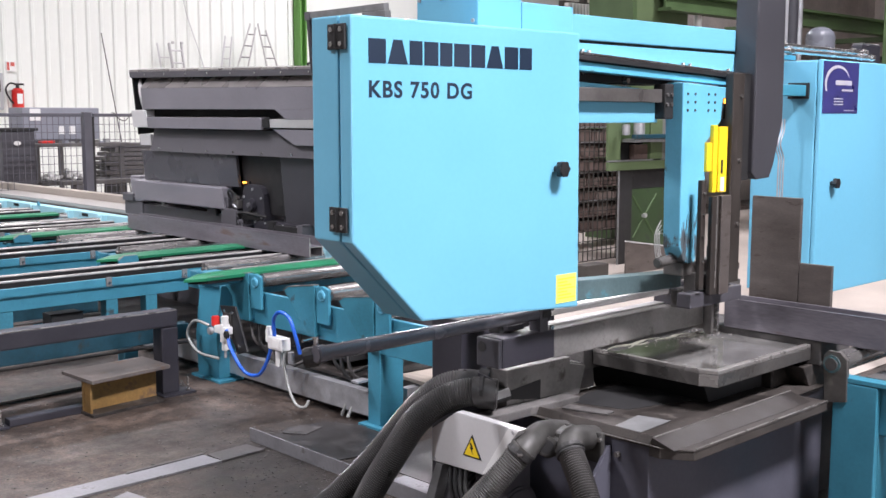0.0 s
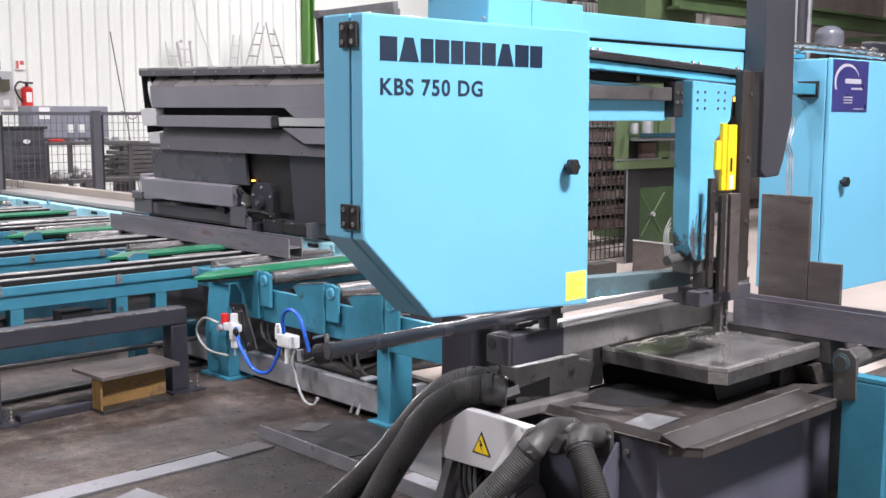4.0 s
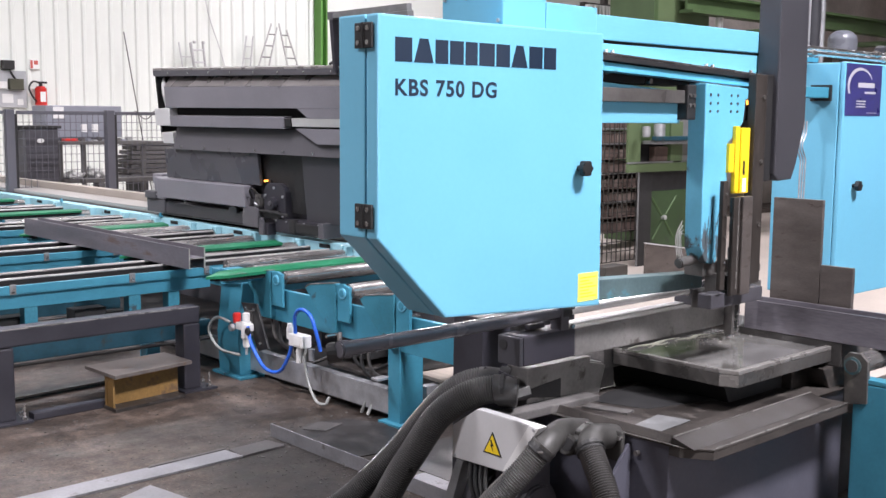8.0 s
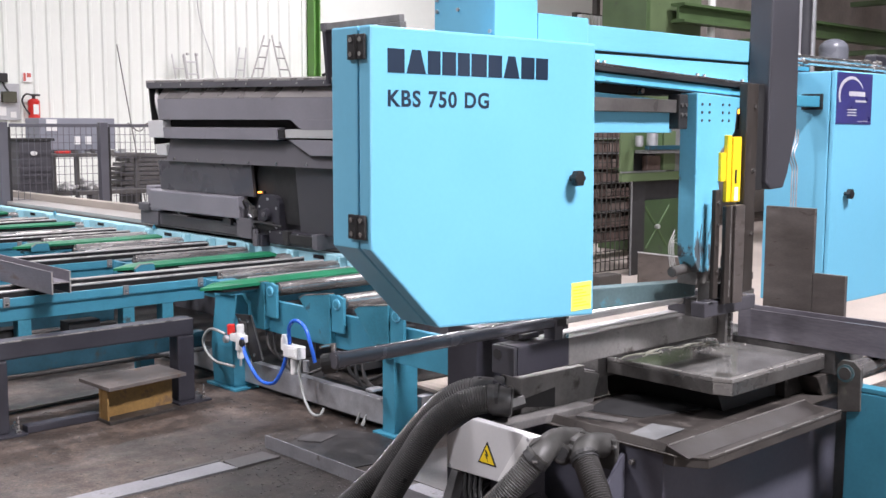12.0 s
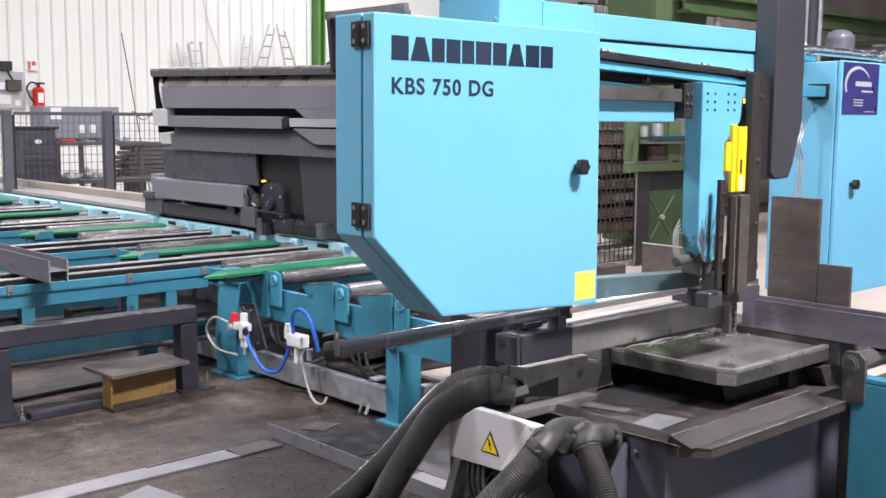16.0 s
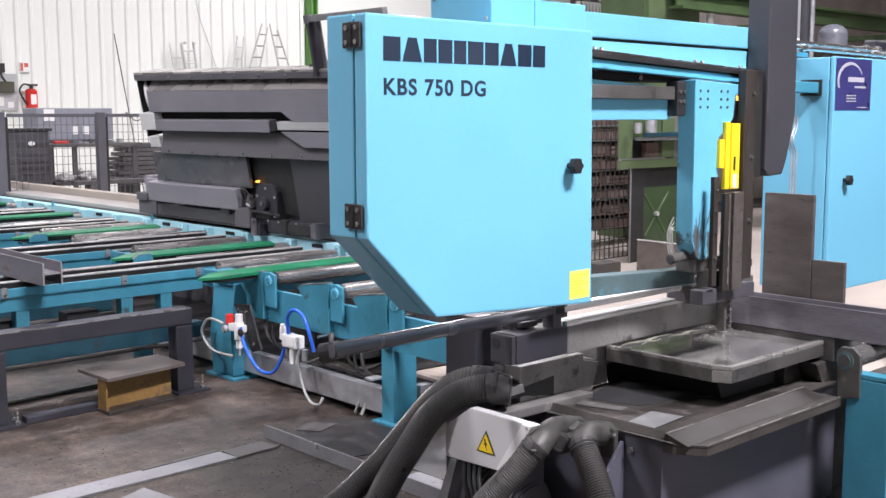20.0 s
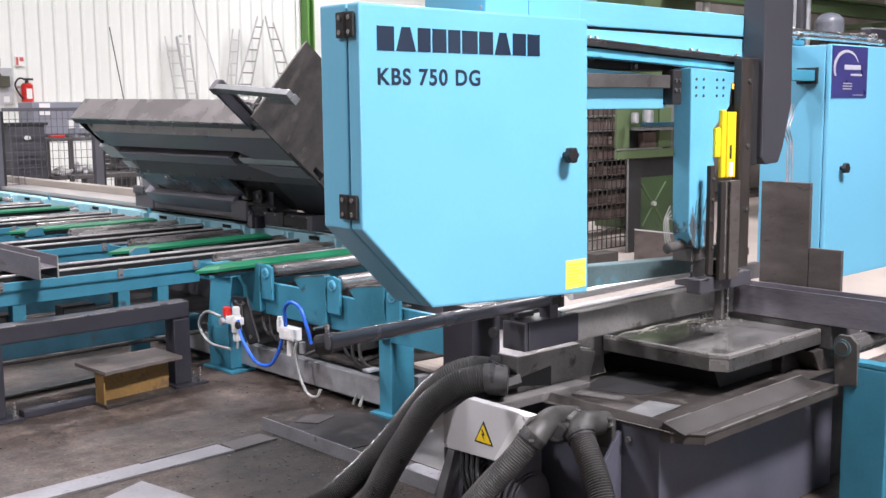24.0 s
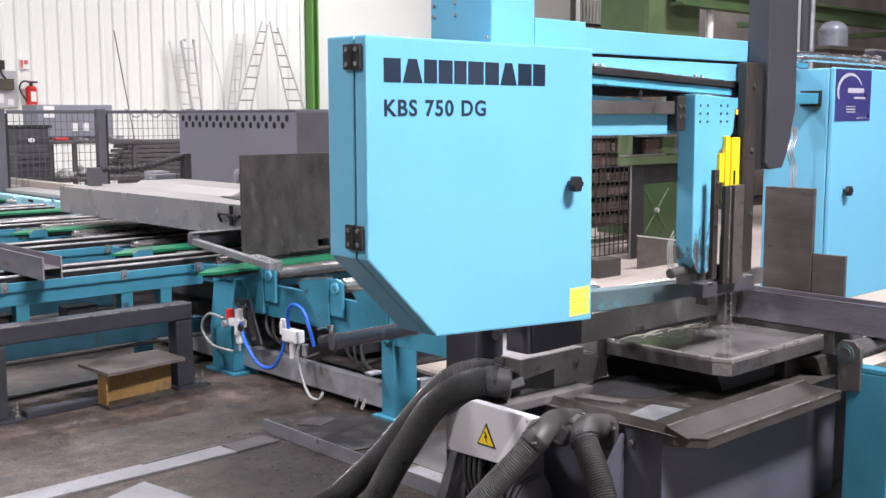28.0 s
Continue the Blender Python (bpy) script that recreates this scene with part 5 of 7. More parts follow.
def pneumatics():
    t = thing("air_service_unit", (3.88, 6.15, 0.3), "pneumatic filter unit with a red knob and blue tubes", "valve")
    part("regulator", join(rod((3.86, 6.15, 0.31), (3.86, 6.15, 0.43), 0.034, 16, bev=0.004), rod((3.86, 6.15, 0.43), (3.86, 6.15, 0.485), 0.026, 14, bev=0.004), box(3.83, 3.89, 6.10, 6.24, 0.365, 0.415, 0.006)), WHITE, t, "", True)
    part("bowl", rod((3.86, 6.15, 0.25), (3.86, 6.15, 0.31), 0.024, 14, bev=0.006), WHITE, t, "", True)
    part("shutoff", join(rod((3.86, 6.265, 0.40), (3.86, 6.265, 0.47), 0.028, 14, bev=0.005)), RED, t, "red shut-off knob", True)
    part("gauge", rod((3.83, 6.26, 0.375), (3.80, 6.26, 0.375), 0.026, 16, bev=0.004), GALV, t)
    part("gauge", rod((3.83, 6.07, 0.375), (3.81, 6.07, 0.375), 0.026, 16, bev=0.004), BLACK, t)
    part("drain", rod((3.86, 6.15, 0.20), (3.86, 6.15, 0.25), 0.009, 10), GALV, t)
    part("back_plate", prism([(6.267, 0.537), (6.079, 0.553), (5.944, 0.267), (6.062, 0.232)], "x", 3.895, 3.91, 0.002), BLACK, t, "slanted black mounting plate")
    part("bracket", box(3.885, 3.896, 6.12, 6.20, 0.33, 0.50, 0.002), GALV_DARK, t)
    bolts([(3.888, 6.20, 0.51), (3.888, 6.11, 0.51), (3.888, 6.03, 0.29)], "x", 0.012, 0.008, BRIGHT, t)
    part("air_tube", sweep(spline([(3.84, 6.10, 0.40), (3.82, 6.02, 0.29), (3.82, 5.87, 0.165), (3.83, 5.72, 0.165), (3.84, 5.63, 0.27), (3.85, 5.60, 0.36)], 10), 0.012, 10), HOSE_BLUE, t, "blue air tube in a loop", True)
    part("air_tube", sweep(spline([(3.85, 5.56, 0.44), (3.84, 5.55, 0.55), (3.83, 5.47, 0.605), (3.83, 5.37, 0.58), (3.84, 5.32, 0.47), (3.87, 5.32, 0.36)], 10), 0.012, 10), HOSE_BLUE, t, "blue air tube in an upright loop", True)
    part("air_tube", sweep(spline([(3.84, 6.31, 0.40), (3.80, 6.44, 0.42), (3.78, 6.50, 0.32), (3.80, 6.40, 0.21), (3.84, 6.20, 0.19)], 10), 0.010, 10), HOSE_CLEAR, t, "milky air tube", True)
    v = thing("solenoid_valve", (3.88, 5.54, 0.35), "white pneumatic valve block with a grey coil", "valve")
    part("body", box(3.83, 3.90, 5.455, 5.61, 0.355, 0.435, 0.008), WHITE, v)
    part("port_face", box(3.826, 3.83, 5.48, 5.55, 0.37, 0.42, 0), CARD, v)
    part("coil", join(rod((3.86, 5.635, 0.39), (3.86, 5.635, 0.47), 0.022, 14, bev=0.004), rod((3.86, 5.635, 0.47), (3.86, 5.635, 0.49), 0.016, 12)), CARD, v, "", True)
    part("silencer", rod((3.86, 5.53, 0.25), (3.86, 5.53, 0.35), 0.022, 14, bev=0.004), WHITE, v, "", True)
    part("fitting", rod((3.86, 5.40, 0.29), (3.86, 5.40, 0.36), 0.02, 12), GALV, v)
    part("drain_tube", sweep(spline([(3.86, 5.46, 0.36), (3.85, 5.46, 0.28), (3.85, 5.42, 0.14), (3.84, 5.33, 0.05), (3.84, 5.24, 0.045), (3.86, 5.22, 0.09)], 10), 0.009, 10), HOSE_CLEAR, v, "milky drain tube", True)
    c = thing("cable_bundle", (4.1, 5.9, 0.0), "black cables and hoses hanging under the roller table", "cable")
    for k, (y, zz) in enumerate(((6.08, 0.5), (6.0, 0.47), (5.86, 0.4), (5.2, 0.48), (5.05, 0.46), (5.12, 0.44))):
        part("cable", sweep(spline([(4.03, y, zz), (4.0, y - 0.06, zz - 0.16), (4.05, y - 0.14, zz - 0.22), (4.12, y - 0.3, zz - 0.15)], 7), 0.011, 8), BLACK if k % 2 else DUSTY, c)
    p = thing("floor_tubes", (4.1, 4.9, 0.0), "two grey tubes rising beside the leg", "tube")
    for dy in (0.0, 0.06):
        part("tube", sweep(spline([(3.97, 4.98 + dy, 0.012), (4.0, 4.96 + dy, 0.09), (4.06, 4.92 + dy, 0.15), (4.1, 4.9 + dy, 0.17)], 6), 0.011, 8), HOSE_CLEAR, p)


# ---- length stop carriage ----
HX, HZ = 5.271, 1.104     # the hinge of the folding arm
YP, YA = 6.269, 9.508     # the stop plate and the far end of the arm


CHAIN = [(-0.86, 9.35, 0.185), (-0.61, 9.35, 0.175), (-0.33, 9.35, 0.20), (-0.03, 9.35, 0.275), (0.02, 9.35, 0.29)]   # from the hinge
RUN0 = 5.9               # where the carriage rail begins


def stop_carriage():
    t = thing("stop_carriage", (HX, 8.0, 0.0), "dark grey length-stop carriage with a folding arm behind the rollers", "machine")
    part("runway", box(5.31, 5.68, RUN0, 18.0, 0.80, 0.845, 0.006), PALE_RAIL, t, "pale grey guide rail of the carriage")
    part("runway_lip", box(5.681, 5.80, RUN0, 18.0, 0.80, 0.925, 0.006), BEIGE, t, "brownish upright rail lip")
    part("runway_groove", box(5.26, 5.31, RUN0, 18.0, 0.74, 0.80, 0.003), BLACK, t)
    part("runway_foot", box(5.34, 5.78, RUN0, 18.0, 0.0, 0.80, 0.006), ARM_DARK, t)
    part("base_beam", box(5.17, 5.30, 7.86, 10.0, 0.845, 0.955, 0.008), ARM_DARK, t)
    part("beam_lug", join(box(5.14, 5.17, 8.32, 8.46, 0.93, 0.985, 0.006), box(5.14, 5.2, 8.36, 8.42, 0.955, 1.01, 0.006)), ARM_DARK, t)
    part("wiper", box(5.15, 5.30, 8.0, 9.7, 0.832, 0.846, 0.003), BLACK, t)
    # black sheet added behind the base to paint the shade in its slit
    part("base_shade", box(5.305, 5.335, 7.9, 9.95, 0.850, 1.05, 0.004), BLACK, t)
    part("base_end", box(5.15, 5.33, 9.67, 10.03, 0.84, 0.975, 0.010), ARM_DARK, t)
    part("end_block", join(box(5.14, 5.36, 9.63, 9.86, 0.978, 1.20, 0.018), box(5.16, 5.34, 9.72, 9.92, 1.13, 1.225, 0.015)), ARM_GREY, t)
    part("end_foot", box(5.12, 5.36, 9.80, 10.02, 0.976, 1.05, 0.012), ARM_DARK, t)
    for ky, kz in ((9.68, 1.02), (9.81, 1.02), (9.74, 1.16)):
        part("screw", rod((5.13, ky, kz), (5.142, ky, kz), 0.013, 8), GALV, t)
    part("bearing_housing", join(box(5.12, 5.38, 7.90, 8.16, 0.845, 1.09, 0.014), box(5.16, 5.36, 7.55, 7.95, 0.93, 1.17, 0.05)), ARM_DARK, t)
    hood = [(7.50, 0.93), (7.50, 1.17), (7.53, 1.215), (7.58, 1.238), (7.74, 1.238), (7.79, 1.215), (7.82, 1.17), (7.82, 0.93)]
    gm = part("gear_motor", prism(hood, "x", 5.10, 5.34, 0.008), STAND_GREY, t, "black gear motor under a rounded hood")
    part("motor_flange", rod((5.06, 7.66, 1.07), (5.102, 7.66, 1.07), 0.055, 20, bev=0.006), STAND_GREY, gm, "", True)
    part("shaft_end", rod((5.045, 7.66, 1.07), (5.062, 7.66, 1.07), 0.020, 14), ARM_DARK, gm, "", True)
    part("terminal_cover", box(5.07, 5.10, 7.56, 7.78, 0.945, 1.01, 0.006), BLACK, gm)
    part("side_clamp", join(box(5.06, 5.12, 7.83, 7.90, 1.03, 1.10, 0.008), box(5.05, 5.09, 7.84, 7.88, 1.10, 1.135, 0.006)), GALV_DARK, gm)
    for ky, kz in ((7.53, 1.13), (7.79, 1.13), (7.53, 0.97), (7.66, 1.20)):
        part("screw", rod((5.09, ky, kz), (5.101, ky, kz), 0.012, 8), GALV, gm)
    part("motor_cable", sweep(spline([(5.08, 7.86, 1.12), (5.04, 7.90, 1.18), (5.05, 7.96, 1.16), (5.09, 7.98, 1.09)], 7), 0.010, 8), BLACK, gm)
    part("hose_end", sweep(spline([(5.07, 7.90, 1.02), (5.04, 7.87, 1.06), (5.04, 7.82, 1.04)], 6), 0.009, 8), GALV, gm)
    part("bearing_block", join(box(5.06, 5.20, 7.86, 8.10, 0.845, 1.02, 0.012), box(5.07, 5.19, 8.0, 8.12, 1.02, 1.10, 0.012)), ARM_DARK, t)
    part("limit_arm", box(5.08, 5.26, 6.95, 7.62, 0.835, 0.945, 0.01), STAND_GREY, t)
    part("limit_shoe", join(box(5.06, 5.10, 6.98, 7.30, 0.85, 0.93, 0.008), box(5.05, 5.10, 7.30, 7.38, 0.84, 0.955, 0.008)), BLACK, t)
    part("arm_collar", box(5.05, 5.27, 6.90, 6.97, 0.83, 0.955, 0.008), ARM_DARK, t)
    part("limit_switch", box(5.03, 5.12, 7.66, 7.80, 0.80, 0.90, 0.008), STAND_GREY, t)
    part("switch_lever", join(box(5.01, 5.03, 7.70, 7.76, 0.80, 0.93, 0.004), rod((5.0, 7.73, 0.93), (5.03, 7.73, 0.93), 0.018, 10)), ARM_DARK, t)
    for ky in (7.0, 7.2, 7.45, 7.6):
        part("screw", rod((5.072, ky, 0.93), (5.081, ky, 0.93), 0.009, 8), GALV, t)
    part("cable", sweep(spline([(5.10, 7.80, 0.90), (5.05, 7.80, 0.99), (5.05, 7.68, 1.0), (5.06, 7.40, 0.985)], 8), 0.012, 8), BLACK, t)
    for y in (7.6, 7.72, 7.97, 8.1, 9.2):
        part("screw", rod((5.11, y, 0.99), (5.125, y, 0.99), 0.014, 8), GALV, t)
    part("signal_lamp", box(5.10, 5.13, 7.795, 7.815, 1.244, 1.258, 0.002), ORANGE_GLOW, t, "small orange signal lamp")
    part("lamp_holder", box(5.131, 5.2, 7.76, 7.84, 1.236, 1.262, 0.003), BLACK, t)
    # perforated drive box
    pb = part("drive_box", box(6.2, 6.75, 8.775, 11.05, 0.94, 1.812, 0.008), BOX_GREY, t, "slate grey drive box with two rows of vent holes")
    for row, z in enumerate((1.742, 1.672)):
        for i in range(15):
            y = 10.95 - 0.145 * i - 0.07 * row
            if y > 8.9:
                part("vent_hole", prism([(y + 0.03 * math.cos(a), z + 0.035 * math.sin(a)) for a in [k * math.pi / 4 for k in range(8)]], "x", 6.196, 6.201, 0), BLACK_HOLE, pb)
    part("box_lip", box(6.19, 6.75, 8.77, 11.06, 1.813, 1.83, 0.003), BOX_GREY, t)
    part("box_screw", rod((6.5, 8.755, 1.35), (6.5, 8.763, 1.35), 0.022, 10), BRIGHT, t)
    part("box_slot", box(6.19, 6.199, 8.95, 9.75, 1.24, 1.30, 0), BLACK_HOLE, t)
    part("box_end", box(6.22, 6.74, 8.762, 8.774, 0.96, 1.80, 0.003), ARM_DARK, t)
    part("box_plinth", box(5.87, 6.75, 8.6, 11.1, 0.80, 0.937, 0.006), ARM_DARK, t)
    # folding arm, drawn lying down; its own space starts at the hinge
    arm = part("arm_body", box(HX - 0.95, HX + 0.02, YP + 0.55, YA - 0.10, HZ - 0.13, HZ + 0.015, 0.01), ARM_DARK, t)
    return t, arm


def folding_arm(arm, carriage):
    """The arm's mesh and pieces, relative to the hinge line (u towards -x, v up)."""
    bm = bmesh.new()

    def b(u0, u1, y0, y1, v0, v1, bev=0.006):
        return box(-u1, -u0, y0, y1, v0, v1, bev)

    y0, y1 = YP + 0.14, YA

    def taper(m):
        """The tip edge runs 65 mm closer to the hinge at the plate than at the far end."""
        for v in m.verts:
            if v.co.x < -0.70:
                v.co.x += (-0.70 - v.co.x) / 0.459 * 0.065 * (y1 - v.co.y) / (y1 - y0)
        return m

    def piece(name, m, mat, label="", smooth=False):
        return part(name, taper(m), mat, arm, label, smooth)

    arm.data.clear_geometry()
    body = join(b(-0.10, 0.62, y0 + 0.25, y1 - 0.18, -0.06, 0.02), prism([(-0.60, -0.10), (-0.60, 0.02), (-1.10, 0.02), (-1.10, -0.05)], "y", y0, y1 - 0.16, 0.006))
    taper(body).to_mesh(arm.data)
    body.free()
    ORIGIN[arm] = Vector((0, 0, 0))
    lip = 1.159
    piece("tip_plate", prism([(-lip, -0.196), (-lip, 0.036), (-lip + 0.02, 0.036), (-lip + 0.02, -0.196)], "y", y0 - 0.02, y1, 0.003), TIP, "plain grey edge plate")
    piece("tip_flange", b(1.085, lip - 0.02, y0, y1, -0.196, -0.180, 0.002), ARM_DARK)
    for i in range(8):
        piece("screw", rod((-1.115, y1 - 0.3 - 0.36 * i, -0.203), (-1.115, y1 - 0.3 - 0.36 * i, -0.195), 0.009, 8), BRIGHT)
    piece("end_plate", b(0.55, lip - 0.02, y1 - 0.02, y1 - 0.005, -0.18, 0.03, 0.003), BLACK)
    piece("slope_panel", prism([(-1.08, -0.12), (-1.075, -0.10), (-0.985, -0.19), (-0.99, -0.205)], "y", y0, y1 - 0.20, 0.002), TIP)
    piece("main_panel", prism([(-0.988, -0.205), (-0.79, -0.205), (-0.79, -0.18), (-0.97, -0.18)], "y", y0, y1 - 0.20, 0.003), ARM_GREY, "anthracite cover panel")
    piece("groove", b(0.60, 0.785, y0, y1 - 0.22, -0.12, -0.10, 0), BLACK_HOLE)
    piece("cover_beam", b(0.615, 0.715, y0 + 0.95, y1 - 0.28, -0.22, -0.13, 0.006), ARM_GREY)
    piece("beam_end_hole", b(0.635, 0.70, y0 + 0.86, y0 + 0.948, -0.21, -0.14, 0.003), BLACK)
    piece("bright_bar", b(0.635, 0.70, y0, y0 + 0.85, -0.205, -0.15, 0.003), ALU, "scuffed bright aluminium bar")
    piece("side_panel", prism([(-0.79, y0), (-0.70, y0), (-0.70, y0 + 0.62), (-0.79, y0 + 0.76)], "z", -0.206, -0.19, 0.002), ARM_GREY)
    piece("side_panel", prism([(-0.62, y0), (-0.50, y0), (-0.50, y0 + 0.52), (-0.62, y0 + 0.80)], "z", -0.212, -0.195, 0.002), ARM_GREY)
    piece("lower_panel", prism([(-0.60, -0.13), (-0.60, -0.11), (-0.405, -0.185), (-0.40, -0.20)], "y", y0, y1 - 0.24, 0.002), ARM_DARK)
    for i in range(6):
        piece("screw", rod((-0.425, y1 - 0.40 - 0.42 * i, -0.203), (-0.425, y1 - 0.40 - 0.42 * i, -0.193), 0.011, 8), BRIGHT)
    piece("root_panel", b(0.12, 0.40, y0 + 1.45, y1 - 0.02, -0.17, -0.14, 0.004), ARM_GLOSS, "dark glossy panel")
    piece("root_cover", b(-0.075, 0.115, y0 + 1.62, y1 + 0.10, -0.23, -0.12, 0.012), ARM_GREY, "anthracite root cover")
    piece("dark_bay", b(-0.10, 0.42, y0 + 0.85, y0 + 1.50, -0.11, -0.09, 0.004), BLACK)
    piece("bay_panel", b(-0.15, 0.42, y0 + 0.05, y0 + 0.83, -0.15, -0.12, 0.006), GREY)
    piece("junction_box", b(0.62, 0.78, y1 - 0.26, y1 + 0.02, -0.21, -0.12, 0.006), LIGHT_GREY, "light grey junction box")
    piece("junction_box", b(0.45, 0.55, y1 - 0.25, y1 - 0.05, -0.19, -0.12, 0.006), LIGHT_GREY)
    for k in range(3):
        piece("cable", sweep(spline([(-0.78, y1 - 0.12, -0.15), (-0.90, y1 - 0.16 - 0.03 * k, -0.19), (-1.0, y1 - 0.10 - 0.02 * k, -0.16), (-1.06, y1 - 0.06, -0.12)], 6), 0.012, 8), LIGHT_GREY)
    # upper side, seen when the arm lies down
    piece("top_sheet", b(-0.10, lip - 0.021, y0, y1, 0.021, 0.034, 0.002), TOPSHEET, "pale grey top sheet")
    piece("top_hump", prism([(-0.12, 0.034), (-0.20, 0.085), (-0.62, 0.085), (-0.75, 0.034)], "y", y0 + 0.9, y1 - 0.5, 0.01), TOPSHEET)
    for yl in (8.16, 8.30):
        piece("hinge_lug", prism([(-0.06, 0.034), (0.06, 0.034), (0.06, 0.15), (0.035, 0.19), (-0.035, 0.19), (-0.06, 0.15)], "y", yl, yl + 0.05, 0.006), ARM_GREY)
    piece("lug_pin", rod((0, 8.13, 0.13), (0, 8.38, 0.13), 0.03, 16), BLACK, "", True)
    piece("cable_chain", sweep(resample(spline(CHAIN, 10), 0.012), 0.028, 8, lambda q: 1 + 0.16 * (1 if (q / 0.05) % 1 < 0.6 else -1)), BLACK, "black cable chain")
    piece("chain_post", box(-0.94, -0.85, 9.30, 9.42, 0.034, 0.20, 0.004), ARM_DARK)
    piece("chain_post", box(0.0, 0.07, 9.30, 9.40, 0.034, 0.305, 0.004), BLACK)
    # black sheet on the top paints a pocket's dark inside
    piece("dark_pocket", prism([(-0.98, y0 + 0.25), (-0.80, y0 + 0.95), (-0.62, y0 + 0.95), (-0.72, y0 + 0.25)], "z", 0.035, 0.042, 0), BLACK)
    # the stop plate
    v0, v1 = 0.802 - HZ, 0.403
    pl = part("stop_plate", prism([(-1.291, v0), (-0.66, v0), (-0.66, v0 + 0.085), (-0.56, v0 + 0.085), (-0.56, v0), (0.05, v0), (0.05, v1), (-1.291, v1)], "y", YP, YP + 0.022, 0.002), PLATE, arm, "large dark mill-scale stop plate")
    part("plate_strip", box(-0.659, -0.561, YP + 0.002, YP + 0.02, v0 + 0.001, v0 + 0.03, 0.001), BRUSHED, pl)
    part("plate_rib", box(-0.9, 0.0, YP - 0.02, YP, v0 + 0.01, v0 + 0.022, 0.002), PLATE, pl)
    part("plate_stay", box(-1.0, -0.9, YP + 0.022, y0, -0.1, 0.02, 0.004), ARM_DARK, pl)
    part("plate_stay", box(-0.3, -0.2, YP + 0.022, y0, -0.1, 0.02, 0.004), ARM_DARK, pl)
    # the bracket beside the plate: a short channel and a bar that slopes away from it
    ya = YP + 0.345
    part("bracket_back", box(-1.49, -1.05, ya - 0.015, ya + 0.015, -0.225, -0.140, 0.003), STAND_GREY, arm)
    part("bracket_lip", box(-1.492, -1.05, ya - 0.05, ya + 0.02, -0.139, -0.131, 0.002), CLIP, arm)
    part("bracket_corner", box(-1.50, -1.44, ya - 0.03, ya + 0.03, -0.228, -0.141, 0.004), ARM_DARK, arm)
    slope = lambda y: -0.172 + (y - ya) * 0.083
    part("bracket_bar", prism([(ya, slope(ya)), (ya, slope(ya) - 0.045), (YP - 0.62, slope(YP - 0.62) - 0.045), (YP - 0.62, slope(YP - 0.62))], "x", -1.497, -1.45, 0.004), CLIP, arm, "pale bare steel bracket bar")
    bt = part("bracket_tip", prism([(YP - 0.36, slope(YP - 0.36) + 0.006), (YP - 0.36, slope(YP - 0.36) - 0.050), (YP - 0.63, slope(YP - 0.63) - 0.050), (YP - 0.63, slope(YP - 0.63) + 0.006)], "x", -1.449, -1.40, 0.004), CLIP, arm)
    for k in (0.40, 0.47, 0.58):
        part("screw", rod((-1.475, YP - k, slope(YP - k)), (-1.475, YP - k, slope(YP - k) + 0.012), 0.012, 8), GALV, bt)
    part("latch", join(sweep(spline([(-1.115, 6.83, -0.10), (-1.135, 6.83, -0.045), (-1.14, 6.79, -0.035), (-1.135, 6.72, -0.04), (-1.12, 6.71, -0.07)], 6), 0.011, 8), rod((-1.13, 6.67, -0.115), (-1.13, 6.67, 0.03), 0.016, 10), rod((-1.13, 6.70, -0.045), (-1.13, 6.56, -0.045), 0.013, 10)), BLACK, arm, "black latch with a bow handle", True)
    part("latch_pin", rod((-1.145, 6.69, -0.085), (-1.12, 6.69, -0.085), 0.014, 10), BRIGHT, arm)
    arm.location = (0, -8.0, HZ)
    return arm


BOX_GREY = material("slate_satin_paint", (0.16, 0.158, 0.19), 0.38, var=0.08, scale=2, bump=0.04)
PALE_RAIL = material("pale_rail_steel", (0.50, 0.48, 0.46), 0.38, metal=0.5, var=0.15, scale=3, bump=0.06, stretch=(3, 0.3, 3))
TIP = material("bare_grey_sheet", (0.36, 0.34, 0.335), 0.28, metal=0.6, var=0.14, scale=3, bump=0.03)
TOPSHEET = material("pale_top_sheet", (0.29, 0.275, 0.265), 0.5, metal=0.2, var=0.12, scale=3, bump=0.06)

# ---- beams being handled ----


def steel_beam():
    """The sawn H beam; its near end lies at y = 0 of its own space."""
    t = thing("steel_beam", (4.72, 6.38, 0.78), "short sawn steel H beam lying on its flange edges", "beam", "steel beams")
    part("profile", prism(h_profile(4.72, 4.845, 0.78, 0.92, 0.011, 0.008), "y", 6.383, 9.17, 0.0015), BEAM, t)
    part("sawn_end", prism(h_profile(4.721, 4.844, 0.781, 0.919, 0.009, 0.006), "y", 6.3815, 6.3828, 0), CUT, t, "bright sawn end")
    return t


def stock_beam():
    t = thing("stock_beam", (4.68, 2.872, 0.78), "long steel H beam clamped before the saw", "beam", "steel beams")
    part("profile", prism(h_profile(4.68, 4.82, 0.778, 0.920, 0.012, 0.008), "y", -6.0, 2.870, 0.0015), BEAM, t)
    part("sawn_end", prism(h_profile(4.681, 4.819, 0.779, 0.919, 0.010, 0.006), "y", 2.8705, 2.872, 0), CUT, t, "bright sawn end")
    return t


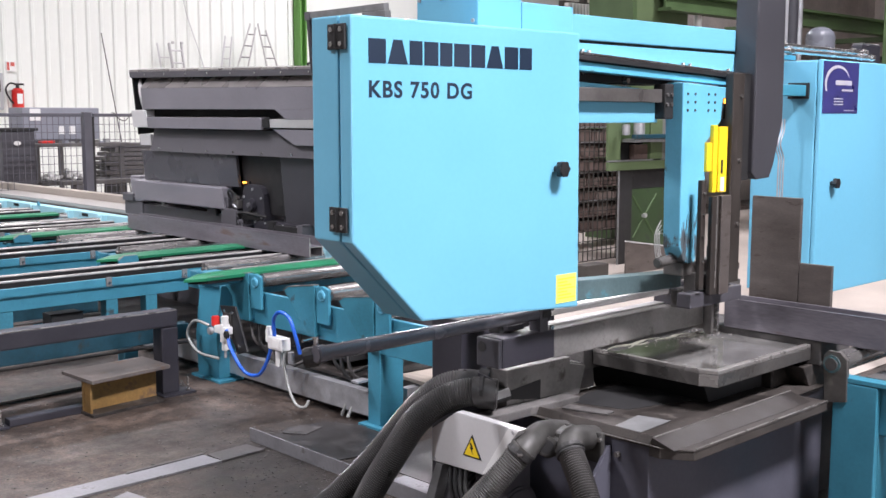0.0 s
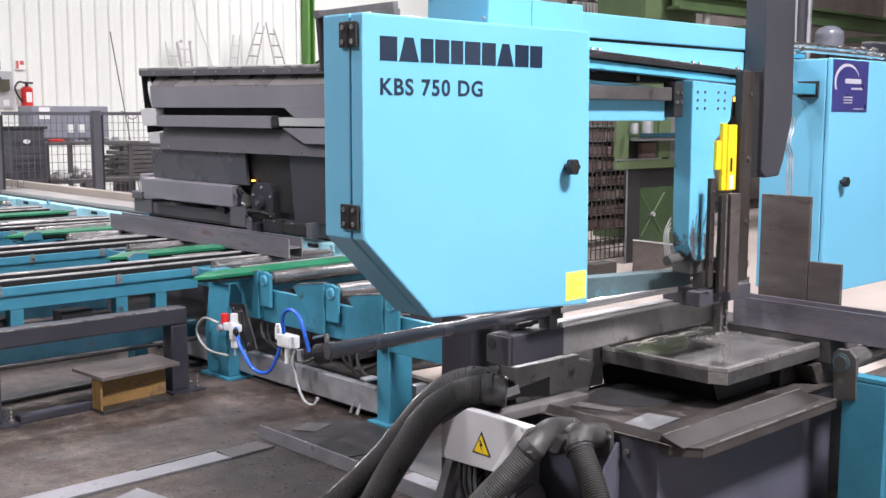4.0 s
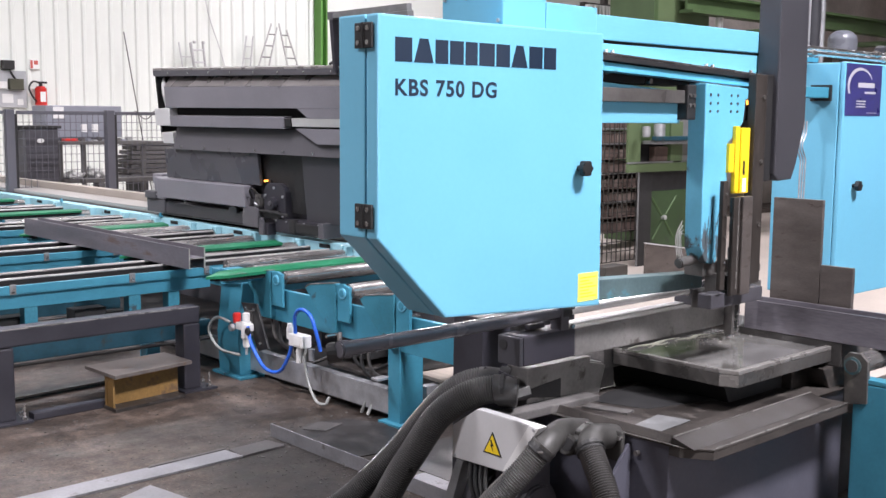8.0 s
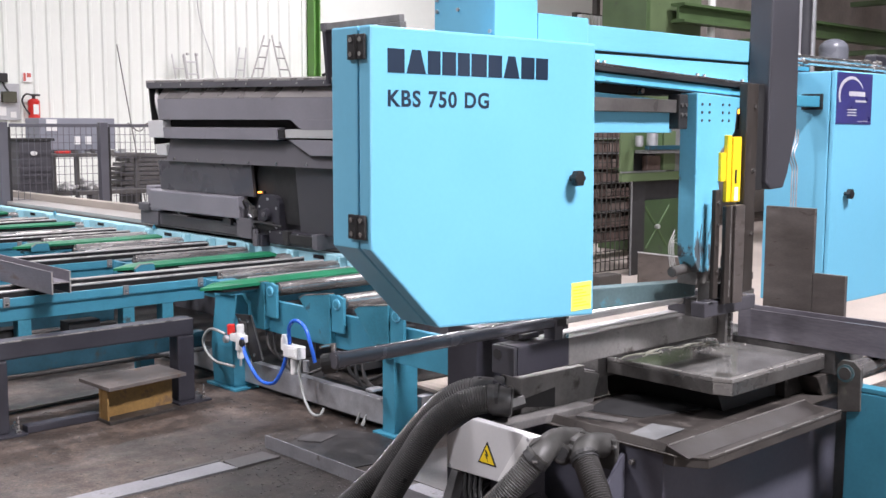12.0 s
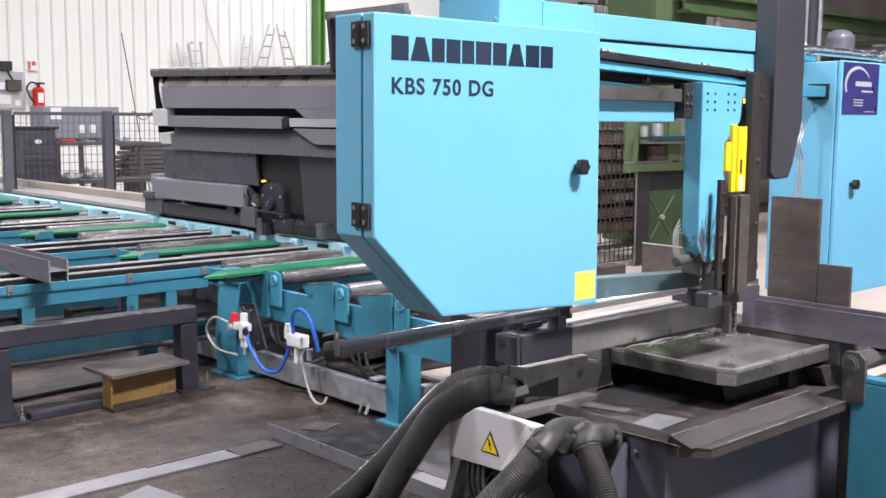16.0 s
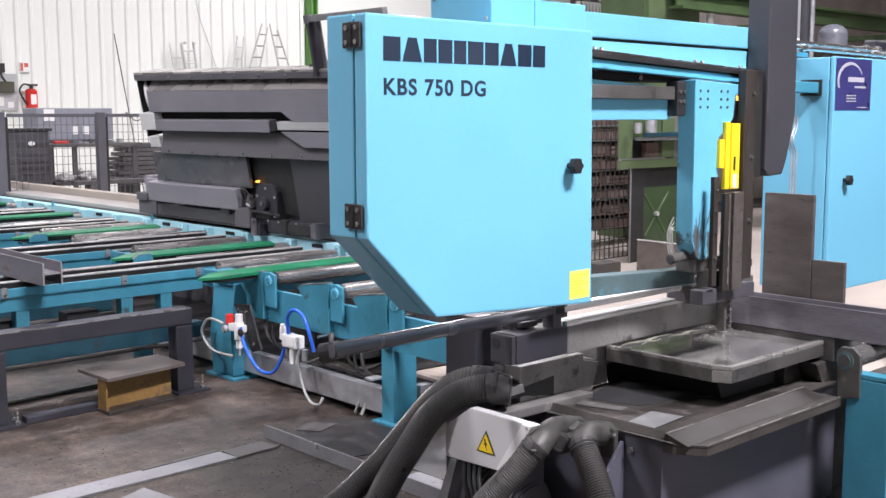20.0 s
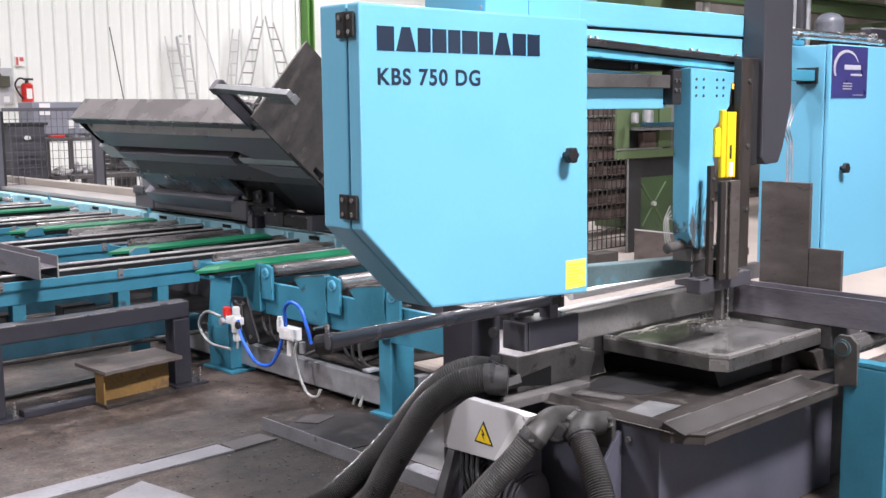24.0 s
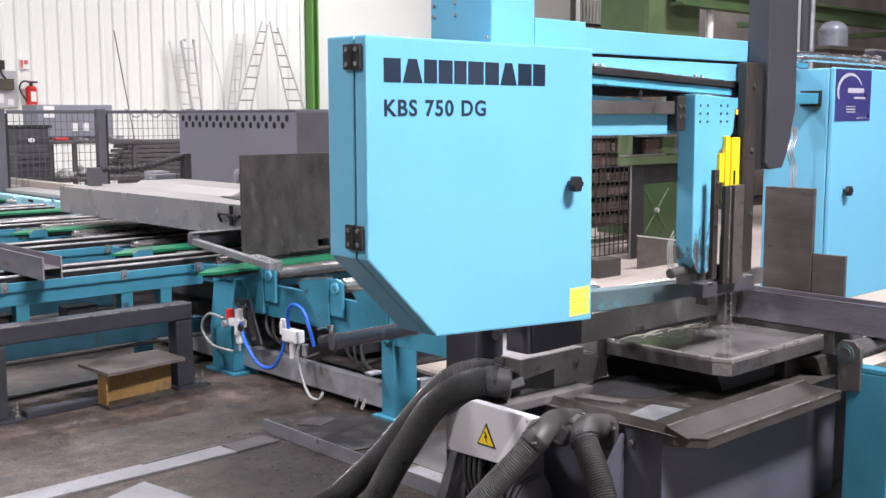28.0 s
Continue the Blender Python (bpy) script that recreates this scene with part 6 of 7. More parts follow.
def infeed():
    t = thing("infeed_table", (4.6, 1.5, 0.0), "turquoise infeed roller table with a steel roller", "conveyor")
    for y in (2.205, 1.2, 0.2, -0.8, -1.8):
        r = part("roller", rod((4.52, y, 0.728), (5.7, y, 0.728), 0.046, 22, bev=0.004), ROLLER, t, "", True)
        part("axle_ring", rod((4.485, y, 0.728), (4.525, y, 0.728), 0.040, 20), TEAL, r)
        part("axle_end", rod((4.478, y, 0.728), (4.49, y, 0.728), 0.028, 18), GALV_DARK, r)
        part("bearing_plate", prism([(y + 0.042, 0.76), (y + 0.02, 0.785), (y - 0.035, 0.785), (y - 0.068, 0.755), (y - 0.072, 0.568), (y + 0.03, 0.548)], "x", 4.49, 4.515, 0.003), TRAY, t, "greasy brown-grey bearing plate")
    part("side_frame", box(4.535, 4.58, -3.0, 2.20, 0.44, 0.675, 0.005), BLUE_USED_SHADE, t)
    part("side_flange", box(4.50, 4.535, -3.0, 2.20, 0.655, 0.676, 0.003), BLUE_USED_SHADE, t)
    part("side_plate", box(4.50, 4.534, 2.0, 2.20, 0.02, 0.652, 0.005), BLUE_USED_SHADE, t)
    part("front_leg", box(4.536, 4.70, 2.0, 2.18, 0.0, 0.44, 0.006), BLUE_USED_SHADE, t)
    part("far_frame", box(5.72, 5.77, -3.0, 2.20, 0.44, 0.69, 0.005), BLUE_USED_SHADE, t)
    part("far_leg", box(5.60, 5.77, 2.0, 2.18, 0.0, 0.44, 0.006), BLUE_USED_SHADE, t)
    part("rear_leg", box(4.536, 4.70, -2.8, -2.6, 0.0, 0.44, 0.006), BLUE_USED_SHADE, t)
    part("cover_sheet", box(4.60, 5.6, 1.3, 2.1, 0.66, 0.672, 0.002), DUSTY, t)
    return t


def under_table_pieces():
    # black sheet added on the floor to paint the shade under the rollers
    u = thing("shade_sheet", (4.6, 8.0, 0.0), "black sheet added under the roller table for its shade", "sheet")
    part("sheet", box(4.06, 5.3, 4.9, 14.0, 0.0, 0.02, 0.003), SHADE_SHEET, u)
    for k, (x, y, w, d, a) in enumerate(((2.45, 6.66, 0.8, 0.12, 0.012),)):
        p = thing("floor_board", (x, y, 0.02), "dark worn board lying under the portal stand", "board")
        part("board", prism([(x, y), (x + w, y + 0.06), (x + w - 0.02, y + d + 0.05), (x - 0.02, y + d)], "z", 0.021, 0.021 + a, 0.003), DECK, p)


# ---- floor things ----
def portal_stand():
    t = thing("portal_stand", (2.95, 6.28, 0.0), "dark grey welded portal stand bolted to the floor", "stand")
    part("top_beam", box(2.21, 3.55, 6.22, 6.34, 0.45, 0.560, 0.012), STAND_GREY, t)
    part("worn_edge", box(2.23, 3.54, 6.2185, 6.224, 0.5525, 0.559, 0), PALE_EDGE, t, "rubbed bright edge")
    part("leg", box(2.21, 2.33, 6.22, 6.34, 0.012, 0.448, 0.012), STAND_GREY, t)
    part("leg", box(3.43, 3.55, 6.22, 6.34, 0.012, 0.448, 0.012), STAND_GREY, t)
    for x in (2.17, 3.40):
        f = part("foot_plate", box(x, x + 0.24, 6.16, 6.40, 0.0, 0.014, 0.002), STAND_GREY, t)
        for dx, dy in ((0.20, 0.02), (0.225, 0.14)):
            part("anchor_bolt", join(rod((x + dx, 6.18 + dy, 0.012), (x + dx, 6.18 + dy, 0.11 if dy < 0.1 else 0.05), 0.007, 8), rod((x + dx, 6.18 + dy, 0.014), (x + dx, 6.18 + dy, 0.032), 0.016, 6)), BRIGHT, f)
    part("base_bar", box(2.42, 2.87, 6.19, 6.27, 0.0, 0.045, 0.006), STAND_GREY, t)
    part("side_arm", box(2.21, 2.33, 6.35, 7.0, 0.45, 0.55, 0.01), STAND_GREY, t)
    part("side_lug", box(2.17, 2.21, 6.24, 6.36, 0.28, 0.36, 0.006), STAND_GREY, t)


def beam_stub():
    t = thing("beam_stub", (3.1, 6.2, 0.0), "rusty yellow-primed H beam offcut standing as a stool", "beam")
    part("top_flange", prism([(2.83, 6.39), (2.85, 6.01), (3.41, 6.085), (3.40, 6.43)], "z", 0.214, 0.236, 0.002), PLATE_LIGHT, t, "bare grey-brown top flange")
    part("web", prism([(2.86, 6.15), (2.865, 6.19), (3.37, 6.235), (3.37, 6.20)], "z", 0.02, 0.213, 0.002), RUST, t)
    part("bottom_flange", prism([(2.85, 6.33), (2.86, 6.03), (3.36, 6.09), (3.36, 6.38)], "z", 0.0, 0.02, 0.002), DECK, t)
    part("end_stiffener", prism([(2.862, 6.07), (2.862, 6.148), (2.875, 6.148), (2.875, 6.07)], "z", 0.021, 0.212, 0.002), RUST, t)


MAT = material("oily_black_mat", (0.028, 0.026, 0.026), 0.42, var=0.5, scale=9, bump=0.3, wear=(0.06, 0.056, 0.055), wear_at=0.58, wear_scale=8)
DARK_STEEL = material("darkened_steel", (0.085, 0.08, 0.08), 0.45, metal=0.3, var=0.4, scale=7, bump=0.1, wear=(0.15, 0.145, 0.145), wear_at=0.6)
PLATE_LIGHT = material("scuffed_plate", (0.17, 0.148, 0.137), 0.5, metal=0.3, var=0.3, scale=5, bump=0.15, wear=(0.15, 0.11, 0.085), wear_at=0.56)


def floor_bars():
    a = thing("angle_bar", (3.3, 4.4, 0.0), "grey steel angle bar lying on the floor", "bar")
    part("leg", box(3.30, 3.38, 2.9, 5.02, 0.0, 0.008, 0.001), GALV_DARK2, a)
    part("leg", box(3.30, 3.308, 2.9, 5.02, 0.009, 0.075, 0.001), GALV_DARK2, a)
    b = thing("flat_bar", (2.4, 4.8, 0.0), "wide flat steel bar lying on the floor", "bar")
    # second plate is darker: a shadow across the bar put into its colour
    for x0, x1, m_ in ((0.6, 2.975, GALV_DARK2), (2.977, 3.25, DARK_STEEL)):
        part("plate", prism([(x0, 4.788), (x1, 4.788 + (0.012 if x1 > 3 else 0.0)), (x1 - 0.02, 4.944), (x0, 4.936)], "z", 0.0, 0.012, 0.001), m_, b)
    part("step_plate", prism([(2.50, 4.925), (2.96, 4.94), (2.96, 4.962), (2.52, 4.955)], "z", 0.0, 0.017, 0.001), DARK_STEEL, b)
    c = thing("floor_sheet", (2.1, 4.4, 0.0), "thin grey steel sheet lying on the floor", "sheet")
    part("sheet", prism([(2.397, 4.709), (1.56, 4.385), (1.645, 3.89), (2.48, 4.217)], "z", 0.0, 0.006, 0.001), GALV_DARK2, c)
    q = thing("rubber_mat", (3.6, 4.7, 0.0), "black oily mat lying on the floor beside the machine", "mat")
    part("mat", prism([(3.40, 4.95), (3.60, 5.08), (3.84, 5.02), (3.95, 4.80), (3.84, 4.42), (3.60, 4.36), (3.40, 4.40)], "z", 0.0, 0.005, 0.001), MAT, q)
    d = thing("floor_sheet", (3.7, 4.4, 0.0), "dark oily steel sheet lying on the floor", "sheet")
    part("sheet", box(3.54, 4.05, 3.75, 4.34, 0.0, 0.006, 0.001), DARK_STEEL, d)
    h = thing("flat_bar", (3.75, 5.0, 0.0), "short dark steel plate offcut on the floor", "bar")
    part("plate", prism([(3.50, 4.99), (3.66, 5.05), (3.74, 4.93), (3.58, 4.87)], "z", 0.0055, 0.0125, 0.002), DARK_STEEL, h)
    e = thing("flat_bar", (3.6, 3.7, 0.0), "short flat steel bar lying on the floor", "bar")
    part("plate", box(3.42, 3.52, 3.2, 3.95, 0.0, 0.014, 0.002), GALV_DARK2, e)


GALV_DARK2 = material("scuffed_grey_steel", (0.25, 0.25, 0.265), 0.42, metal=0.45, var=0.25, scale=6, bump=0.1, wear=(0.13, 0.12, 0.12), wear_at=0.6)


def floor_debris():
    rnd = random.Random(11)
    bm = bmesh.new()
    for k in range(1500):
        x, y = rnd.uniform(1.6, 3.9), rnd.uniform(3.6, 6.6)
        if rnd.random() < 0.5:
            x, y = rnd.gauss(3.35, 0.35), rnd.gauss(4.5, 0.5)
        r = rnd.uniform(0.001, 0.0045)
        m = pose(x, y, r * 0.4, 0, 0, rnd.uniform(0, 180)) @ Matrix.Diagonal((rnd.uniform(0.8, 2.6), 1, 0.5, 1))
        bmesh.ops.create_cube(bm, size=2 * r, matrix=m)
    solo("metal_chips", bm, DUSTY, "scattered grey metal chips and grit on the floor", "chips", kind="stuff")



# ---- far side: fence and wall ----
def fence_panel(x0, x1, y, z0, z1, step=0.075, wire=0.006):
    bm = bmesh.new()
    n = int((x1 - x0) / step)
    for i in range(n + 1):
        x = x0 + (x1 - x0) * i / n
        bmesh.ops.create_cube(bm, size=1, matrix=Matrix.LocRotScale((x, y, (z0 + z1) / 2), None, (wire, wire, z1 - z0)))
    m = int((z1 - z0) / (step * 1.35))
    for i in range(m + 1):
        z = z0 + (z1 - z0) * i / m
        bmesh.ops.create_cube(bm, size=1, matrix=Matrix.LocRotScale(((x0 + x1) / 2, y, z), None, (x1 - x0, wire, wire)))
    return bm


def mesh_fence():
    y = 14.0
    t = thing("mesh_fence", (7.5, y, 0.0), "dark grey machine guard fence of wire mesh panels", "fence")
    posts = [2.6, 3.95, 5.30, 6.66, 8.05, 9.45, 10.85, 12.2]
    for x in posts:
        p = part("post", box(x - 0.055, x + 0.055, y - 0.05, y + 0.05, 0.0, 1.86, 0.006), FENCE_GREY, t)
        part("post_clip", box(x + 0.057, x + 0.095, y - 0.03, y + 0.03, 0.1, 1.80, 0.004), BLACK, p)
    for a, b in zip(posts, posts[1:]):
        pn = part("mesh_panel", fence_panel(a + 0.10, b - 0.08, y, 0.12, 1.80), FENCE_GREY, t)
        part("top_tube", box(a + 0.09, b - 0.07, y - 0.014, y + 0.014, 1.80, 1.842, 0.003), FENCE_GREY, pn)
        part("bottom_tube", box(a + 0.09, b - 0.07, y - 0.014, y + 0.014, 0.09, 0.12, 0.003), FENCE_GREY, pn)
    c = thing("coiled_wire", (8.4, 13.9, 1.8), "thin wire coiled along the top of the fence", "wire")
    part("wire", sweep([Vector((7.0 + 0.0145 * k, 13.94 + 0.03 * math.sin(k / 3.2), 1.80 + 0.055 * math.sin(k / 3.2 + 1.2))) for k in range(150)], 0.007, 5), DUSTY, c)


FENCE_GREY = material("slate_fence_paint", (0.105, 0.105, 0.125), 0.45, var=0.12, scale=3, bump=0.05)


def workbench():
    t = thing("tool_cabinet", (6.8, 15.6, 0.0), "blue-grey metal cabinet with paper notes behind the fence", "cabinet")
    part("body", box(6.44, 7.62, 15.6, 16.1, 1.46, 1.93, 0.01), GREY_LIGHT, t)
    part("foot", box(6.5, 7.5, 15.62, 16.05, 1.415, 1.459, 0.004), GREY_USED, t)
    for x, z, w, h in ((6.55, 1.74, 0.16, 0.17), (6.97, 1.54, 0.10, 0.12), (7.14, 1.54, 0.10, 0.12)):
        part("paper_note", box(x, x + w, 15.592, 15.6, z, z + h, 0), CARD, t)
    b = thing("work_bench", (6.9, 15.5, 0.0), "dark steel work bench cluttered with small things", "bench")
    part("top", box(6.40, 7.9, 15.2, 16.2, 1.36, 1.412, 0.008), DUSTY, b)
    for x in (6.5, 6.85, 7.8):
        part("leg", box(x - 0.03, x + 0.03, 15.25, 15.31, 0.0, 1.36, 0.005), DUSTY, b)
    part("shelf", box(6.45, 7.85, 15.25, 16.1, 0.80, 0.86, 0.005), DUSTY, b)
    d = thing("parts_bin", (6.2, 15.2, 0.0), "dark grey louvred steel bin beside the bench", "bin")
    part("body", box(5.90, 6.36, 15.0, 15.4, 0.5, 1.60, 0.01), GREY_USED, d)
    part("plinth", box(5.93, 6.33, 15.05, 15.38, 0.0, 0.499, 0.006), BLACK, d)
    for i in range(9):
        part("louvre", box(5.92, 6.34, 14.985, 14.998, 0.58 + 0.085 * i, 0.63 + 0.085 * i, 0.003), GREY_USED, d)
    part("label", prism([(6.10 + 0.05 * math.cos(k * math.pi / 6), 1.43 + 0.032 * math.sin(k * math.pi / 6)) for k in range(12)], "y", 14.975, 14.985, 0), CARD, d)
    part("lid", box(5.86, 6.40, 14.97, 15.43, 1.60, 1.64, 0.006), BLACK, d)
    r = thing("red_tool", (6.62, 15.3, 1.41), "small red hand tool on the bench", "tool")
    part("body", box(6.55, 6.76, 15.25, 15.35, 1.414, 1.455, 0.015), RED, r)
    cl = thing("bench_clutter", (7.2, 15.3, 1.41), "small boxes and cans on the bench", "clutter")
    rnd = random.Random(3)
    for i in range(9):
        x = 6.82 + 0.09 * i
        part("box", box(x, x + rnd.uniform(0.04, 0.08), 15.25, 15.35, 1.414, 1.43 + rnd.uniform(0, 0.05), 0.004), (DUSTY, GREY_LIGHT, HOSE_CLEAR)[i % 3], cl)
    f = bmesh.new()
    for i in range(130):
        x, y = rnd.uniform(6.62, 7.30), rnd.uniform(15.25, 15.6)
        bmesh.ops.create_icosphere(f, subdivisions=1, radius=rnd.uniform(0.02, 0.055), matrix=pose(x, y, 0.88 + rnd.uniform(0, 0.14) * (1 - abs(x - 6.96) / 0.4), rnd.uniform(0, 180), rnd.uniform(0, 180), 0) @ Matrix.Diagonal((1, 0.6, 0.8, 1)))
    fo = solo("scrap_foil", f, FOIL, "heap of crumpled bright foil scrap on the bench shelf", "scrap", kind="stuff")
    p = thing("beam_pile", (9.2, 16.5, 0.0), "pile of dark steel profiles behind the fence", "pile")
    for i in range(9):
        part("profile", box(7.90 + 0.06 * (i % 2) + (0.10 if i > 5 else 0), 10.2, 16.0, 16.5, 0.74 + 0.072 * i, 0.80 + 0.072 * i, 0.008), DUSTY, p)
    part("trestle", box(8.1, 8.25, 16.0, 16.5, 0.0, 0.738, 0.008), BLACK, p)
    part("trestle", box(9.9, 10.05, 16.0, 16.5, 0.0, 0.738, 0.008), BLACK, p)
    s = thing("floor_plank", (7.4, 14.8, 0.0), "dark plank lying before the bench", "plank")
    part("plank", box(6.7, 8.6, 14.9, 15.1, 0.82, 0.88, 0.01), DUSTY, s)
    part("block", box(6.9, 7.0, 14.9, 15.1, 0.0, 0.818, 0.01), DUSTY, s)
    part("block", box(8.3, 8.4, 14.9, 15.1, 0.0, 0.818, 0.01), DUSTY, s)


GREY_LIGHT = material("mid_grey_paint", (0.24, 0.25, 0.29), 0.5, var=0.12, scale=3, bump=0.08)


def wall_things():
    y = Y1 - 0.05
    e = thing("fire_extinguisher", (8.95, y - 0.12, 1.95), "red fire extinguisher hanging on the wall", "extinguisher")
    part("cylinder", rod((8.93, y - 0.12, 1.93), (8.93, y - 0.12, 2.36), 0.115, 20, bev=0.03), RED, e, "", True)
    part("neck", rod((8.93, y - 0.12, 2.36), (8.93, y - 0.12, 2.42), 0.035, 12), BLACK, e)
    part("handle", box(8.86, 9.06, y - 0.14, y - 0.10, 2.42, 2.46, 0.006), BLACK, e)
    part("hose", sweep(spline([(8.90, y - 0.14, 2.44), (8.76, y - 0.15, 2.45), (8.68, y - 0.15, 2.32), (8.76, y - 0.15, 2.14), (8.83, y - 0.16, 2.05)], 8), 0.018, 8), BLACK, e)
    part("label", box(8.87, 8.98, y - 0.243, y - 0.234, 2.05, 2.25, 0), CARD, e)
    part("wall_hook", box(8.9, 9.0, y - 0.03, y + 0.05, 2.0, 2.35, 0.004), BLACK, e)
    s = thing("fire_sign", (8.75, y, 2.8), "small white and red fire extinguisher sign on the wall", "sign")
    part("panel", box(8.76, 8.95, y - 0.02, y + 0.04, 2.70, 2.90, 0.003), CARD, s)
    part("red_field", box(8.775, 8.825, y - 0.026, y - 0.02, 2.72, 2.88, 0), RED_PALE, s)
    part("red_field", box(8.85, 8.93, y - 0.026, y - 0.02, 2.80, 2.88, 0), RED_PALE, s)
    p = thing("switch_panel", (8.1, y, 2.2), "grey panel with old switch boxes on the wall", "electric box")
    part("panel", box(7.9, 8.68, y - 0.03, y + 0.04, 1.93, 2.66, 0.004), GREY_LIGHT2, p)
    part("switch_box", box(8.30, 8.58, y - 0.16, y - 0.031, 2.28, 2.50, 0.01), OLIVE_DARK, p)
    part("switch_box", box(8.20, 8.42, y - 0.13, y + 0.04, 2.68, 2.86, 0.01), BLACK, p)
    part("small_box", box(8.12, 8.27, y - 0.1, y - 0.031, 2.30, 2.44, 0.01), CARD, p)
    part("label", box(8.18, 8.40, y - 0.04, y - 0.031, 2.02, 2.2, 0), WHITE, p)
    part("label", box(8.48, 8.6, y - 0.04, y - 0.031, 1.98, 2.1, 0), WHITE, p)
    part("cable", sweep(spline([(8.34, y - 0.07, 2.68), (8.38, y - 0.08, 2.58), (8.44, y - 0.08, 2.50)], 5), 0.02, 8), BLACK, p)
    r = thing("leaning_rod", (10.9, y - 0.2, 0), "long thin rod leaning against the wall", "rod")
    part("rod", rod((11.19, y - 0.45, 0.0), (10.797, y - 0.06, 3.56), 0.012, 10), DUSTY, r)
    wire = thing("wall_cable", (13.2, y, 0), "thin cable hanging on the wall", "cable")
    part("cable", sweep(spline([(12.75, y - 0.02, 5.2), (12.85, y - 0.02, 4.2), (13.2, y - 0.02, 3.2), (13.45, y - 0.02, 2.2), (13.5, y - 0.02, 0.1)], 8), 0.012, 6), LIGHT_GREY, wire)

    def ladder_side(t, a0, a1, b0, b1, yl, yt, rungs, z_first, pitch, mat, rung_mat, r):
        """Two stiles from (x, z) foot to head and the rungs between them; yl and yt are their depths at floor and head."""
        top = max(a1[1], b1[1])
        dep = lambda z: yl + (yt - yl) * z / top
        xs = lambda p, q, z: p[0] + (q[0] - p[0]) * (z - p[1]) / (q[1] - p[1])
        for p, q in ((a0, a1), (b0, b1)):
            part("stile", rod((p[0], dep(p[1]), p[1]), (q[0], dep(q[1]), q[1]), r, 8), mat, t)
            part("stile_cap", rod((q[0], dep(q[1]), q[1] - 0.01), (q[0], dep(q[1]), q[1] + 0.035), r * 1.15, 8, r * 0.7), mat, t)
        for i in range(rungs):
            z = z_first - pitch * i
            if z < 0.15:
                break
            part("rung", rod((xs(a0, a1, z), dep(z), z), (xs(b0, b1, z), dep(z), z), r * 0.75, 8), rung_mat, t)

    t = thing("step_ladder", (14.3, y - 0.5, 0), "tall aluminium step ladder standing open at the wall", "ladder", "ladders")
    ladder_side(t, (12.764, 0.0), (14.211, 3.90), (13.364, 0.0), (14.364, 3.82), 21.4, 21.4, 14, 3.68, 0.262, LADDER, RUNG, 0.020)
    ladder_side(t, (15.371, 0.0), (14.429, 3.91), (16.077, 0.0), (14.645, 3.77), 21.38, 21.4, 14, 3.68, 0.262, LADDER, RUNG, 0.020)
    part("spreader", rod((13.60, 21.42, 1.2), (15.2, 21.1, 1.2), 0.010, 6), RUNG, t)
    t = thing("ladder", (12.3, y - 0.4, 0), "white aluminium ladder leaning on the wall", "ladder", "ladders")
    ladder_side(t, (12.585, 0.0), (12.294, 3.381), (12.73, 0.0), (12.59, 3.393), 21.3, 21.7, 12, 3.251, 0.272, WHITE_ALU, LIGHT_GREY, 0.026)
    for lx in (12.33, 12.55):
        part("roller_end", rod((lx, 21.66, 3.42), (lx + 0.05, 21.66, 3.42), 0.03, 10), WHITE_ALU, t)
    t = thing("ladder", (12.0, y - 0.4, 0), "second pale ladder outline close behind another", "ladder", "ladders")
    ladder_side(t, (12.42, 0.0), (12.08, 3.38), (12.69, 0.0), (12.35, 3.38), 21.5, 21.85, 12, 3.1, 0.272, LIGHT_GREY, LIGHT_GREY, 0.018)
    t = thing("ladder", (13.9, y - 0.3, 0), "narrow pale ladder outline at the wall behind a step ladder", "ladder", "ladders")
    ladder_side(t, (13.05, 0.0), (13.82, 3.62), (13.42, 0.0), (14.0, 3.62), 21.6, 21.85, 12, 3.4, 0.272, LIGHT_GREY, LIGHT_GREY, 0.018)


RUNG = material("dark_grey_rung", (0.20, 0.20, 0.20), 0.5, metal=0.3, var=0.15, bump=0.03)
GREY_LIGHT2 = material("pale_grey_panel", (0.42, 0.43, 0.45), 0.5, var=0.1, scale=3, bump=0.05)
OLIVE_DARK = material("dark_olive_enamel", (0.06, 0.06, 0.04), 0.45, var=0.2)
WHITE_ALU = material("pale_aluminium", (0.46, 0.46, 0.46), 0.4, metal=0.2, var=0.08, bump=0.03)
LADDER = material("dull_aluminium", (0.50, 0.50, 0.49), 0.4, metal=0.5, var=0.15, bump=0.05)


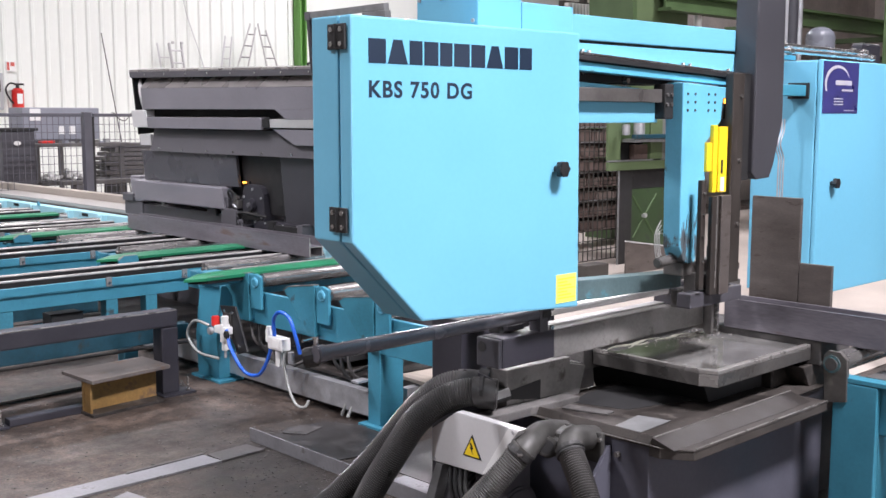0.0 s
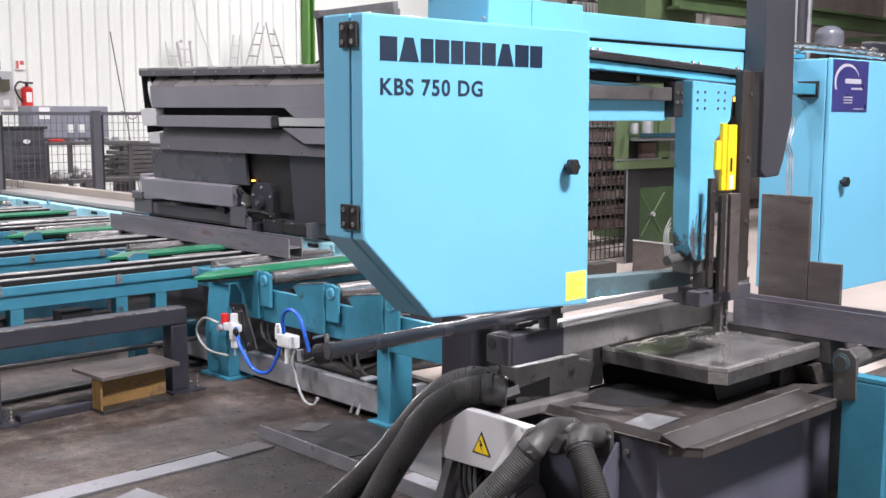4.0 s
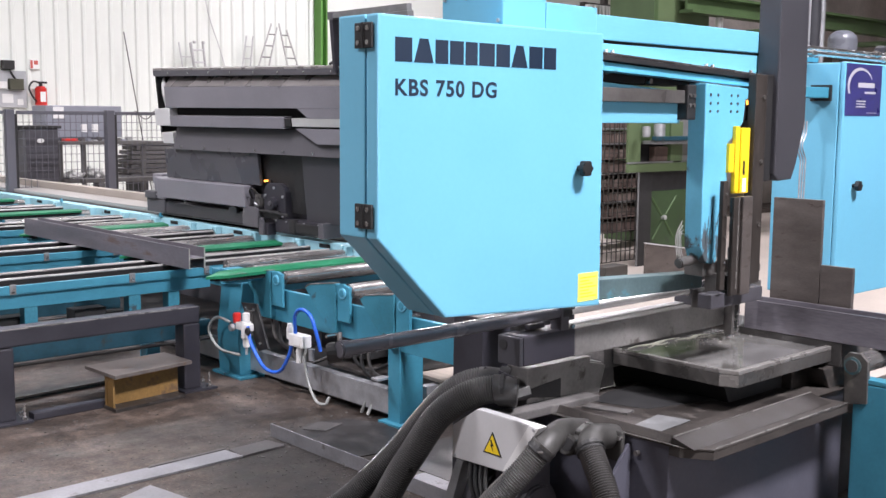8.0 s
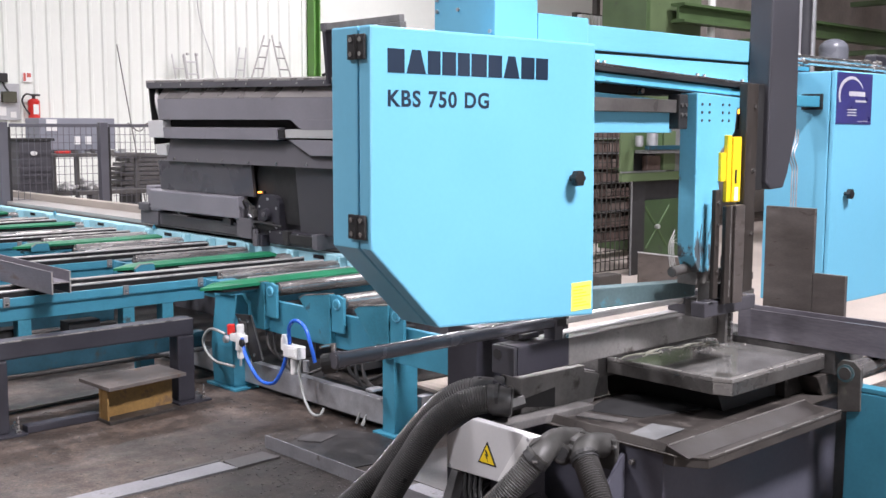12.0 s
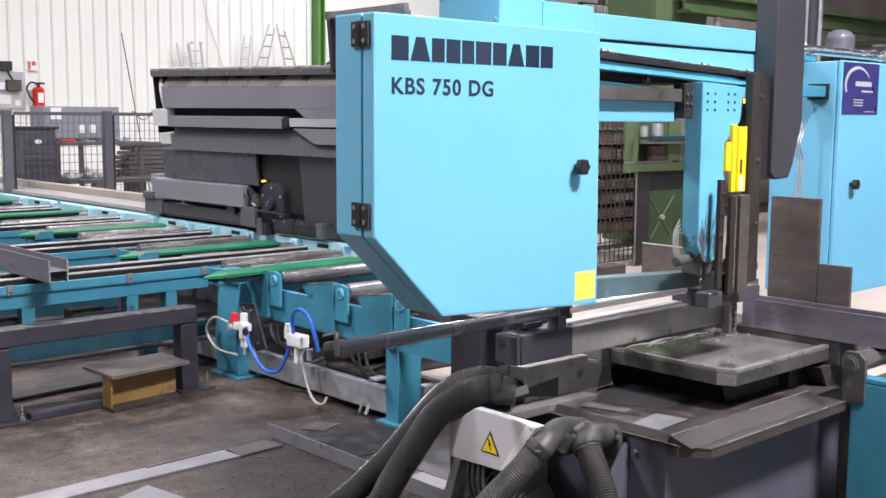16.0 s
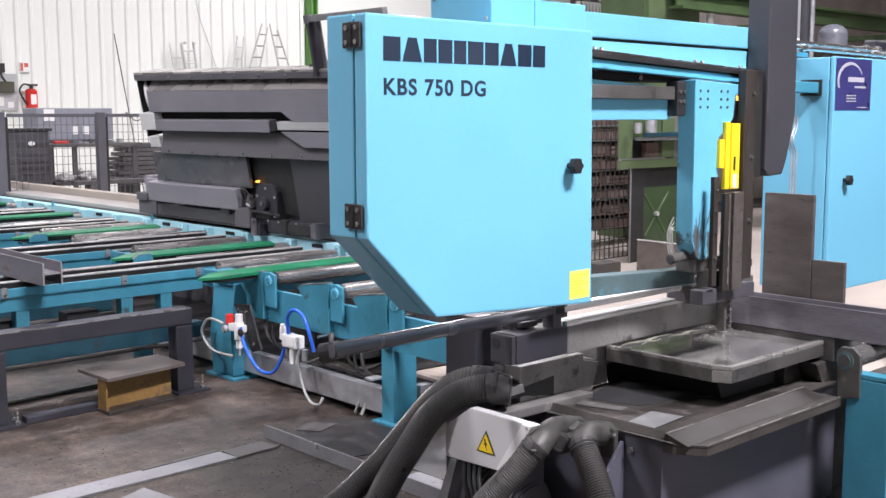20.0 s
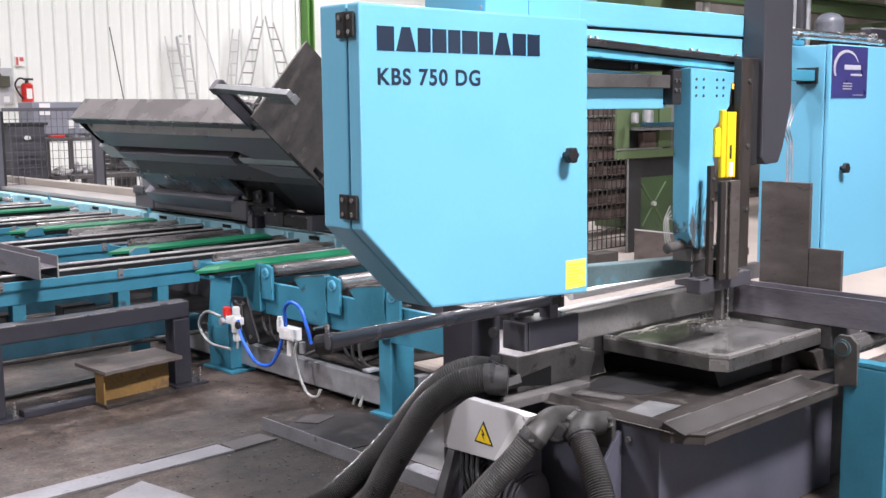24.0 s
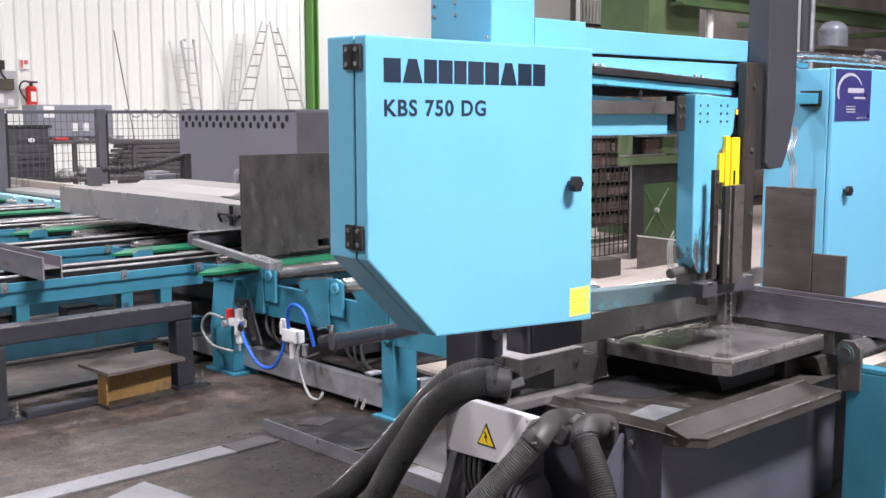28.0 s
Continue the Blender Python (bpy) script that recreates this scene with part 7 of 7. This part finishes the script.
# ---- behind the saw ----
def green_machine():
    t = thing("green_machine", (11.0, 8.3, 0.0), "old olive green press with a dark opening behind the saw", "machine")
    y0 = 8.0
    part("left_post", box(10.331, 10.582, y0, y0 + 0.03, 1.286, 1.78, 0.006), OLIVE_LIGHT, t)
    part("right_post", box(11.19, 11.44, y0, y0 + 0.15, 1.286, 1.78, 0.008), OLIVE_LIGHT, t)
    part("lintel", box(10.583, 11.189, y0 + 0.02, y0 + 0.15, 1.515, 1.78, 0.008), OLIVE, t)
    part("grey_column", box(11.445, 11.75, y0 + 0.02, y0 + 0.2, 1.16, 2.05, 0.01), CLIP, t, "dull grey upright plate")
    part("opening", box(10.583, 11.189, y0 + 0.12, y0 + 0.14, 1.286, 1.514, 0), BLACK_HOLE, t)
    part("carton", box(10.90, 11.17, y0 + 0.03, y0 + 0.115, 1.289, 1.47, 0.01), BROWN, t)
    part("sill", box(10.31, 11.21, y0 - 0.03, y0 - 0.002, 1.272, 1.29, 0.002), CLIP, t)
    part("lower_edge", box(10.331, 11.75, y0 - 0.02, y0 + 0.03, 1.165, 1.270, 0.008), OLIVE_LIGHT, t)
    part("side_frame", box(10.607, 10.87, y0 + 0.03, y0 + 0.06, 0.0, 1.163, 0.006), BLACK, t)
    part("frame_edge", box(10.590, 10.605, y0 + 0.02, y0 + 0.04, 0.0, 1.163, 0.003), CLIP, t)
    part("cabinet", box(10.871, 12.3, y0 + 0.07, y0 + 0.25, 0.0, 1.163, 0.01), BLACK, t)
    part("door_panel", box(10.89, 11.80, y0 + 0.05, y0 + 0.069, 0.05, 0.92, 0.004), OLIVE_DOOR, t, "dull green door with a pressed cross")
    for dx, dz in ((-0.25, 0.27), (0.25, 0.27), (-0.22, -0.25), (0.22, -0.25)):
        part("brace", rod((11.15 + 0.1 * dx, y0 + 0.048, 0.57 + 0.1 * dz), (11.15 + dx, y0 + 0.048, 0.57 + dz), 0.014, 6), OLIVE, t)
    part("handle", rod((11.13, y0 + 0.05, 0.585), (11.13, y0 + 0.0, 0.585), 0.028, 12), ALU, t)
    part("top_cylinder", rod((10.52, y0 - 0.12, 1.59), (10.52, y0 - 0.12, 1.72), 0.05, 14, bev=0.01), GALV, t, "", True)
    part("top_cylinder", rod((10.78, y0 - 0.12, 1.59), (10.78, y0 - 0.12, 1.75), 0.07, 14, bev=0.01), GALV, t, "", True)
    part("cylinder_shelf", box(10.60, 11.72, y0 - 0.2, y0 - 0.001, 1.505, 1.545, 0.004), CLIP, t)
    part("cross_bar", box(10.577, 11.75, y0 - 0.22, y0 - 0.16, 1.548, 1.60, 0.006), BLUE_DEEP_SHADE, t)
    s = thing("steel_sheet", (10.9, 7.5, 0.0), "brownish steel sheet leaning in front of the press", "sheet")
    part("sheet", prism([(10.0, 0.0), (10.82, 0.0), (10.80, 0.27), (10.0, 0.385)], "y", 7.45, 7.47, 0.002), BRUSHED, s)
    part("sheet_edge", prism([(10.0, 0.386), (10.80, 0.271), (10.80, 0.285), (10.0, 0.402)], "y", 7.445, 7.475, 0), LIGHT_GREY, s)
    w = thing("steel_block", (9.3, 7.4, 0.0), "dark steel block on the pale floor", "block")
    part("block", box(9.1, 9.49, 7.3, 7.5, 0.0, 0.205, 0.01), DARK_METAL, w)


OLIVE_DOOR = material("dull_green_door_paint", (0.034, 0.062, 0.025), 0.5, var=0.3, scale=2.5, bump=0.1, wear=(0.03, 0.045, 0.025), wear_at=0.58)
OLIVE_LIGHT = material("light_olive_paint", (0.099, 0.142, 0.068), 0.5, var=0.18, scale=3, bump=0.08, wear=(0.08, 0.10, 0.06), wear_at=0.64)


def storage_cage():
    t = thing("storage_cage", (10.4, 9.4, 0.0), "wire mesh cage with brown stored goods", "cage")
    part("mesh", fence_panel(9.9, 11.0, 8.3, 0.05, 2.0, 0.09, 0.011), DARK_METAL, t)
    part("post", box(11.0, 11.08, 8.27, 8.35, 0.0, 2.2, 0.006), BLACK, t)
    part("post", box(9.8, 9.9, 8.27, 8.35, 0.0, 2.2, 0.006), BLACK, t)
    rnd = random.Random(8)
    for i in range(9):
        z = 0.26 + 0.20 * i
        s = part("shelf", box(10.6, 13.0, 9.2, 9.9, z, z + 0.016, 0.003), CLIP if i in (2, 4, 6, 7) else BROWN, t)
        x = 10.62
        while x < 12.8:
            w = rnd.uniform(0.10, 0.26)
            part("carton", box(x, x + w - 0.012, 9.25, 9.8, z + 0.023, z + 0.023 + rnd.uniform(0.10, 0.165), 0.006), (BROWN, BROWN, CARTON)[rnd.randrange(3)], s)
            x += w
    for x in (10.6, 13.0):
        part("rack_post", box(x - 0.04, x, 9.2, 9.28, 0.0, 2.1, 0.004), BLACK, t)


CARTON = material("grey_brown_carton", (0.15, 0.115, 0.10), 0.7, var=0.3, scale=5, bump=0.15)


def hall_back():
    c = thing("hall_column", (12.6, 9.6, 0.0), "broad green steel hall column behind the saw", "column", kind="structure")
    part("column", box(12.88, 14.30, 9.6, 10.2, 0, ZC, 0.01), OLIVE_LIGHT, c)
    part("flange", box(12.78, 12.877, 9.5, 10.3, 0, ZC, 0.006), OLIVE, c)
    part("white_pipe", rod((14.42, 9.5, 0), (14.42, 9.5, ZC), 0.06, 14), WHITE, c, "", True)
    for x, yy in ((16.5, 7.2), (20.5, 9.0), (22.0, 5.5)):
        g = thing("hall_column", (x, yy, 0.0), "green steel hall column in the background", "column", kind="structure")
        part("column", box(x, x + 0.35, yy, yy + 0.35, 0, ZC, 0.01), OLIVE, g)
    for z, yy in ((3.35, 9.4), (4.3, 9.6)):
        b = thing("crane_rail", (18, yy, z), "green painted crane rail beam across the hall", "beam", kind="structure")
        part("rail", prism([(yy - 0.12, z), (yy + 0.12, z), (yy + 0.12, z + 0.04), (yy + 0.02, z + 0.05), (yy + 0.02, z + 0.22), (yy + 0.12, z + 0.24), (yy + 0.12, z + 0.28), (yy - 0.12, z + 0.28), (yy - 0.12, z + 0.24), (yy - 0.02, z + 0.22), (yy - 0.02, z + 0.05), (yy - 0.12, z + 0.04)], "x", 13.4, 26.9, 0.003), OLIVE, b)
        for x in (16.7, 20.7):
            part("corbel", box(x - 0.1, x + 0.1, yy - 0.1, 10.4, z - 0.1, z - 0.003, 0.006), OLIVE, b)
    r = thing("radiator", (15.1, 12.3, 3.5), "white ribbed wall heater under the roof", "heater")
    part("back", box(14.55, 15.75, 12.3, 12.4, 3.3, 3.80, 0.006), DARK_METAL, r)
    for i in range(13):
        part("rib", box(14.58 + 0.09 * i, 14.635 + 0.09 * i, 12.2, 12.3, 3.35, 3.76, 0.006), WHITE, r)
    part("hanger", box(15.1, 15.2, 12.3, 12.4, 3.8, ZC, 0.004), DARK_METAL, r)
    d = thing("partition_wall", (20, 12.6, 0), "brown-grey partition wall across the hall", "wall", kind="structure")
    part("wall", box(15.9, X1, 12.6, 12.8, 0, ZC, 0), DARK_WALL, d)
    k = thing("plastic_container", (15.3, 7.9, 0.0), "grey translucent plastic container on a dark rack", "container")
    dome = rod((15.4, 8.0, 2.75), (15.4, 8.0, 3.0), 0.215, 24)
    bmesh.ops.create_uvsphere(dome, u_segments=24, v_segments=12, radius=0.2145, matrix=Matrix.Translation((15.4, 8.0, 2.995)) @ Matrix.Diagonal((1, 1, 0.72, 1)))
    part("container", dome, HOSE_CLEAR2, k, "", True)
    part("rack", box(14.6, 17.5, 7.6, 8.4, 2.69, 2.745, 0.01), DARK_METAL, k)
    for x in (14.7, 17.4):
        part("rack_post", box(x - 0.05, x + 0.05, 7.65, 7.75, 0, 2.69, 0.005), DARK_METAL, k)
    m = thing("dark_machine", (13.5, 5.4, 0.0), "dark machine parts stacked behind the guide column", "machine")
    part("body", box(12.2, 14.8, 5.3, 6.3, 0.0, 1.65, 0.02), DARK_METAL, m)
    for i in range(6):
        part("shelf_edge", box(12.18, 14.8, 5.24, 5.3, 0.25 + 0.25 * i, 0.29 + 0.25 * i, 0.004), HOSE_CLEAR if i % 2 else DUSTY, m)


DARK_METAL = material("dark_background_metal", (0.05, 0.045, 0.04), 0.6, var=0.3, scale=3, bump=0.1)
HOSE_CLEAR2 = material("grey_translucent_plastic", (0.15, 0.16, 0.19), 0.3, var=0.1, bump=0.02)

# ---- build ----
SAW = saw_head()
saw_column()
JAW = clamp()
saw_table()
chip_tank()
hoses()
terminal_box()
roller_table()
for n, sy in enumerate(STRIP_Y):
    slide_strip(sy, n)
for cy, cg in ((6.725, 0.29), (8.13, 0.37), (9.95, 0.33), (11.7, 0.33)):
    cross_transfer(cy, cg)
pneumatics()
CARRIAGE, ARM = stop_carriage()
folding_arm(ARM, CARRIAGE)
BEAM_OUT = steel_beam()
STOCK = stock_beam()
infeed()
under_table_pieces()
portal_stand()
beam_stub()
floor_bars()
floor_debris()
mesh_fence()
workbench()
wall_things()
green_machine()
storage_cage()
hall_back()


def motions():
    # the saw head sinks into the cut
    s = Vector((3.5, 2.6, 1.0))
    walk(SAW, [(t, pose(s.x, s.y, s.z - d)) for t, d in ((0, 0), (25.0, 0), (25.3, 0.008), (25.6, 0.022), (26.0, 0.042), (26.4, 0.064), (26.8, 0.084), (27.1, 0.090), (27.5, 0.091), (28, 0.091))])
    # the jaw closes on the beam
    j = Vector((3.6, 2.92, 0.78))
    walk(JAW, [(t, pose(j.x + d, j.y, j.z)) for t, d in ((0, 0), (20.5, 0), (20.75, 0.03), (21.0, 0.072), (21.3, 0.088), (21.6, 0.09), (28, 0.09))])
    # the stock is pushed forward a little
    k = Vector((4.68, 2.872, 0.78))
    walk(STOCK, [(t, pose(k.x, k.y + d, k.z)) for t, d in ((0, 0), (16.0, 0), (16.2, 0.02), (16.5, 0.06), (16.7, 0.066), (28, 0.066))])
    # the sawn beam crosses the table towards the store
    walk(BEAM_OUT, [(t, pose(x, 6.38, 0.78)) for t, x in ((0, 4.735), (2.4, 4.735), (2.7, 4.715), (3.0, 4.66), (3.5, 4.57), (5.5, 4.13), (6.5, 3.91), (7.5, 3.68), (8.5, 3.457), (9.5, 3.232), (10.5, 3.01), (11.5, 2.785), (12.0, 2.675), (12.25, 2.64), (12.5, 2.635), (28, 2.635))])
    # the arm folds down over the rollers
    walk(ARM, [(t, pose(0, -8.0, HZ, 0, a, 0)) for t, a in ((0, 84.8), (19.4, 84.8), (19.7, 83.0), (20.0, 79.8), (20.5, 75.0), (21.0, 70.0), (21.4, 65.4), (22.4, 55.0), (23.5, 45.0), (24.1, 41.0), (24.4, 36.5), (24.7, 30.8), (25.0, 24.3), (25.5, 16.2), (25.7, 12.0), (26.0, 4.6), (26.2, 1.5), (26.4, 0.0), (28, 0))])


motions()
